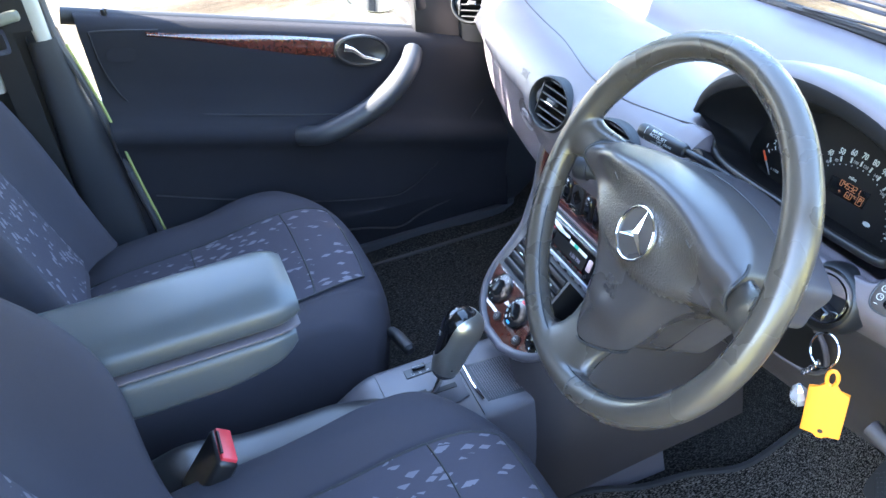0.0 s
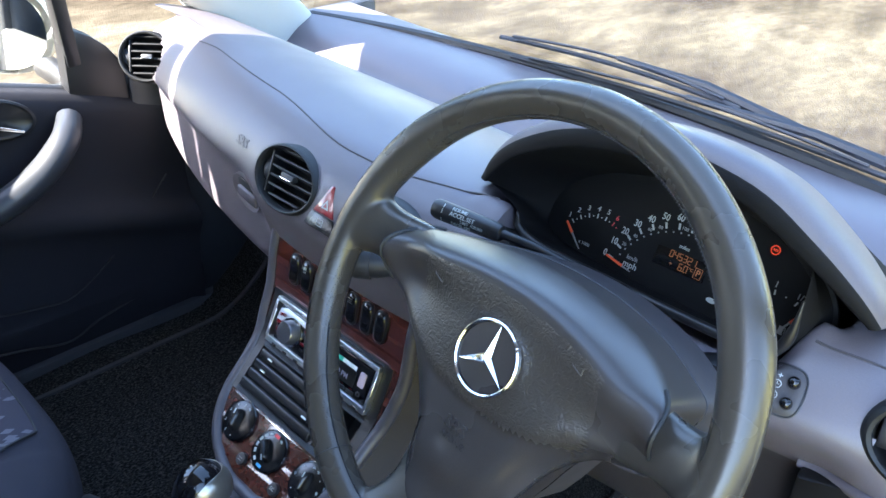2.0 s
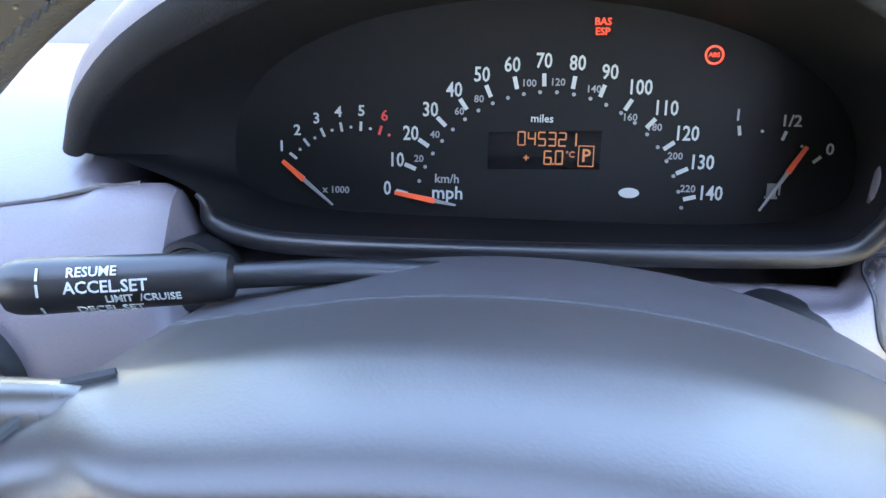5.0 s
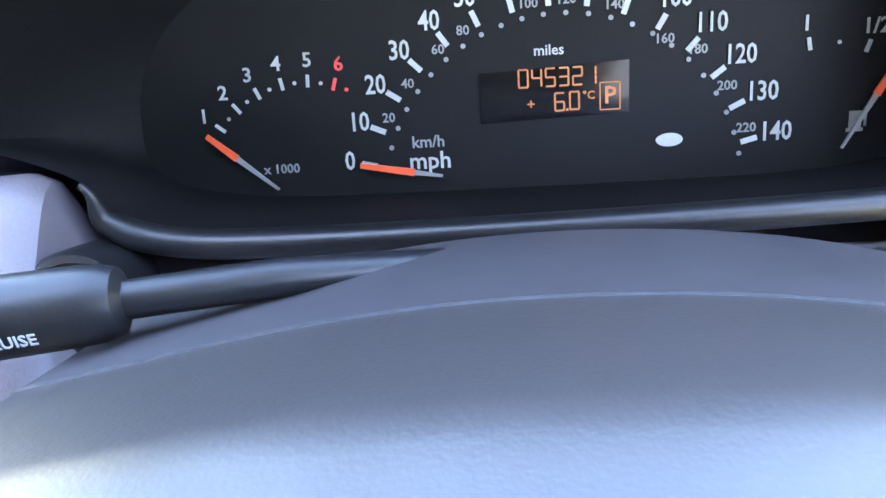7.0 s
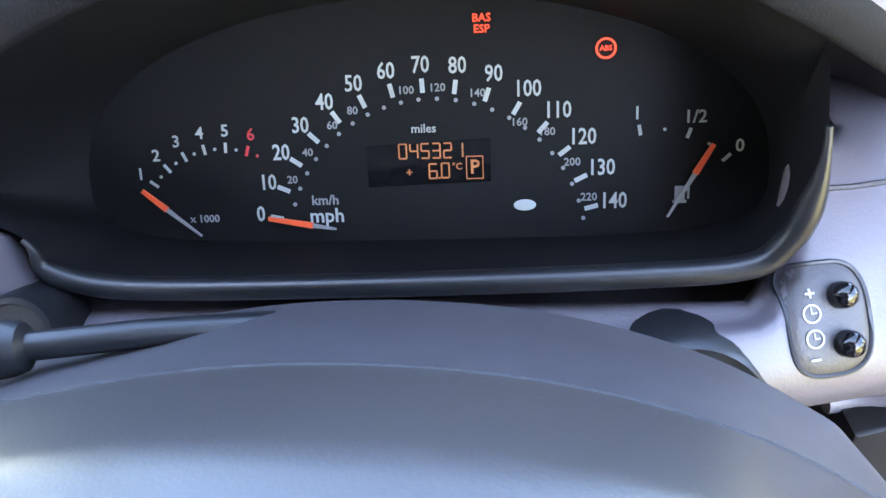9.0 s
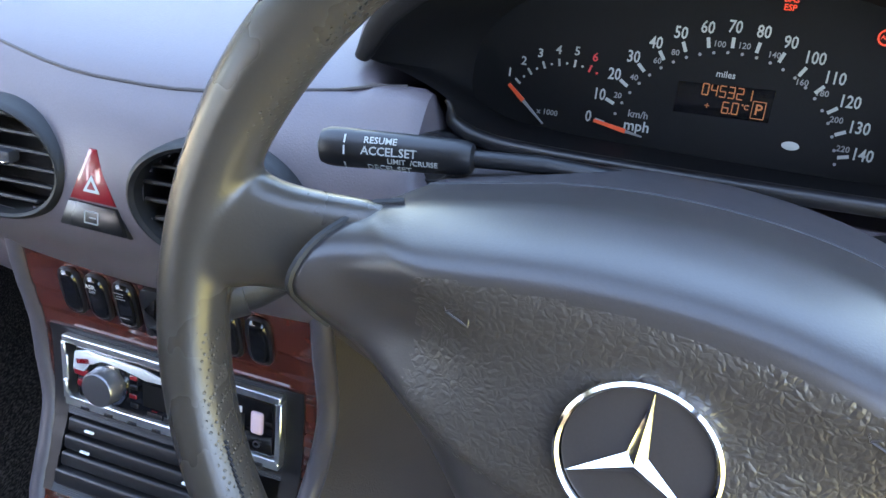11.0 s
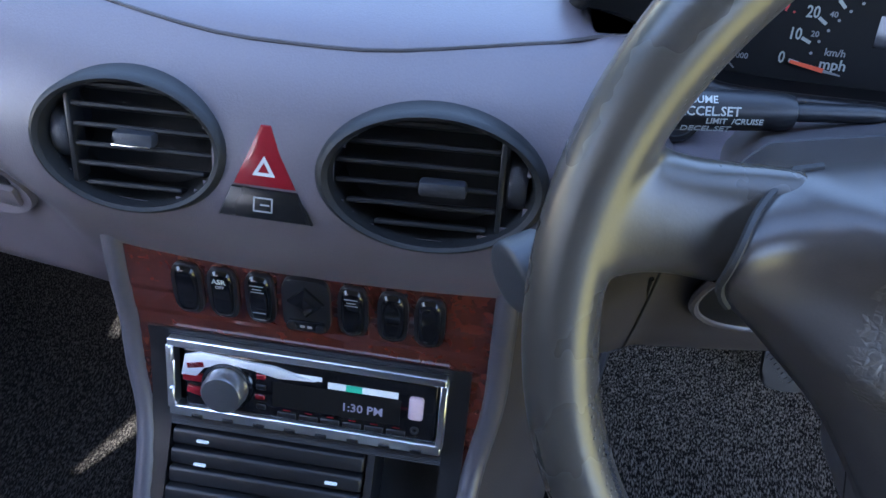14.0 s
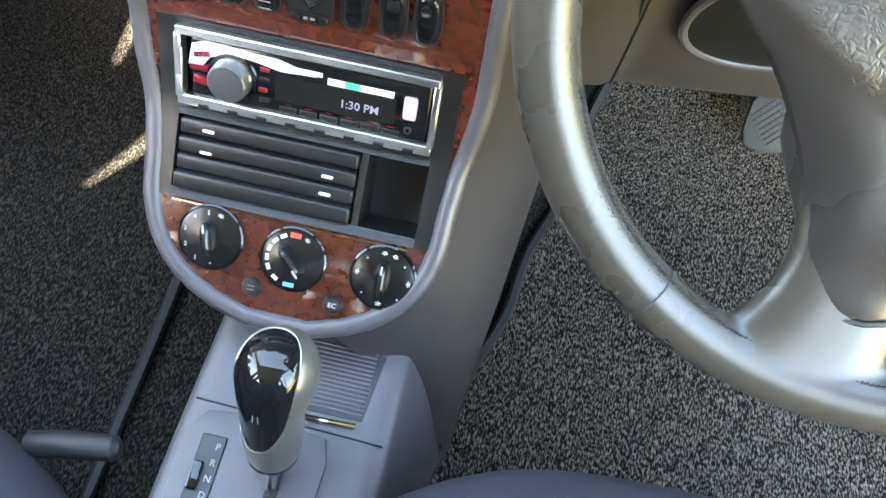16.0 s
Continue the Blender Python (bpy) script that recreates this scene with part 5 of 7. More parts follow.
# ---- vents ----
def vent(centre, hw, hh, tilt, yaw, label, thumb_side=1, tab=(0.0, 0.0), chrome=True):
    v = thing("air_vent", label, "air vent", "dashboard vents")
    m = vent_frame(centre, tilt, yaw)
    prof = [(1.05, -0.034), (1.02, 0.000), (0.985, 0.0035), (0.95, 0.0045), (0.90, 0.003), (0.875, -0.002), (0.86, -0.03)]
    part("vent_ring", grid(lambda u, w: m @ Vector((hw * prof[round(w * 6)][0] * math.cos(2 * math.pi * u), hh * prof[round(w * 6)][0] * math.sin(2 * math.pi * u), prof[round(w * 6)][1])), 56, 6, close_u=True), OVAL, v, "black oval frame")
    part("duct", prism(superloop(hw * 0.9, hh * 0.9, 2, 40), 0.003, m, base=-0.034), RUBBER, v)
    part("duct_wall", grid(lambda u, w: m @ Vector((hw * 0.90 * math.cos(2 * math.pi * u), hh * 0.90 * math.sin(2 * math.pi * u), -0.001 - 0.033 * w)), 48, 2, close_u=True), RUBBER, v)
    n = 6
    for i in range(n):
        y = hh * 0.86 * (-1 + 2 * (i + 0.5) / n)
        half = hw * 0.86 * math.sqrt(max(0.05, 1 - (y / (hh * 0.88)) ** 2))
        x0, x1 = -half, half
        if thumb_side > 0:
            x1 = min(x1, hw * 0.58)
        else:
            x0 = max(x0, -hw * 0.58)
        part("slat", box(x1 - x0, 0.0030, 0.016, m @ pose((x0 + x1) / 2, y, -0.010, -22), 0.0008, 1), SLAT, v)
    part("divider", box(0.003, hh * 1.30, 0.014, m @ pose(thumb_side * hw * 0.60, 0, -0.008), 0.001), BLACK, v)
    part("thumb_wheel", lathe([(hh * 0.38, -0.005), (hh * 0.41, -0.0035), (hh * 0.41, 0.0035), (hh * 0.38, 0.005)], 36, m @ pose(thumb_side * hw * 0.74, 0, -0.018) @ Matrix.Rotation(radians(90), 4, "Y")), DARK, v, "ridged thumb wheel")
    lever = part("tab", box(hw * 0.42, 0.0085, 0.010, m @ pose(tab[0] * hw, tab[1] * hh, -0.001), 0.0025), DARK, v)
    if chrome:
        part("tab_trim", box(hw * 0.40, 0.0018, 0.003, m @ pose(tab[0] * hw, tab[1] * hh - 0.0028, 0.0045), 0.0006), CHROME, lever, "bright strip on the vent tab")
    return v


for spec, label, side, tab, bright in zip(VENTS, ("oval dashboard vent with black slats beside the hazard button", "oval dashboard vent with black slats and bright tab", "oval outer dashboard vent with black slats and bright tab", "round outer dashboard vent on the passenger side"), (1, -1, -1, -1), ((0.10, -0.05), (0.08, 0.10), (0.12, 0.02), (0.05, 0.0)), (False, True, True, True)):
    vent(*spec, label, side, tab, bright)

# hazard and lock buttons
HZ = axes((-0.0085, 0.0225, 0.9405), (1, 0.0, 0), (0, 0.026, 0.046))
hazard = thing("hazard_button", "red triangular hazard light button above a black lock button", "button")
part("button_frame", prism([(-0.0265, -0.001), (0.0265, -0.001), (0.0035, 0.0545), (-0.0035, 0.0545)], 0.008, HZ, 0.0015, base=-0.006), SLAT, hazard)
red_key = part("red_key", prism([(-0.0172, 0.0185), (0.0172, 0.0185), (0.0028, 0.0520), (-0.0028, 0.0520)], 0.004, HZ, 0.0015, base=0.0008), REDLENS, hazard, "red translucent triangular key")
lock_key = part("lock_key", prism([(-0.0248, 0.0005), (0.0248, 0.0005), (0.0182, 0.0172), (-0.0182, 0.0172)], 0.004, HZ, 0.0012, base=0.0008), KNOB, hazard)


def tri(s, w):
    a = [(-0.5 * s, -0.3 * s), (0.5 * s, -0.3 * s), (0, 0.57 * s)]
    b = [(x * (1 - w), y * (1 - w)) for x, y in a]
    return a, b


part("triangle_sign", prism(tri(0.0125, 0)[0], 0.0003, HZ @ pose(0, 0.0285, 0.0049)), WHITE, red_key, smooth=False)
part("triangle_core", prism(tri(0.0062, 0)[0], 0.0003, HZ @ pose(0, 0.0285, 0.0051)), REDLENS, red_key, smooth=False)
part("car_sign", join(box(0.010, 0.0008, 0.0003, HZ @ pose(0, 0.0125, 0.005)), box(0.010, 0.0008, 0.0003, HZ @ pose(0, 0.0050, 0.005)), box(0.0008, 0.008, 0.0003, HZ @ pose(-0.005, 0.0087, 0.005)), box(0.0008, 0.008, 0.0003, HZ @ pose(0.005, 0.0087, 0.005)), box(0.005, 0.0008, 0.0003, HZ @ pose(0.001, 0.0087, 0.005))), GREYPRINT, lock_key, smooth=False)

# ---- console switches ----
ROCK = superloop(0.0083, 0.0183, 3.4, 40)
for x, sign in ((-0.0757, ""), (-0.0521, "bar"), (-0.0276, "wiper"), (0.0325, "rear"), (0.058, ""), (0.0814, "")):
    f = cons_frame(x, 0.851)
    sw = thing("rocker_switch", "black rounded rocker switch in the wood panel" if not sign else "black rounded rocker switch with a small grey symbol", "switch", "console switches")
    part("switch_well", prism(superloop(0.0098, 0.0200, 3.6, 32), 0.003, f, 0.0008, base=0.003), BLACK, sw)
    key = part("rocker", grid(lambda u, v: f @ Vector((ROCK[round(u * 40) % 40][0] * (1 - v), ROCK[round(u * 40) % 40][1] * (1 - v), 0.0076 + 0.0026 * (ROCK[round(u * 40) % 40][1] * (1 - v) / 0.0185) ** 2 - 0.0040 * (1 - v) ** 9)), 40, 12, close_u=True), GLOSS, sw)
    if sign == "bar":
        part("sign", lettering("ASR", 0.0052, depth=0.0001), WHITE, key, smooth=False).data.transform(f @ pose(0, 0.013, 0.0104))
        part("sign", lettering("OFF", 0.0034, depth=0.0001), GREYPRINT, key, smooth=False).data.transform(f @ pose(0, 0.008, 0.0096))
    elif sign:
        part("sign", join(*[box(w, 0.0006, 0.0002, f @ pose(0, y, z)) for w, y, z in ((0.0085, 0.014, 0.0103), (0.0085, 0.0085, 0.0096), (0.006, 0.011, 0.0099), (0.0085, -0.0085, 0.0096), (0.0085, -0.0135, 0.0102))[: 5 if sign == "wiper" else 3]]), GREYPRINT, key, smooth=False)
f = cons_frame(0.0026, 0.851)
joy = thing("mirror_adjuster", "black square mirror adjuster with a diamond joystick", "switch", "console switches")
part("adjuster_well", prism(superloop(0.0155, 0.0212, 5, 36), 0.004, f, 0.0008, base=0.003), BLACK, joy)
part("joystick", xf(lathe([(0.0125, 0.006), (0.0118, 0.0085), (0.006, 0.0115), (0.001, 0.0135)], 4), f @ pose(0, 0.004, 0, 0, 0, 0)), GLOSS, joy, smooth=False)
part("selector_bar", box(0.024, 0.0075, 0.003, f @ pose(0, -0.0150, 0.0075), 0.0012), KNOB, joy)
for x in (-0.0095, 0.0095):
    part("selector_button", lathe([(0.0032, 0.008), (0.0030, 0.0102), (0.0001, 0.0106)], 16, f @ pose(x, -0.0150, 0)), BLACK, joy)
part("selector_sign", join(*[box(0.0030, 0.0018, 0.0002, f @ pose(x, -0.0150, 0.0092)) for x in (-0.0024, 0.0024)]), GREYPRINT, joy, smooth=False)

# ---- radio ----
bez = thing("console_bay", "black plastic double bay holding radio and cassette rack", "bay")


def patch(x0, x1, z0, z1, off, nu=8, nv=24):
    def fn(u, v):
        z = z0 + (z1 - z0) * v
        y, up = cons_at(z)
        return Vector((x0 + (x1 - x0) * u, y, z)) + Vector((1, 0, 0)).cross(up) * off
    return grid(fn, nu, nv)


def bar(x0, x1, z0, z1, front=0.0045, back=-0.045, nv=24):
    """A solid bar that follows the face of the console."""
    corners = ((x0, front), (x1, front), (x1, back), (x0, back))

    def fn(u, v):
        z = z0 + (z1 - z0) * v
        y, up = cons_at(z)
        x, off = corners[round(u * 4) % 4]
        return Vector((x, y, z)) + Vector((1, 0, 0)).cross(up) * off
    bm = grid(fn, 4, nv, close_u=True)
    bmesh.ops.holes_fill(bm, edges=bm.edges[:])
    return bm


for a in ((-0.110, -0.0955, 0.6985, 0.812), (0.0965, 0.111, 0.6985, 0.812), (-0.0955, 0.0965, 0.8075, 0.812), (-0.0955, 0.0965, 0.7425, 0.7515), (-0.0955, 0.0965, 0.6985, 0.7035), (0.0465, 0.0515, 0.7035, 0.7425)):
    part("bay_frame", bar(*a), BLACK, bez)
part("bay_back", patch(-0.105, 0.106, 0.700, 0.8095, -0.044), RUBBER, bez)
RF = axes((0.0005, 0.0150, 0.7795), (1, 0, 0), (0, 0.027, 0.0565))
radio = thing("car_radio", "aftermarket car radio with bright steel sleeve and black face", "radio")
for sx, sy, px, py in ((0.1905, 0.0062, 0, 0.0270), (0.1905, 0.0082, 0, -0.0264), (0.0060, 0.050, -0.0935, 0.0), (0.0048, 0.050, 0.0940, 0.0)):
    part("sleeve_edge", box(sx, sy, 0.010, RF @ pose(px, py, 0.005), 0.0008, 1), STEEL, radio, "bright bent steel sleeve edge")
for i in range(8):
    part("sleeve_tab", box(0.008, 0.0030, 0.0012, RF @ pose(-0.075 + 0.022 * i, -0.0285, 0.0107), 0.0004, 1), BLACK, radio)
for y in (0.019, -0.013):
    part("sleeve_clip", box(0.004, 0.012, 0.006, RF @ pose(-0.0925, y, 0.009), 0.001, 1), STEEL, radio)
face = part("faceplate", box(0.176, 0.0475, 0.050, RF @ pose(0.003, 0.0005, -0.017), 0.003, 3), GLOSS, radio, "gloss black faceplate")
part("face_wing", prism([(-0.086, 0.003), (-0.083, 0.0190), (-0.072, 0.0225), (-0.020, 0.0200), (0.008, 0.0130), (-0.018, 0.0112), (-0.036, 0.0150), (-0.053, 0.0178), (-0.070, 0.0120), (-0.075, 0.003)], 0.002, RF @ pose(0, 0, 0.008), 0.0008), WHITEMETAL, face, "bright angled trim")
part("volume_ring", lathe([(0.0185, 0.007), (0.0180, 0.010), (0.0155, 0.0105), (0.0150, 0.008)], 40, RF @ pose(-0.0535, -0.001, 0), True), CHROME, face)
part("volume_knob", lathe([(0.0150, 0.007), (0.0145, 0.020), (0.0130, 0.022), (0.0001, 0.0225)], 40, RF @ pose(-0.0535, -0.001, 0)), TURNED, face, "turned grey metal volume knob")
for i, (w, y) in enumerate(((0.014, 0.0125), (0.015, 0.002), (0.014, -0.0085))):
    part("red_key", box(w, 0.006, 0.003, RF @ pose(-0.0775 + 0.002 * abs(1 - i), y, 0.0085, 0, 0, 12 * (1 - i)), 0.001), REDLENS, face, "pinkish red key")
for x, y in ((-0.030, 0.010), (-0.030, 0.002), (-0.031, -0.006), (-0.030, -0.0135)):
    part("small_key", box(0.007, 0.004, 0.0015, RF @ pose(x, y, 0.0085), 0.0006, 1), REDLENS if y in (0.010, -0.006) else BLACK, face)
for i in range(6):
    part("preset_key", box(0.013, 0.0042, 0.0014, RF @ pose(-0.012 + 0.0152 * i, -0.0175, 0.0084), 0.0005, 1), BLACK, face)
    part("preset_mark", box(0.005, 0.0007, 0.0002, RF @ pose(-0.012 + 0.0152 * i, -0.0138, 0.0082)), REDLENS, face, smooth=False)
display = part("display", prism([(-0.022, -0.0115), (0.066, -0.0115), (0.066, 0.008), (-0.022, 0.008)], 0.0006, RF @ pose(0, 0, 0.0079)), PAGE, face, smooth=False)
part("clock_text", lettering("1:30 PM", 0.0088, depth=0.0001), LCDWHITE, face, smooth=False).data.transform(RF @ pose(0.040, -0.0035, 0.0088))
part("brand_bar", box(0.024, 0.0035, 0.0002, RF @ pose(0.000, 0.0150, 0.0083)), CREDIT, face, "small pale bar", smooth=False)
part("label_strip", box(0.048, 0.0050, 0.0002, RF @ pose(0.040, 0.0115, 0.0084)), CREDIT, face, "white strip with a green patch", smooth=False)
part("label_patch", box(0.011, 0.0050, 0.0002, RF @ pose(0.034, 0.0115, 0.0086)), mat("green_label", (0.03, 0.42, 0.26), 0.5, vary=0.02, bump=0), face, smooth=False)
part("socket_cover", box(0.010, 0.018, 0.003, RF @ pose(0.0765, 0.004, 0.0085), 0.002), mat("pinkish_cover", (0.55, 0.42, 0.46), 0.3, vary=0.1, bump=0), face)
part("jack", lathe([(0.003, 0.008), (0.003, 0.0092), (0.0018, 0.0094), (0.0016, 0.008)], 16, RF @ pose(0.0765, -0.0135, 0)), DARK, face)

# cassette rack
rack = thing("cassette_rack", "black ribbed cassette holder drawers", "rack")
for i in range(4):
    z = 0.7085 + 0.0096 * i
    fr = cons_frame(-0.0245, z)
    part("drawer", box(0.138, 0.0118 if i else 0.013, 0.014, fr @ pose(0, 0, -0.001 + (0.003 if i == 0 else 0), 12), 0.0022, 3), BLACK, rack)
    if i in (1, 2, 3):
        x = 0.048 if i < 3 else -0.043
        part("catch", box(0.009, 0.0024, 0.002, fr @ pose(x if i == 1 else (0.048 if i == 2 else -0.046), -0.002, 0.0075), 0.0006, 1), CREDIT, rack)
fr = cons_frame(-0.0245, 0.727)
part("catch", box(0.009, 0.0024, 0.002, fr @ pose(-0.046, -0.003, 0.0075), 0.0006, 1), CREDIT, rack)
# the highlight along the wood below the bay, made as a thin chrome bar
part("highlight_line", box(0.186, 0.0014, 0.0014, cons_frame(0.0, 0.6975) @ pose(0, -0.001, 0.0045)), CHROME, bez, "thin highlight under the bay, built as a bright bar")

# ---- heater knobs ----


def knob(x, z, turn, label, marks, bar=0.020):
    f = cons_frame(x, z) @ pose(0, 0, 0.004)
    kn = thing("heater_knob", label, "knob", "heater knobs")
    part("collar", lathe([(0.0262, 0.0), (0.0262, 0.0022), (0.0250, 0.003), (0.0240, 0.0015), (0.0240, 0)], 44, f, True), GLOSS, kn, "thin glossy collar")
    part("dial", lathe([(0.0245, 0.0), (0.0240, 0.0030), (0.0160, 0.0050), (0.0001, 0.0055)], 44, f), KNOB, kn)
    t = f @ pose(0, 0, 0, 0, 0, turn)
    grip = part("grip", grid(lambda u, v: t @ Vector((0.0145 * (2 * v - 1), 0.0058 * math.cos(math.pi * u) * (1 - 0.5 * (2 * v - 1) ** 4), 0.0045 + 0.0125 * math.sin(math.pi * u) * (1 - (2 * v - 1) ** 6))), 14, 16), KNOB, kn)
    part("pointer", box(0.0065, 0.0012, 0.0006, t @ pose(0.0095, 0, 0.0172)), WHITE, grip, smooth=False)
    for ang, kind in marks:
        a = radians(ang)
        p = f @ pose(0.0198 * math.cos(a), 0.0198 * math.sin(a), 0.0047, 0, 0, ang - 90)
        if kind == "red":
            part("mark", box(0.0085, 0.0040, 0.0003, p), REDPRINT, kn, smooth=False)
        elif kind == "blue":
            part("mark", box(0.0085, 0.0034, 0.0003, p), BLUEP, kn, smooth=False)
        elif kind == "bar":
            part("mark", box(0.0052, 0.0030, 0.0003, p), WHITE, kn, smooth=False)
        elif kind == "sign":
            part("mark", join(box(0.0046, 0.0008, 0.0003, p), box(0.0034, 0.0006, 0.0003, p @ pose(0, 0.0014, 0)), box(0.0006, 0.0030, 0.0003, p)), WHITE, kn, smooth=False)
        elif kind == "dot":
            part("mark", lathe([(0.0008, 0), (0.0008, 0.0003)], 10, p), WHITE, kn, smooth=False)
        else:
            part("mark", xf(lettering(kind, 0.0050, depth=0.0001), f @ pose(0.0198 * math.cos(a), 0.0198 * math.sin(a), 0.0048)), WHITE, kn, smooth=False)


knob(-0.0590, 0.6805, 100, "black blower knob with white figures on the wood panel", [(98, "5"), (132, "4"), (168, "3"), (205, "2"), (243, "1"), (70, "sign"), (280, "dot")])
knob(0.0075, 0.6788, -48, "black temperature knob with red and blue marks", [(90, "red"), (270, "blue"), (118, "bar"), (140, "bar"), (162, "bar"), (184, "bar"), (206, "bar"), (62, "sign"), (235, "bar")])
knob(0.0785, 0.6795, 92, "black air distribution knob with white symbols", [(70, "sign"), (95, "sign"), (175, "sign"), (270, "sign"), (0, "sign"), (40, "dot"), (135, "dot"), (225, "dot"), (315, "dot")])
for x, z, text in ((-0.0210, 0.6600, ""), (0.0440, 0.6600, "EC")):
    f = cons_frame(x, z) @ pose(0, 0, 0.004)
    b = thing("push_button", "small round black push button in the wood panel", "button", "heater buttons")
    cap = part("cap", lathe([(0.0078, 0), (0.0078, 0.003), (0.0066, 0.005), (0.0001, 0.0055)], 28, f), BLACK, b)
    if text:
        part("sign", xf(lettering(text, 0.0056, depth=0.0001), f @ pose(0, 0, 0.0056)), WHITE, cap, smooth=False)
    else:
        part("sign", join(box(0.006, 0.0005, 0.0002, f @ pose(0, 0.0015, 0.0056)), box(0.006, 0.0005, 0.0002, f @ pose(0, -0.0015, 0.0056))), GREYPRINT, cap, smooth=False)

# ---- selector plate and tray ----
TOP = 0.6012
part("selector_plate", prism([(-0.046, -0.305), (0.052, -0.305), (0.062, -0.290), (0.066, -0.205), (0.060, -0.186), (0.0, -0.180), (-0.036, -0.184), (-0.050, -0.200)], 0.003, pose(0, 0, TOP), 0.0015), EDGE, tunnel, "grey raised selector plate")
part("gate_slot", join(box(0.010, 0.052, 0.001, pose(0.031, -0.222, TOP + 0.0036)), box(0.016, 0.010, 0.001, pose(0.028, -0.247, TOP + 0.0036)), box(0.009, 0.030, 0.001, pose(0.024, -0.262, TOP + 0.0036)), box(0.016, 0.009, 0.001, pose(0.029, -0.278, TOP + 0.0036))), RUBBER, tunnel, "black stepped lever gate", smooth=False)
part("position_window", box(0.020, 0.058, 0.002, pose(-0.024, -0.232, TOP + 0.0035), 0.0008, 1), BLACK, tunnel, "dark gear position window")
for i, ch in enumerate("PRND"):
    part("position_letter", xf(lettering(ch, 0.0075), pose(-0.019, -0.212 - 0.0125 * i, TOP + 0.0047)), GREYPRINT, tunnel, smooth=False)
part("winter_switch", box(0.008, 0.022, 0.006, pose(-0.029, -0.236, TOP + 0.006), 0.0015), GLOSS, tunnel, "small black mode switch")
part("tray_well", prism([(-0.004, -0.166), (0.084, -0.166), (0.090, -0.108), (0.002, -0.104)], 0.0012, pose(0, 0, TOP), 0.0004), DARK, tunnel, "dark tray mat")
for i in range(15):
    y = -0.108 - 0.0038 * i
    part("tray_rib", box(0.080, 0.0016, 0.0018, pose(0.043, y, TOP + 0.0018), 0.0006, 1), PLASTIC, tunnel)
part("tray_strip", tube([(0.0, -0.170, TOP + 0.003), (0.04, -0.1725, TOP + 0.0035), (0.080, -0.171, TOP + 0.003)], 0.0022, 8), CHROME, tunnel, "bright strip at the tray's edge")
part("joint_line", tube([(-0.050, -0.1765, TOP + 0.0005), (0.105, -0.1815, TOP + 0.0005)], 0.0009, 6), RUBBER, tunnel)


# flank of the console down to the floor
def flank(sign):
    def f(u, v):
        z = 0.880 - 0.236 * v
        w = half_width(max(z, 0.6440)) + 0.010
        a = Vector((0.002 + sign * w, cons_at(z)[0] + 0.004, z))
        t1 = Vector((0.002 + sign * 0.165, 0.20, 0.86))
        t2 = Vector((0.012 + sign * 0.185, 0.22, 0.50))
        t3 = Vector((0.026 + sign * 0.130, -0.125, FLOOR + 0.005))
        b = t1.lerp(t2, min(1, v * 2)) if v < 0.5 else t2.lerp(t3, v * 2 - 1)
        if sign < 0:
            b = a + Vector((0.012, 0.24, -0.02))
        k = u
        p = a.lerp(b, k)
        return p + Vector((sign * 0.020 * math.sin(math.pi * k), 0, 0.01 * math.sin(math.pi * k)))
    return grid(f, 16, 30)


# the driver's flank has its shade in the colour; the other stays plain plastic
part("flank", flank(1), FLANK, console, "console flank on the driver's side, darkened as in shade")
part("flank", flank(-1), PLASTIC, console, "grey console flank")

# ---- stalks, ignition, small dash controls ----
stalk = thing("cruise_stalk", "black cruise control stalk with white lettering", "stalk")
S0, S1 = Vector((0.1633, 0.0255, 1.0413)), Vector((0.2430, 0.0360, 1.0420))
SX = (S1 - S0).normalized()
SF = axes((S0 + S1) / 2, SX, (0, 0.42, 0.9))
L = (S1 - S0).length
part("stalk_body", grid(lambda u, v: SF @ Vector((L * (v - 0.5) , 0.0098 * (1 - 0.15 * v) * (1 - (2 * v - 1) ** 14) ** 0.5 * math.cos(2 * math.pi * u), 0.0085 * (1 - (2 * v - 1) ** 14) ** 0.5 * math.sin(2 * math.pi * u))), 28, 24, close_u=True), BLACK, stalk)
part("stalk_arm", tube([S1 - SX * 0.006, S1 + SX * 0.03, Vector((0.31, 0.055, 1.030))], 0.0042, 10), BLACK, stalk)
for text, dx, y, size in (("RESUME", -0.006, 0.0060, 0.0046), ("ACCEL.SET", -0.0015, 0.0013, 0.0056), ("LIMIT  /CRUISE", 0.010, -0.0030, 0.0038), ("DECEL.SET", -0.0015, -0.0068, 0.0046)):
    z = 0.0089 * math.sqrt(max(0.05, 1 - (y / 0.0098) ** 2))
    ang = -math.degrees(math.atan2(y / 0.0098 * 0.0085, 0.0098)) * 1.2
    part("lettering", xf(lettering(text, size, depth=0.0001), SF @ pose(dx, y, z, ang)), WHITE, stalk, smooth=False)
for y in (0.0060, 0.0010, -0.0068):
    z = 0.0089 * math.sqrt(max(0.05, 1 - (y / 0.0098) ** 2))
    part("arrow", box(0.0008, 0.0042, 0.0002, SF @ pose(-0.0235, y, z, -math.degrees(math.atan2(y / 0.0098 * 0.0085, 0.0098)) * 1.2)), WHITE, stalk, smooth=False)
part("switch_end", lathe([(0.0150, -0.03), (0.0150, 0.0), (0.0140, 0.002), (0.0118, 0.0022), (0.0112, 0.001), (0.0001, 0.001)], 32, axes((0.200, 0.079, 1.000), (1, 0.1, 0), (0, 0.55, 0.85))), BLACK, stalk, "round black switch barrel behind the lever")

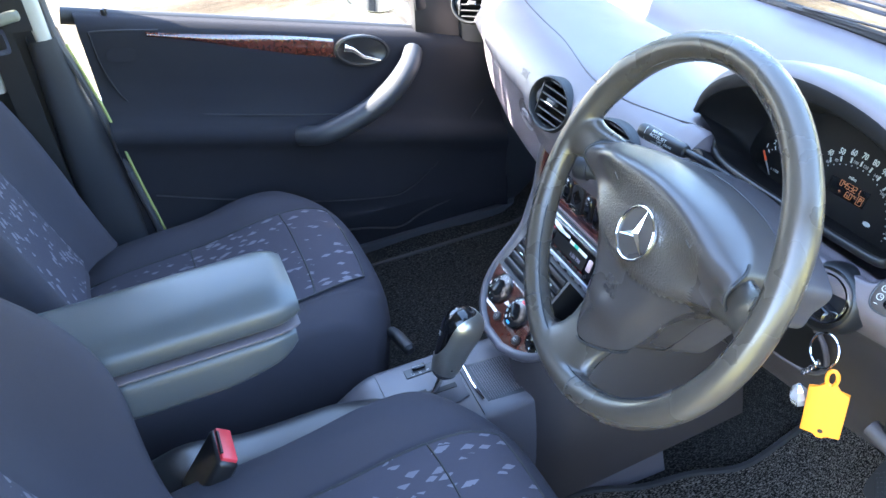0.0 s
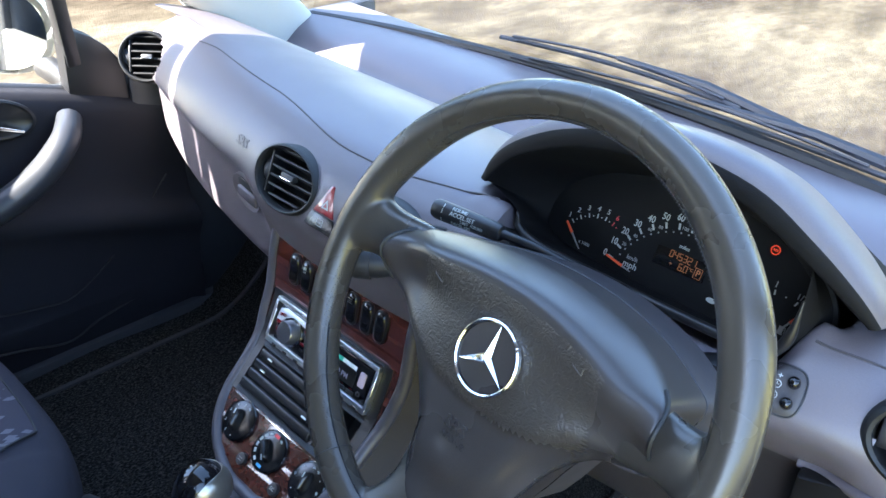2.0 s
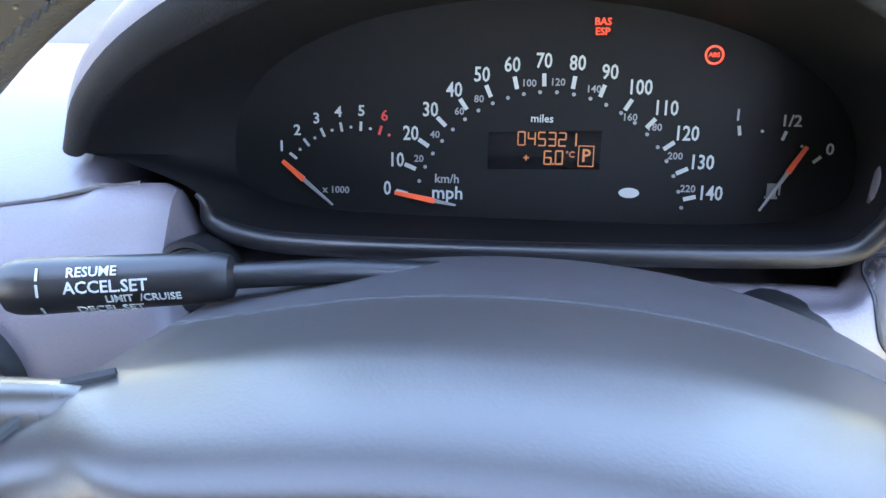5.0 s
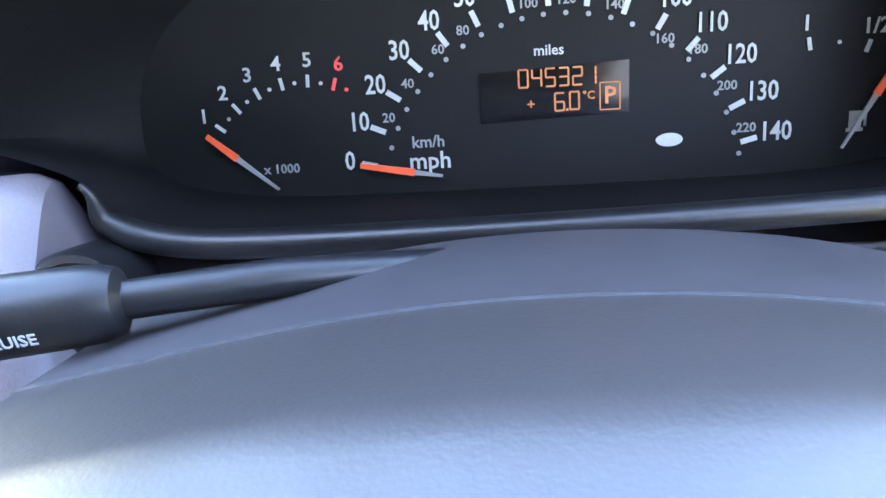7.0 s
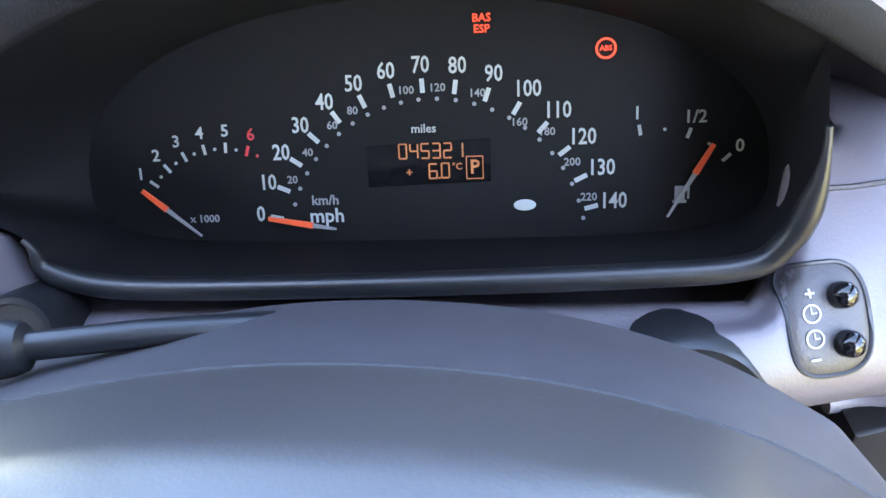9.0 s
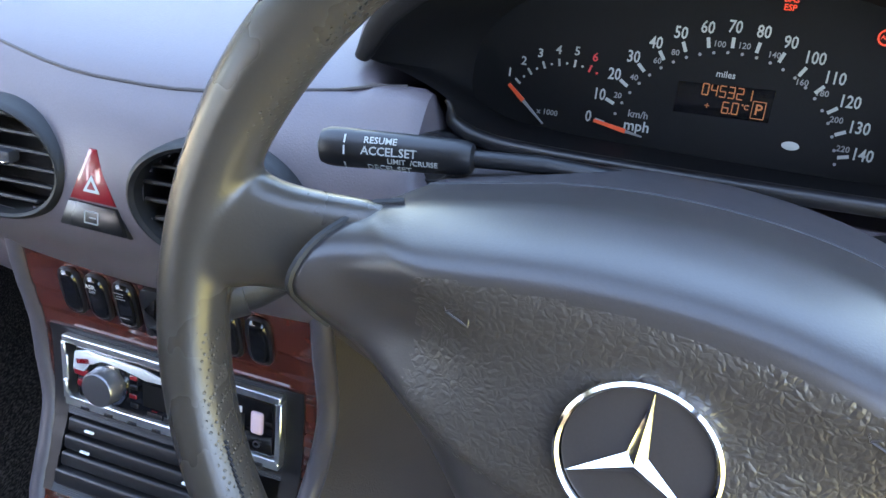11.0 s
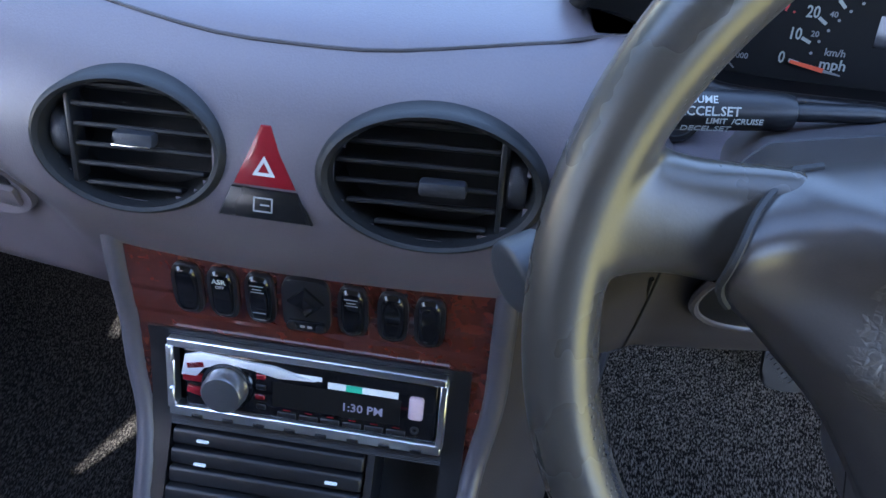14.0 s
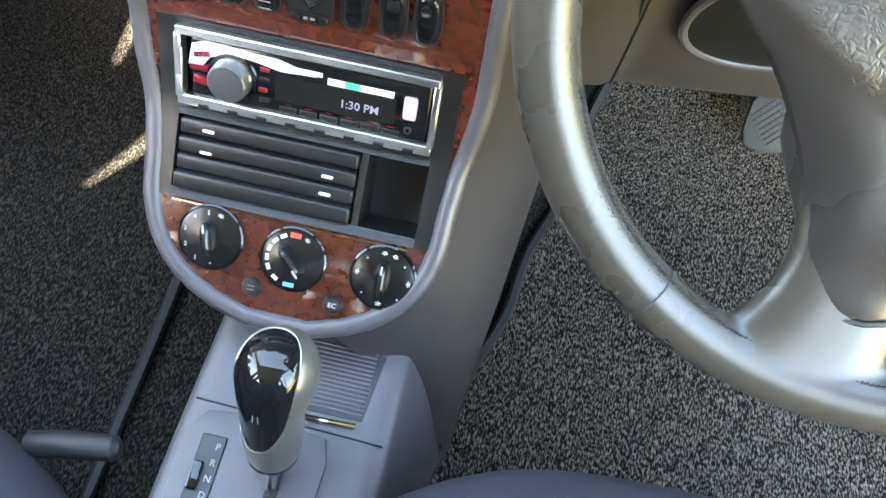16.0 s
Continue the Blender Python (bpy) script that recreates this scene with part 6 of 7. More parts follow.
wiper_stalk = thing("column_stalk", "black rounded lever end beside the column", "stalk")
part("lever", tube(spline([(0.140, -0.0305, 0.9935), (0.170, -0.008, 0.993), (0.23, 0.04, 0.988)], 20), lambda s: 0.0150 * (1 - 0.5 * smooth(0.05, 0.6, s)), 18), DARK, wiper_stalk)
part("lever_cap", tube(spline([(0.1270, -0.0405, 0.9935), (0.1282, -0.0396, 0.9935), (0.133, -0.036, 0.9935), (0.1415, -0.0295, 0.9935)], 24), lambda s: 0.0005 + 0.0165 * max(0.0, 1 - (1 - min(1.0, s / 0.55)) ** 2.6) ** 0.5, 20), DARK, wiper_stalk, "rounded twist cap at the lever's end")

ign = thing("ignition_lock", "black ignition lock with a bright ring and key inserted", "ignition lock")
IG = axes((0.436, 0.0715, 0.958), (1, 0.12, 0), (0, 0.40, 0.9)) @ Matrix.Scale(1.06, 4)
part("housing", lathe([(0.036, -0.02), (0.034, 0.002), (0.030, 0.006), (0.026, 0.004), (0.024, -0.004)], 40, IG), BLACK, ign)
part("bright_ring", lathe([(0.0245, 0.002), (0.0240, 0.0055), (0.0225, 0.006), (0.0222, 0.002)], 40, IG, True), CHROME, ign, "bright metal ring")
part("barrel", lathe([(0.0225, 0.0), (0.0220, 0.004), (0.0001, 0.005)], 40, IG), BLACK, ign)
part("key_head", box(0.036, 0.014, 0.022, IG @ pose(0.004, -0.006, 0.016, 0, 0, -15), 0.005, 3), GLOSS, ign, "black key head")

trip = thing("trip_buttons_panel", "grey rounded panel with two black setting buttons", "button panel")
TRP0 = axes((0.4880, 0.0915, 0.9885), (1, 0.18, 0), (0, 0.36, 0.93))


def trip_at(x, y, lift=0.0):
    """A frame on the dash skin at that place of the panel."""
    p = dash_at(TRP0 @ Vector((x, y, 0.06)), TRP0, lift)
    a, b = dash_at(TRP0 @ Vector((x + 0.004, y, 0.06)), TRP0, lift), dash_at(TRP0 @ Vector((x, y + 0.004, 0.06)), TRP0, lift)
    return axes(p, a - p, b - p)


trip_ring = superloop(0.0150, 0.0190, 3.0, 44)
part("plate", grid(lambda u, v: trip_at(trip_ring[round(u * 44) % 44][0] * max(v, 0.01) * 0.97, trip_ring[round(u * 44) % 44][1] * max(v, 0.01) * 0.97, 0.0014 - 0.0012 * v ** 8).translation, 44, 8, close_u=True), KNEE, trip)
part("plate_edge", tube([trip_at(x, y, 0.0003).translation for x, y in trip_ring], 0.0009, 6, True), DARK, trip, "dark groove round the plate")
for y in (0.0078, -0.0080):
    part("button", lathe([(0.0050, 0.0), (0.0048, 0.0050), (0.0040, 0.0072), (0.0022, 0.0084), (0.0001, 0.0088)], 22, trip_at(0.0048, y)), GLOSS, trip)
part("sign", xf(lettering("+", 0.0068), trip_at(-0.0062, 0.0100, 0.0018)), WHITE, trip, smooth=False)
part("sign", box(0.0034, 0.0007, 0.0003, trip_at(-0.0070, -0.0115, 0.0018)), WHITE, trip, smooth=False)
for y in (0.0038, -0.0045):
    f = trip_at(-0.0065, y, 0.0017)
    part("sign", join(lathe([(0.0028, 0), (0.0028, 0.0003), (0.0034, 0.0003), (0.0034, 0)], 20, f, True), box(0.0004, 0.0024, 0.0003, f @ pose(0, 0.001, 0)), box(0.0020, 0.0004, 0.0003, f @ pose(0.0008, 0, 0))), WHITE, trip, smooth=False)

lights = thing("light_switch_panel", "black panel with rotary headlamp switch and red lamp", "switch panel")
part("panel", prism(LP_OUT, 0.040, LP, 0.002, base=-0.040), SLAT, lights)
brow = [dash_at(LP @ Vector((x, y, 0.10)), LP, 0.0004) for x, y in ((-0.10 + 0.006 * i, 0.0355 + 0.0155 * smooth(-0.10, -0.03, -0.10 + 0.006 * i) + 0.0165 * smooth(-0.05, 0.045, -0.10 + 0.006 * i)) for i in range(26))]
part("panel_brow", tube(brow, 0.0058, 10), PLASTIC, lights, "grey rolled edge over the panel")
part("panel_rim", tube(spline([LP @ Vector((x, y, -0.004)) for x, y in ((0.062, 0.085), (0.066, 0.060), (0.058, 0.020), (0.041, -0.018), (0.009, -0.053), (-0.03, -0.065), (-0.075, -0.066), (-0.11, -0.060))], 40), 0.0105, 12), KNEE, lights, "grey rounded rim under the panel")
RT = LP @ pose(-0.002, -0.006, 0)
part("rotary_base", lathe([(0.0245, 0.0), (0.0235, 0.008), (0.020, 0.011), (0.0001, 0.012)], 40, RT), GLOSS, lights)
grip = part("rotary_grip", box(0.013, 0.044, 0.018, RT @ pose(0.004, -0.003, 0.016, 0, 0, -8), 0.005, 3), GLOSS, lights)
part("grip_mark", box(0.0018, 0.008, 0.0004, RT @ pose(0.005, 0.003, 0.0254, 0, 0, -8)), WHITE, grip, smooth=False)
part("grip_sign", lathe([(0.0022, 0), (0.0022, 0.0004)], 12, RT @ pose(0.003, -0.013, 0.0252)), WHITE, grip, smooth=False)
part("sign", xf(lettering("0", 0.0085, depth=0.0002), LP @ pose(-0.004, 0.0305, 0.0004)), WHITE, lights, smooth=False)
part("sign", join(xf(lettering("P", 0.0075, depth=0.0002), LP @ pose(-0.0235, 0.030, 0.0004)), *[box(0.003, 0.0007, 0.0004, LP @ pose(-0.0185, 0.028 + 0.002 * i, 0.0004, 0, 0, 15 * (i - 1))) for i in range(3)]), WHITE, lights, smooth=False)
for x, y, flip in ((0.0095, 0.0263, 0), (0.0198, 0.0179, 1), (0.0309, 0.0293, 1), (-0.0292, -0.0165, 1), (-0.0300, -0.0228, 1)):
    lamp = lathe([(0.0016, 0), (0.0016, 0.0004), (0.0022, 0.0004), (0.0022, 0)], 14, LP @ pose(x, y, 0.0004), True)
    part("sign", join(lamp, *[box(0.0030, 0.0005, 0.0004, LP @ pose(x + (-0.0038 if i % 2 and not flip else 0.0038), y + 0.0014 * (i - 1), 0.0004)) for i in range(3)]), WHITE, lights, smooth=False)
for i in range(4):
    part("sign", xf(lettering(str(i), 0.0048, depth=0.0002), LP @ pose(-0.0402, 0.0114 - 0.0065 * i, 0.0004)), WHITE, lights, smooth=False)
part("red_lamp", lathe([(0.0038, 0.0), (0.0038, 0.009), (0.0022, 0.012), (0.0001, 0.0125)], 16, LP @ pose(0.0372, 0.0548, 0)), REDLENS, lights, "small red lamp")

latch = thing("glovebox_latch", "grey oval glovebox latch", "latch")
GL = axes((-0.216, nose(-0.216) + 0.0165, 0.892), (1, -0.12, 0), (0, -0.09, 1.0))
part("latch_cup", lathe([(0.026, 0.0), (0.025, 0.004), (0.021, 0.002), (0.001, -0.004)], 32, GL @ Matrix.Diagonal((1.45, 1.0, 1.2, 1))), PLASTIC, latch)
part("latch_lever", box(0.050, 0.018, 0.008, GL @ pose(0, -0.006, 0.002), 0.004), PLASTIC, latch)
part("latch_hole", box(0.044, 0.012, 0.002, GL @ pose(0, 0.010, 0.001), 0.0008), RUBBER, latch)
part("glovebox_gap", tube([(-0.141, nose(-0.141) + 0.001, 0.890), (-0.140, nose(-0.14) + 0.0180, 0.84), (-0.139, nose(-0.139) + 0.032, 0.80)], 0.0012, 6), RUBBER, dash)
part("knee_gap", tube([p + Vector((0, -0.0004, 0)) for p in cols[158] if 0.655 < p.z < 0.90 and p.y < 0.2], 0.0013, 6), RUBBER, dash)
part("airbag_text", xf(lettering("SRS", 0.018, depth=0.0003), axes((-0.192, 0.0475, 0.977), (1, -0.1, 0), (0, 0.5, 0.87))), PLASTIC_TOP, dash, "faint embossed letters", smooth=False)
part("airbag_text", xf(lettering("SRS", 0.0150, depth=0.0006), WP @ pose(-0.0028, -0.0579, 0.0123)), PAD_SMOOTH, pad, "faint embossed letters", smooth=False)
part("airbag_text", xf(lettering("AIRBAG", 0.0072, depth=0.0006), WP @ pose(-0.0005, -0.0675, 0.0123)), PAD_SMOOTH, pad, "faint embossed letters", smooth=False)

for x, y in ((-0.0714, 0.0321), (0.0675, 0.0373)):
    h = cover_height(Vector((x, y, 0)), 0.6)
    part("horn_sign", tube([WP @ Vector((x + a, y + b, h + 0.0001)) for a, b in ((-0.006, 0.004), (-0.004, 0.0), (0.002, 0.003), (0.005, 0.004), (0.005, -0.003), (0.002, -0.002), (-0.004, 0.0))], 0.0005, 5), PAD_SMOOTH, pad, "small embossed horn outline")

# ---- pedals, mats ----
pedal = thing("brake_pedal", "brake pedal with a ribbed rubber pad", "pedal")
PD = axes((0.426, 0.282, 0.540), (1, 0, 0), (0, 0.6, 0.8))
part("pedal_pad", prism(superloop(0.027, 0.036, 4, 28), 0.010, PD, 0.003), RUBBER, pedal)
for i in range(-3, 4):
    part("pedal_rib", box(0.0016, 0.034, 0.002, PD @ pose(i * 0.0045, i * 0.0045, 0.0105, 0, 0, 42)), RUBBER, pedal, smooth=False)
    part("pedal_rib", box(0.0016, 0.034, 0.002, PD @ pose(i * 0.0045, -i * 0.0045, 0.0105, 0, 0, -42)), RUBBER, pedal, smooth=False)
part("pedal_arm", tube([(0.426, 0.290, 0.54), (0.426, 0.38, 0.66), (0.426, 0.42, 0.85)], 0.008, 8), BLACK, pedal)


def mat_sheet(inner, x1, y0, y1, name, label, cloth):
    """inner(y): the edge towards the tunnel."""
    ob = thing(name, label, "floor mat", "floor mats")

    def place(u, v, up):
        y = y0 + (y1 - y0) * v
        x = inner(y) + (x1 - inner(y)) * u
        return Vector((x, y, floor_z(x, y) + up))
    part("mat_carpet", thick(grid(lambda u, v: place(u, v, 0.010), 40, 60), 0.006), cloth, ob)
    ring = [(0, i / 30) for i in range(30)] + [(i / 20, 1) for i in range(20)] + [(1, 1 - i / 30) for i in range(30)] + [(1 - i / 20, 0) for i in range(20)]
    part("mat_edge", tube([place(u, v, 0.009) for u, v in ring], 0.0065, 6, True), RUBBER, ob, "black bound edge")


mat_sheet(lambda y: 0.176 + 0.23 * y + 0.004 * math.sin(y * 38), 0.630, -0.26, 0.42, "driver_mat", "speckled grey driver's floor mat with black edge", CARPET)
mat_sheet(lambda y: -0.600, -0.175, -0.26, 0.36, "passenger_mat", "speckled passenger floor mat with black edge, darkened as in shade", CARPET_DARK)

# ---- seat belt parts ----
buckle = thing("belt_buckle", "black seat belt buckle with a red button", "belt buckle")
BK = Matrix.Translation((0.104, -0.552, 0.700)) @ Matrix.Rotation(radians(-38), 4, "X") @ Matrix.Scale(1.35, 4)
part("buckle_body", box(0.050, 0.022, 0.075, BK @ pose(0, 0, -0.025), 0.006, 3), BLACK, buckle)
part("release_button", box(0.043, 0.0165, 0.010, BK @ pose(0, 0, 0.0105), 0.002), mat("red_button", (0.55, 0.04, 0.05), 0.4, bump=0.05), buckle, "red release button")
part("buckle_slot", box(0.030, 0.0022, 0.003, BK @ pose(0, -0.0075, 0.0150)), RUBBER, buckle)
part("buckle_strap", tube([BK @ Vector((0, 0, -0.06)), Vector((0.085, -0.63, 0.56))], 0.012, 8), RUBBER, buckle)

belt = thing("seat_belt", "black seat belt with a steel tongue at the door post", "seat belt")
part("webbing", thick(grid(lambda u, v: Vector((-0.672 + 0.012 * u, -0.722 + 0.058 * u, 1.06 + 0.46 * v)), 4, 20), 0.0015), RUBBER, belt)
part("lower_webbing", thick(grid(lambda u, v: Vector((-0.690 + 0.012 * u, -0.745 + 0.046 * u, 0.62 + 0.44 * v)), 4, 20), 0.0015), RUBBER, belt)
TONGUE = superloop(0.0135, 0.023, 5, 28)
part("tongue", grid(lambda u, v: pose(-0.660, -0.7215, 1.052, 0, 90, 0) @ pose(0, 0, 0, 0, 0, 90) @ Vector((*[c * (1.0, 1.0, 0.62, 0.62)[round(v * 4) % 4] for c in TONGUE[round(u * 28) % 28]], (0.002, -0.002, -0.002, 0.002)[round(v * 4) % 4])), 28, 4, True, True), CHROME, belt, "steel belt tongue with a slot")
part("tongue_grip", box(0.018, 0.074, 0.020, pose(-0.661, -0.7125, 1.087, 6, 0, 0), 0.007, 3), mat("olive_grey_plastic", (0.17, 0.175, 0.145), 0.5, grain=600), belt, "olive-grey belt tongue grip")

pin = thing("lock_pin", "small black door lock pin on the window ledge", "lock pin", "lock pins")
part("pin", lathe([(0.004, -0.01), (0.004, 0.012), (0.006, 0.016), (0.005, 0.024), (0.0001, 0.026)], 14, pose(-0.708, -0.545, 1.035)), BLACK, pin)
copy_thing(pin, pose(-0.012, -0.262, 0.078))
part("airbag_plate", prism(superloop(0.026, 0.013, 3.5, 28), 0.002, axes((-0.6835, -0.538, 0.977), (0, 1, -0.2), (0, 0.2, 1))), DOORCLOTH, door, "embossed oval plate")

# ---- driver's door opening ----
part("kick_panel", box(0.03, 0.52, 0.46, pose(0.672, 0.385, 0.64, 0, 0, 0), 0.012), DARK, label="dark kick panel trim beside the pedals", kind="structure", category="trim")
part("jamb_trim", tube(spline([(0.704, -0.60, 0.445), (0.704, -0.06, 0.45), (0.704, 0.035, 0.56), (0.704, 0.058, 0.688), (0.704, 0.078, 0.765), (0.704, 0.086, 0.842), (0.704, 0.095, 0.929), (0.69, 0.19, 1.03), (0.65, 0.05, 1.40)], 40), 0.010, 8), RUBBER, label="black door aperture seal", kind="structure", category="seal")
part("jamb_strip", tube(spline([(0.676, -0.05, 0.45), (0.676, 0.045, 0.56), (0.676, 0.070, 0.688), (0.676, 0.091, 0.765), (0.676, 0.100, 0.842), (0.676, 0.107, 0.929), (0.67, 0.21, 1.03)], 40), 0.021, 12), GASKET, label="satin grey rubber door aperture seal", kind="structure", category="trim")
part("front_post", box(0.07, 0.30, 0.56, pose(0.735, 0.24, 0.66), 0.02), PAINT, label="silver painted front door post", kind="structure", category="post")
hinge = thing("door_check", "black door check strap with a steel bolt", "hinge")
part("bracket", box(0.045, 0.05, 0.022, pose(0.765, 0.092, 0.705), 0.004), BLACK, hinge)
part("bolt", lathe([(0.008, 0), (0.008, 0.005), (0.005, 0.007), (0.0001, 0.007)], 6, axes((0.745, 0.083, 0.716), (1, 0, 0), (0, 0, 1)) @ pose(0, 0, 0.0)), STEEL, hinge, smooth=False)
part("strap", box(0.10, 0.012, 0.012, pose(0.83, 0.06, 0.70), 0.003), BLACK, hinge)
# the greenish reflection on this seal is painted by its material
side_seal("door_seal_driver", [(0.664, -0.70, 1.64), (0.664, -0.645, 1.48), (0.664, -0.630, 1.38), (0.664, -0.648, 1.17), (0.664, -0.662, 0.95), (0.664, -0.63, 0.55)], 0.009, SEAL, "rubber door seal with yellow-green reflected light in its colour")

# ---- wipers ----


def wiper(a, b, pivot, label):
    w = thing("wiper", label, "wiper", "windscreen wipers")
    a, b, pivot = Vector(a), Vector(b), Vector(pivot)
    part("blade", tube([a.lerp(b, i / 10) + Vector((0, 0.02 * math.sin(math.pi * i / 10), 0.002 * math.sin(math.pi * i / 10))) for i in range(11)], 0.0042, 6), RUBBER, w)
    part("blade_spine", tube([a.lerp(b, 0.06 + 0.88 * i / 10) + Vector((0, 0.02 * math.sin(math.pi * i / 10), 0.007 + 0.007 * math.sin(math.pi * i / 10))) for i in range(11)], 0.0026, 6), BLACK, w)
    part("arm", tube([a.lerp(b, 0.5) + Vector((0, 0.02, 0.014)), a.lerp(b, 0.5).lerp(pivot, 0.5) + Vector((0, 0.01, 0.018)), pivot], lambda s: 0.0045 + 0.006 * s, 8), BLACK, w)


wiper((-0.20, 0.560, 0.974), (0.40, 0.585, 0.972), (0.46, 0.64, 0.958), "black windscreen wiper at rest on the screen")
wiper((-0.26, 0.600, 0.984), (0.16, 0.640, 0.976), (0.24, 0.68, 0.955), "black windscreen wiper lying low on the screen")

# ---- rear seat ----
rear = thing("rear_bench", "dark cloth rear bench seat", "car seat")
part("bench_cushion", box(1.24, 0.48, 0.20, pose(0, -1.28, 0.60), 0.06, 3), FABRIC, rear)
part("bench_back", box(1.24, 0.16, 0.60, pose(0, -1.58, 0.90, 14), 0.06, 3), FABRIC, rear)
side_seal("post_gasket_driver", [(0.652, -0.690, 1.64), (0.652, -0.632, 1.48), (0.652, -0.617, 1.38), (0.652, -0.634, 1.17), (0.652, -0.648, 0.95), (0.652, -0.615, 0.55)], 0.007, RUBBER, "black rubber gasket on the door post")
side_seal("post_edge_driver", [(0.690, -0.72, 1.64), (0.690, -0.665, 1.48), (0.690, -0.652, 1.38), (0.690, -0.670, 1.17), (0.690, -0.685, 0.95), (0.690, -0.65, 0.55)], 0.020, PAINT, "silver painted door post edge")

# opening for the column and joint of the knee panel
HO = axes((0.331, 0.1145, 0.834), (1, 0.13, 0), (0, -0.343, 1))
part("column_opening", prism(superloop(0.076, 0.069, 2.3, 48), 0.003, HO, 0.001), SLAT, dash, "dark opening round the steering column")
part("opening_rim", tube([HO @ Vector((x, y, 0.002)) for x, y in superloop(0.078, 0.071, 2.3, 48)], 0.0036, 8, True), EDGE, dash, "grey rounded rim of the column opening")
part("knee_joint", tube(spline([(0.219, nose(0.219) + 0.051, 0.850), (0.221, nose(0.221) + 0.0605, 0.825), (0.226, nose(0.226) + 0.075, 0.785), (0.233, nose(0.233) + 0.099, 0.712)], 20), 0.0018, 6), RUBBER, dash, "dark joint beside the knee panel")

# driver's door, standing open
driver_door = thing("driver_door", "silver driver's door standing open with dark lining", "car door")
DD = Matrix.Translation((0.80, 0.11, 0)) @ Matrix.Rotation(radians(56), 4, "Z")


def door_lining(u, v):
    z = 0.34 + 0.66 * v
    bulge = 0.030 * math.exp(-((z - 0.72) / 0.07) ** 2) + 0.015 * math.exp(-((z - 0.45) / 0.09) ** 2)
    return DD @ Vector((-0.035 - bulge * math.sin(math.pi * u) ** 0.5, -0.02 - 0.92 * u, z))


part("lining", grid(door_lining, 24, 30), DOORCLOTH, driver_door, "dark blue-grey door lining")
part("outer_skin", box(0.05, 0.96, 0.70, DD @ pose(0.0, -0.48, 0.66), 0.015), PAINT, driver_door, "silver painted outer skin")
part("window_frame", tube([DD @ Vector(p) for p in ((0, -0.03, 1.0), (-0.03, -0.30, 1.32), (-0.05, -0.55, 1.47), (-0.05, -0.80, 1.50), (-0.04, -0.93, 1.44), (0, -0.94, 1.0))], 0.018, 10), RUBBER, driver_door, "black window frame")
part("pull_handle", tube([DD @ Vector(p) for p in ((-0.06, -0.30, 0.74), (-0.10, -0.36, 0.77), (-0.10, -0.52, 0.80), (-0.06, -0.58, 0.82))], 0.014, 10), DARK, driver_door)

# ---- outside: a parked car and the trees round the car park ----
car = thing("parked_car", "dark blue parked car across the car park", "car")
CARM = Matrix.Translation((-5.50, 2.46, -0.06)) @ Matrix.Rotation(math.atan2(0.82, 0.57), 4, "Z")
DARKPAINT = mat("dark_blue_paint", (0.012, 0.016, 0.03), 0.25, grain=1500, bump=0, coat=0.8)
SIDE = [(-2.0, 0.22), (-2.04, 0.55), (-1.95, 0.86), (-1.15, 0.95), (-0.55, 1.42), (0.9, 1.44), (1.55, 1.0), (1.98, 0.92), (2.05, 0.55), (2.0, 0.22)]
part("body", xf(prism(SIDE, 1.64, None, 0.06, 3, base=-0.82), CARM @ pose(0, 0, 0, 90)), DARKPAINT, car)
part("side_window", prism([(-0.85, 0.97), (-0.48, 1.36), (0.86, 1.37), (1.30, 1.0)], 0.012, CARM @ pose(0, -0.816, 0, 90), 0.004), GLOSS, car, "dark side window")
for x in (-1.28, 1.30):
    for y in (-0.74, 0.74):
        wheel_rim = part("tyre", lathe([(0.19, -0.10), (0.29, -0.10), (0.315, -0.07), (0.315, 0.07), (0.29, 0.10), (0.19, 0.10)], 32, CARM @ pose(x, y, 0.305, 90), True), RUBBER, car, "black tyre")
        part("wheel_disc", lathe([(0.0001, 0.05), (0.06, 0.06), (0.17, 0.03), (0.20, 0.05)], 24, CARM @ pose(x, y + 0.06 * (1 if y > 0 else -1), 0.305, 90 if y < 0 else -90)), DARK, wheel_rim, "dull dark wheel disc")
part("side_strip", box(3.3, 0.02, 0.06, CARM @ pose(0.05, -0.83, 0.52), 0.006), CHROME, car, "bright rubbing strip")

LEAF = mat("leaf_green", (0.045, 0.065, 0.018), 0.6, grain=30, bump=0.2, vary=0.3, big=2.0)
BARK = mat("bark", (0.10, 0.08, 0.06), 0.9, grain=40, bump=0.8, dist=0.02)
rng = random.Random(7)


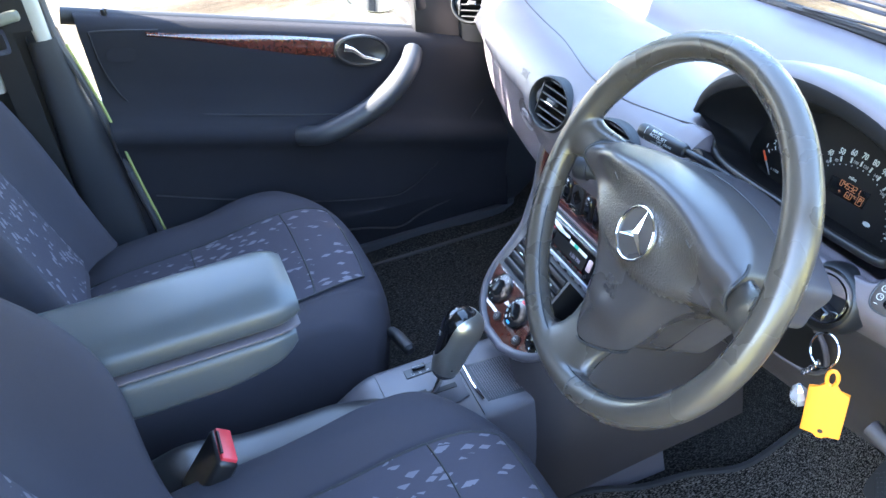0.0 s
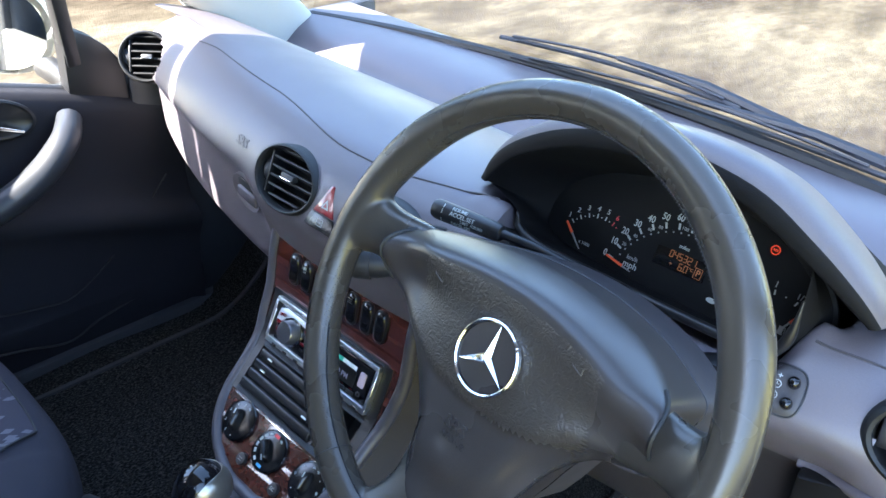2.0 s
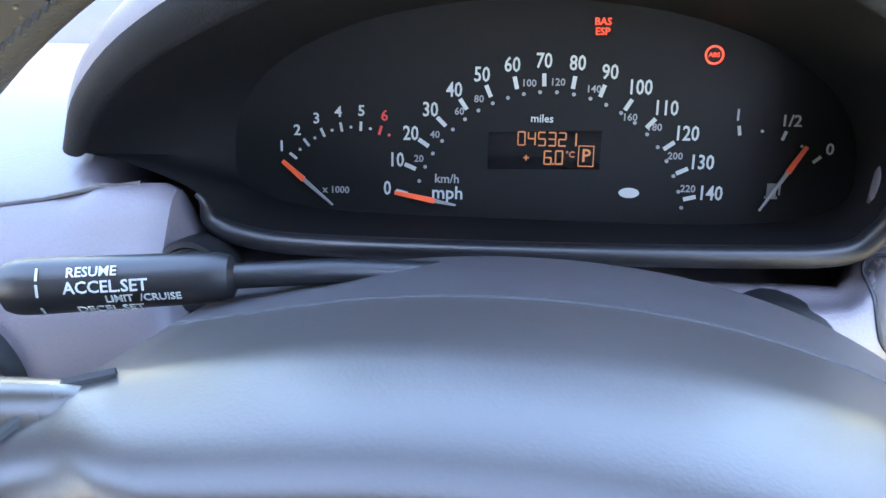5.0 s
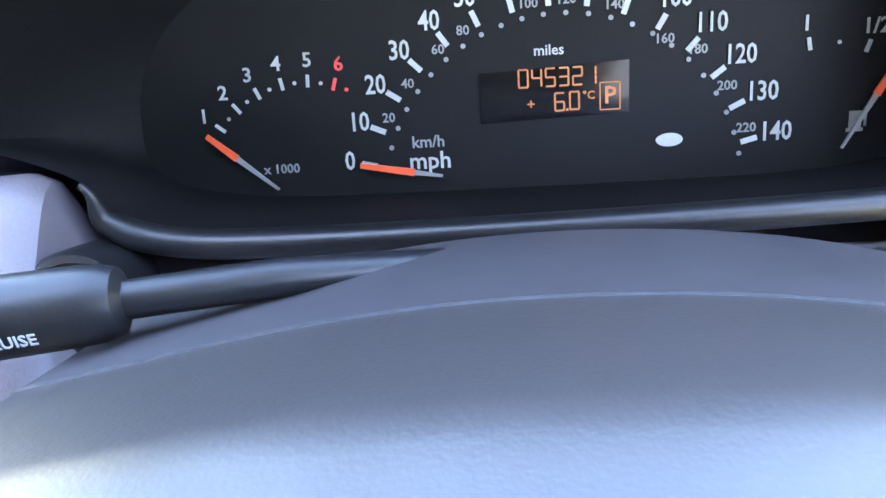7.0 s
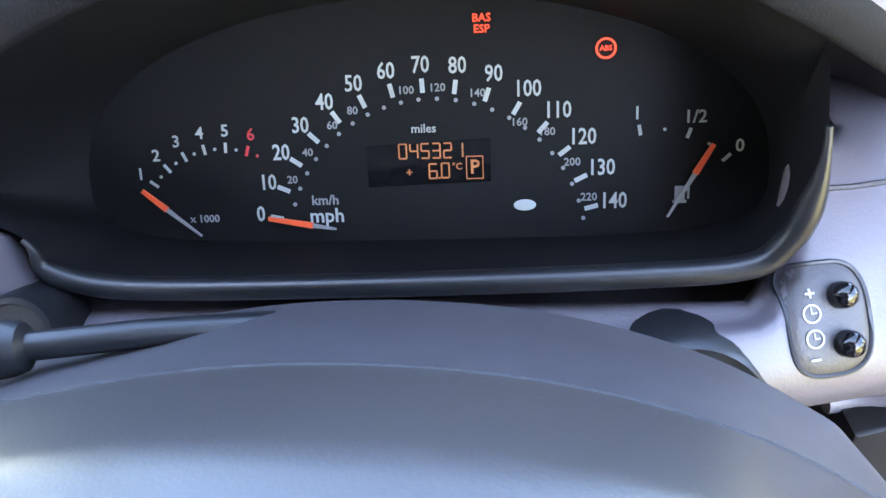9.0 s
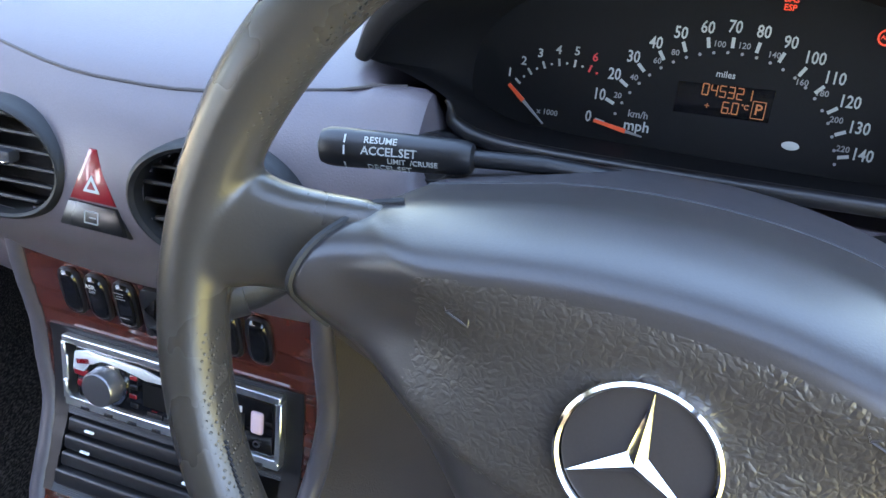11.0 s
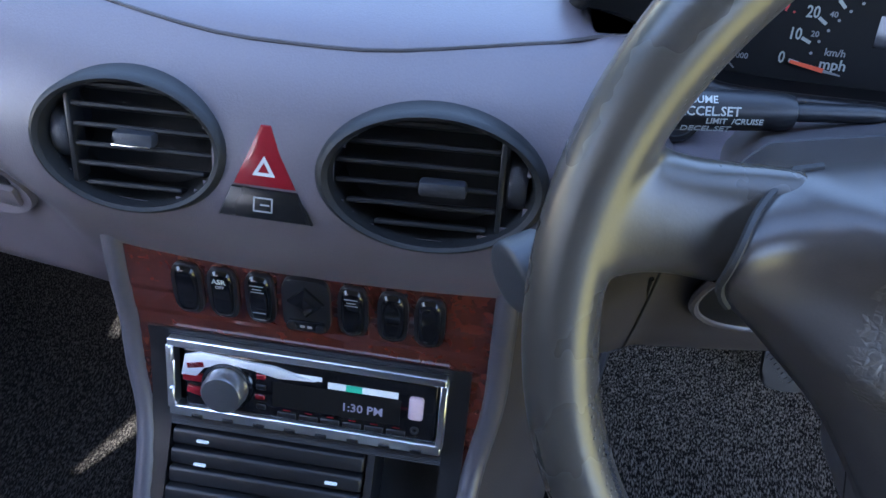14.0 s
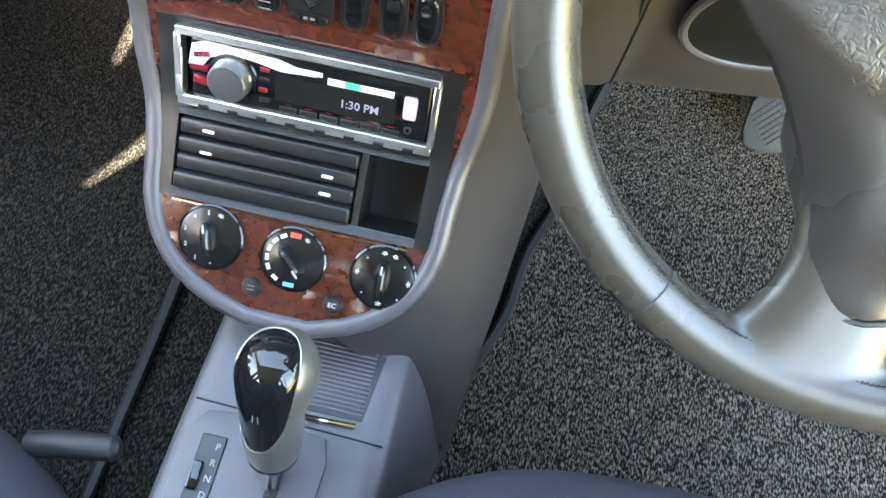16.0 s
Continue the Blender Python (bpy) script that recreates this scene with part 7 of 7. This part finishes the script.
def tree_meshes():
    """One crown of many small leaf clumps round a tapered trunk with limbs."""
    trunk = tube(spline([(0, 0, -0.3), (0.05, 0, 1.5), (-0.06, 0.08, 3.6), (0.05, 0.02, 6.0), (0.0, 0.0, 8.2)], 14), lambda s: 0.24 * (1 - 0.85 * s) + 0.02, 8)
    limbs = []
    for k in range(9):
        a, h = k * 2.4, 2.6 + 0.55 * k
        r = 2.6 - 0.17 * k
        limbs.append(tube([(0, 0, h), (0.5 * r * math.cos(a), 0.5 * r * math.sin(a), h + 0.6), (r * math.cos(a), r * math.sin(a), h + 1.1)], lambda s: 0.09 * (1 - 0.8 * s), 5))
    verts, faces = [], []
    for k in range(3600):
        a, h = rng.uniform(0, 2 * math.pi), rng.uniform(2.0, 10.0)
        top = math.sqrt(max(0.02, 1 - ((h - 5.4) / 4.7) ** 2)) * 3.1 * (0.78 + 0.22 * math.sin(3 * a + h))
        r = top * rng.uniform(0.25, 1.0) ** 0.6
        c = Vector((r * math.cos(a), r * math.sin(a), h))
        d = Vector((rng.gauss(0, 1), rng.gauss(0, 1), rng.gauss(0, 1))).normalized()
        e = d.orthogonal().normalized() * rng.uniform(0.10, 0.22)
        g = d.cross(e) * rng.uniform(0.5, 0.9)
        n0 = len(verts)
        verts += [c + e, c + g, c - e, c - g]
        faces.append((n0, n0 + 1, n0 + 2, n0 + 3))
    crown = bpy.data.meshes.new("crown")
    crown.from_pydata(verts, [], faces)
    crown.materials.append(LEAF)
    return join(trunk, *limbs), crown


first = thing("tree", "leafy broad tree at the edge of the car park", "tree", "trees round the car park")
wood_bm, crown_mesh = tree_meshes()
part("trunk", wood_bm, BARK, first)
crown_ob = new("crown", crown_mesh)
crown_ob.parent = first
TREES = [(-17, 14, 1.0), (-20, 7, 1.1), (-18, 0.5, 0.95), (-21, -6, 1.1), (-13, 19, 1.05), (-7, 22, 1.1), (0, 24, 1.0), (7, 22, 1.1), (13, 18, 0.95), (-22, 12, 1.2), (-24, 2, 1.2), (-25, -13, 1.0), (19, 12, 1.0), (-4, 27, 1.2), (4, 28, 1.2)]
for k, (x, y, size) in enumerate(TREES):
    m = pose(x, y, -0.06, 0, 0, 47 * k) @ Matrix.Scale(size, 4)
    if k:
        twin = copy_thing(first, m)
        twin.scale = (size, size, size)
    else:
        first.matrix_basis = m
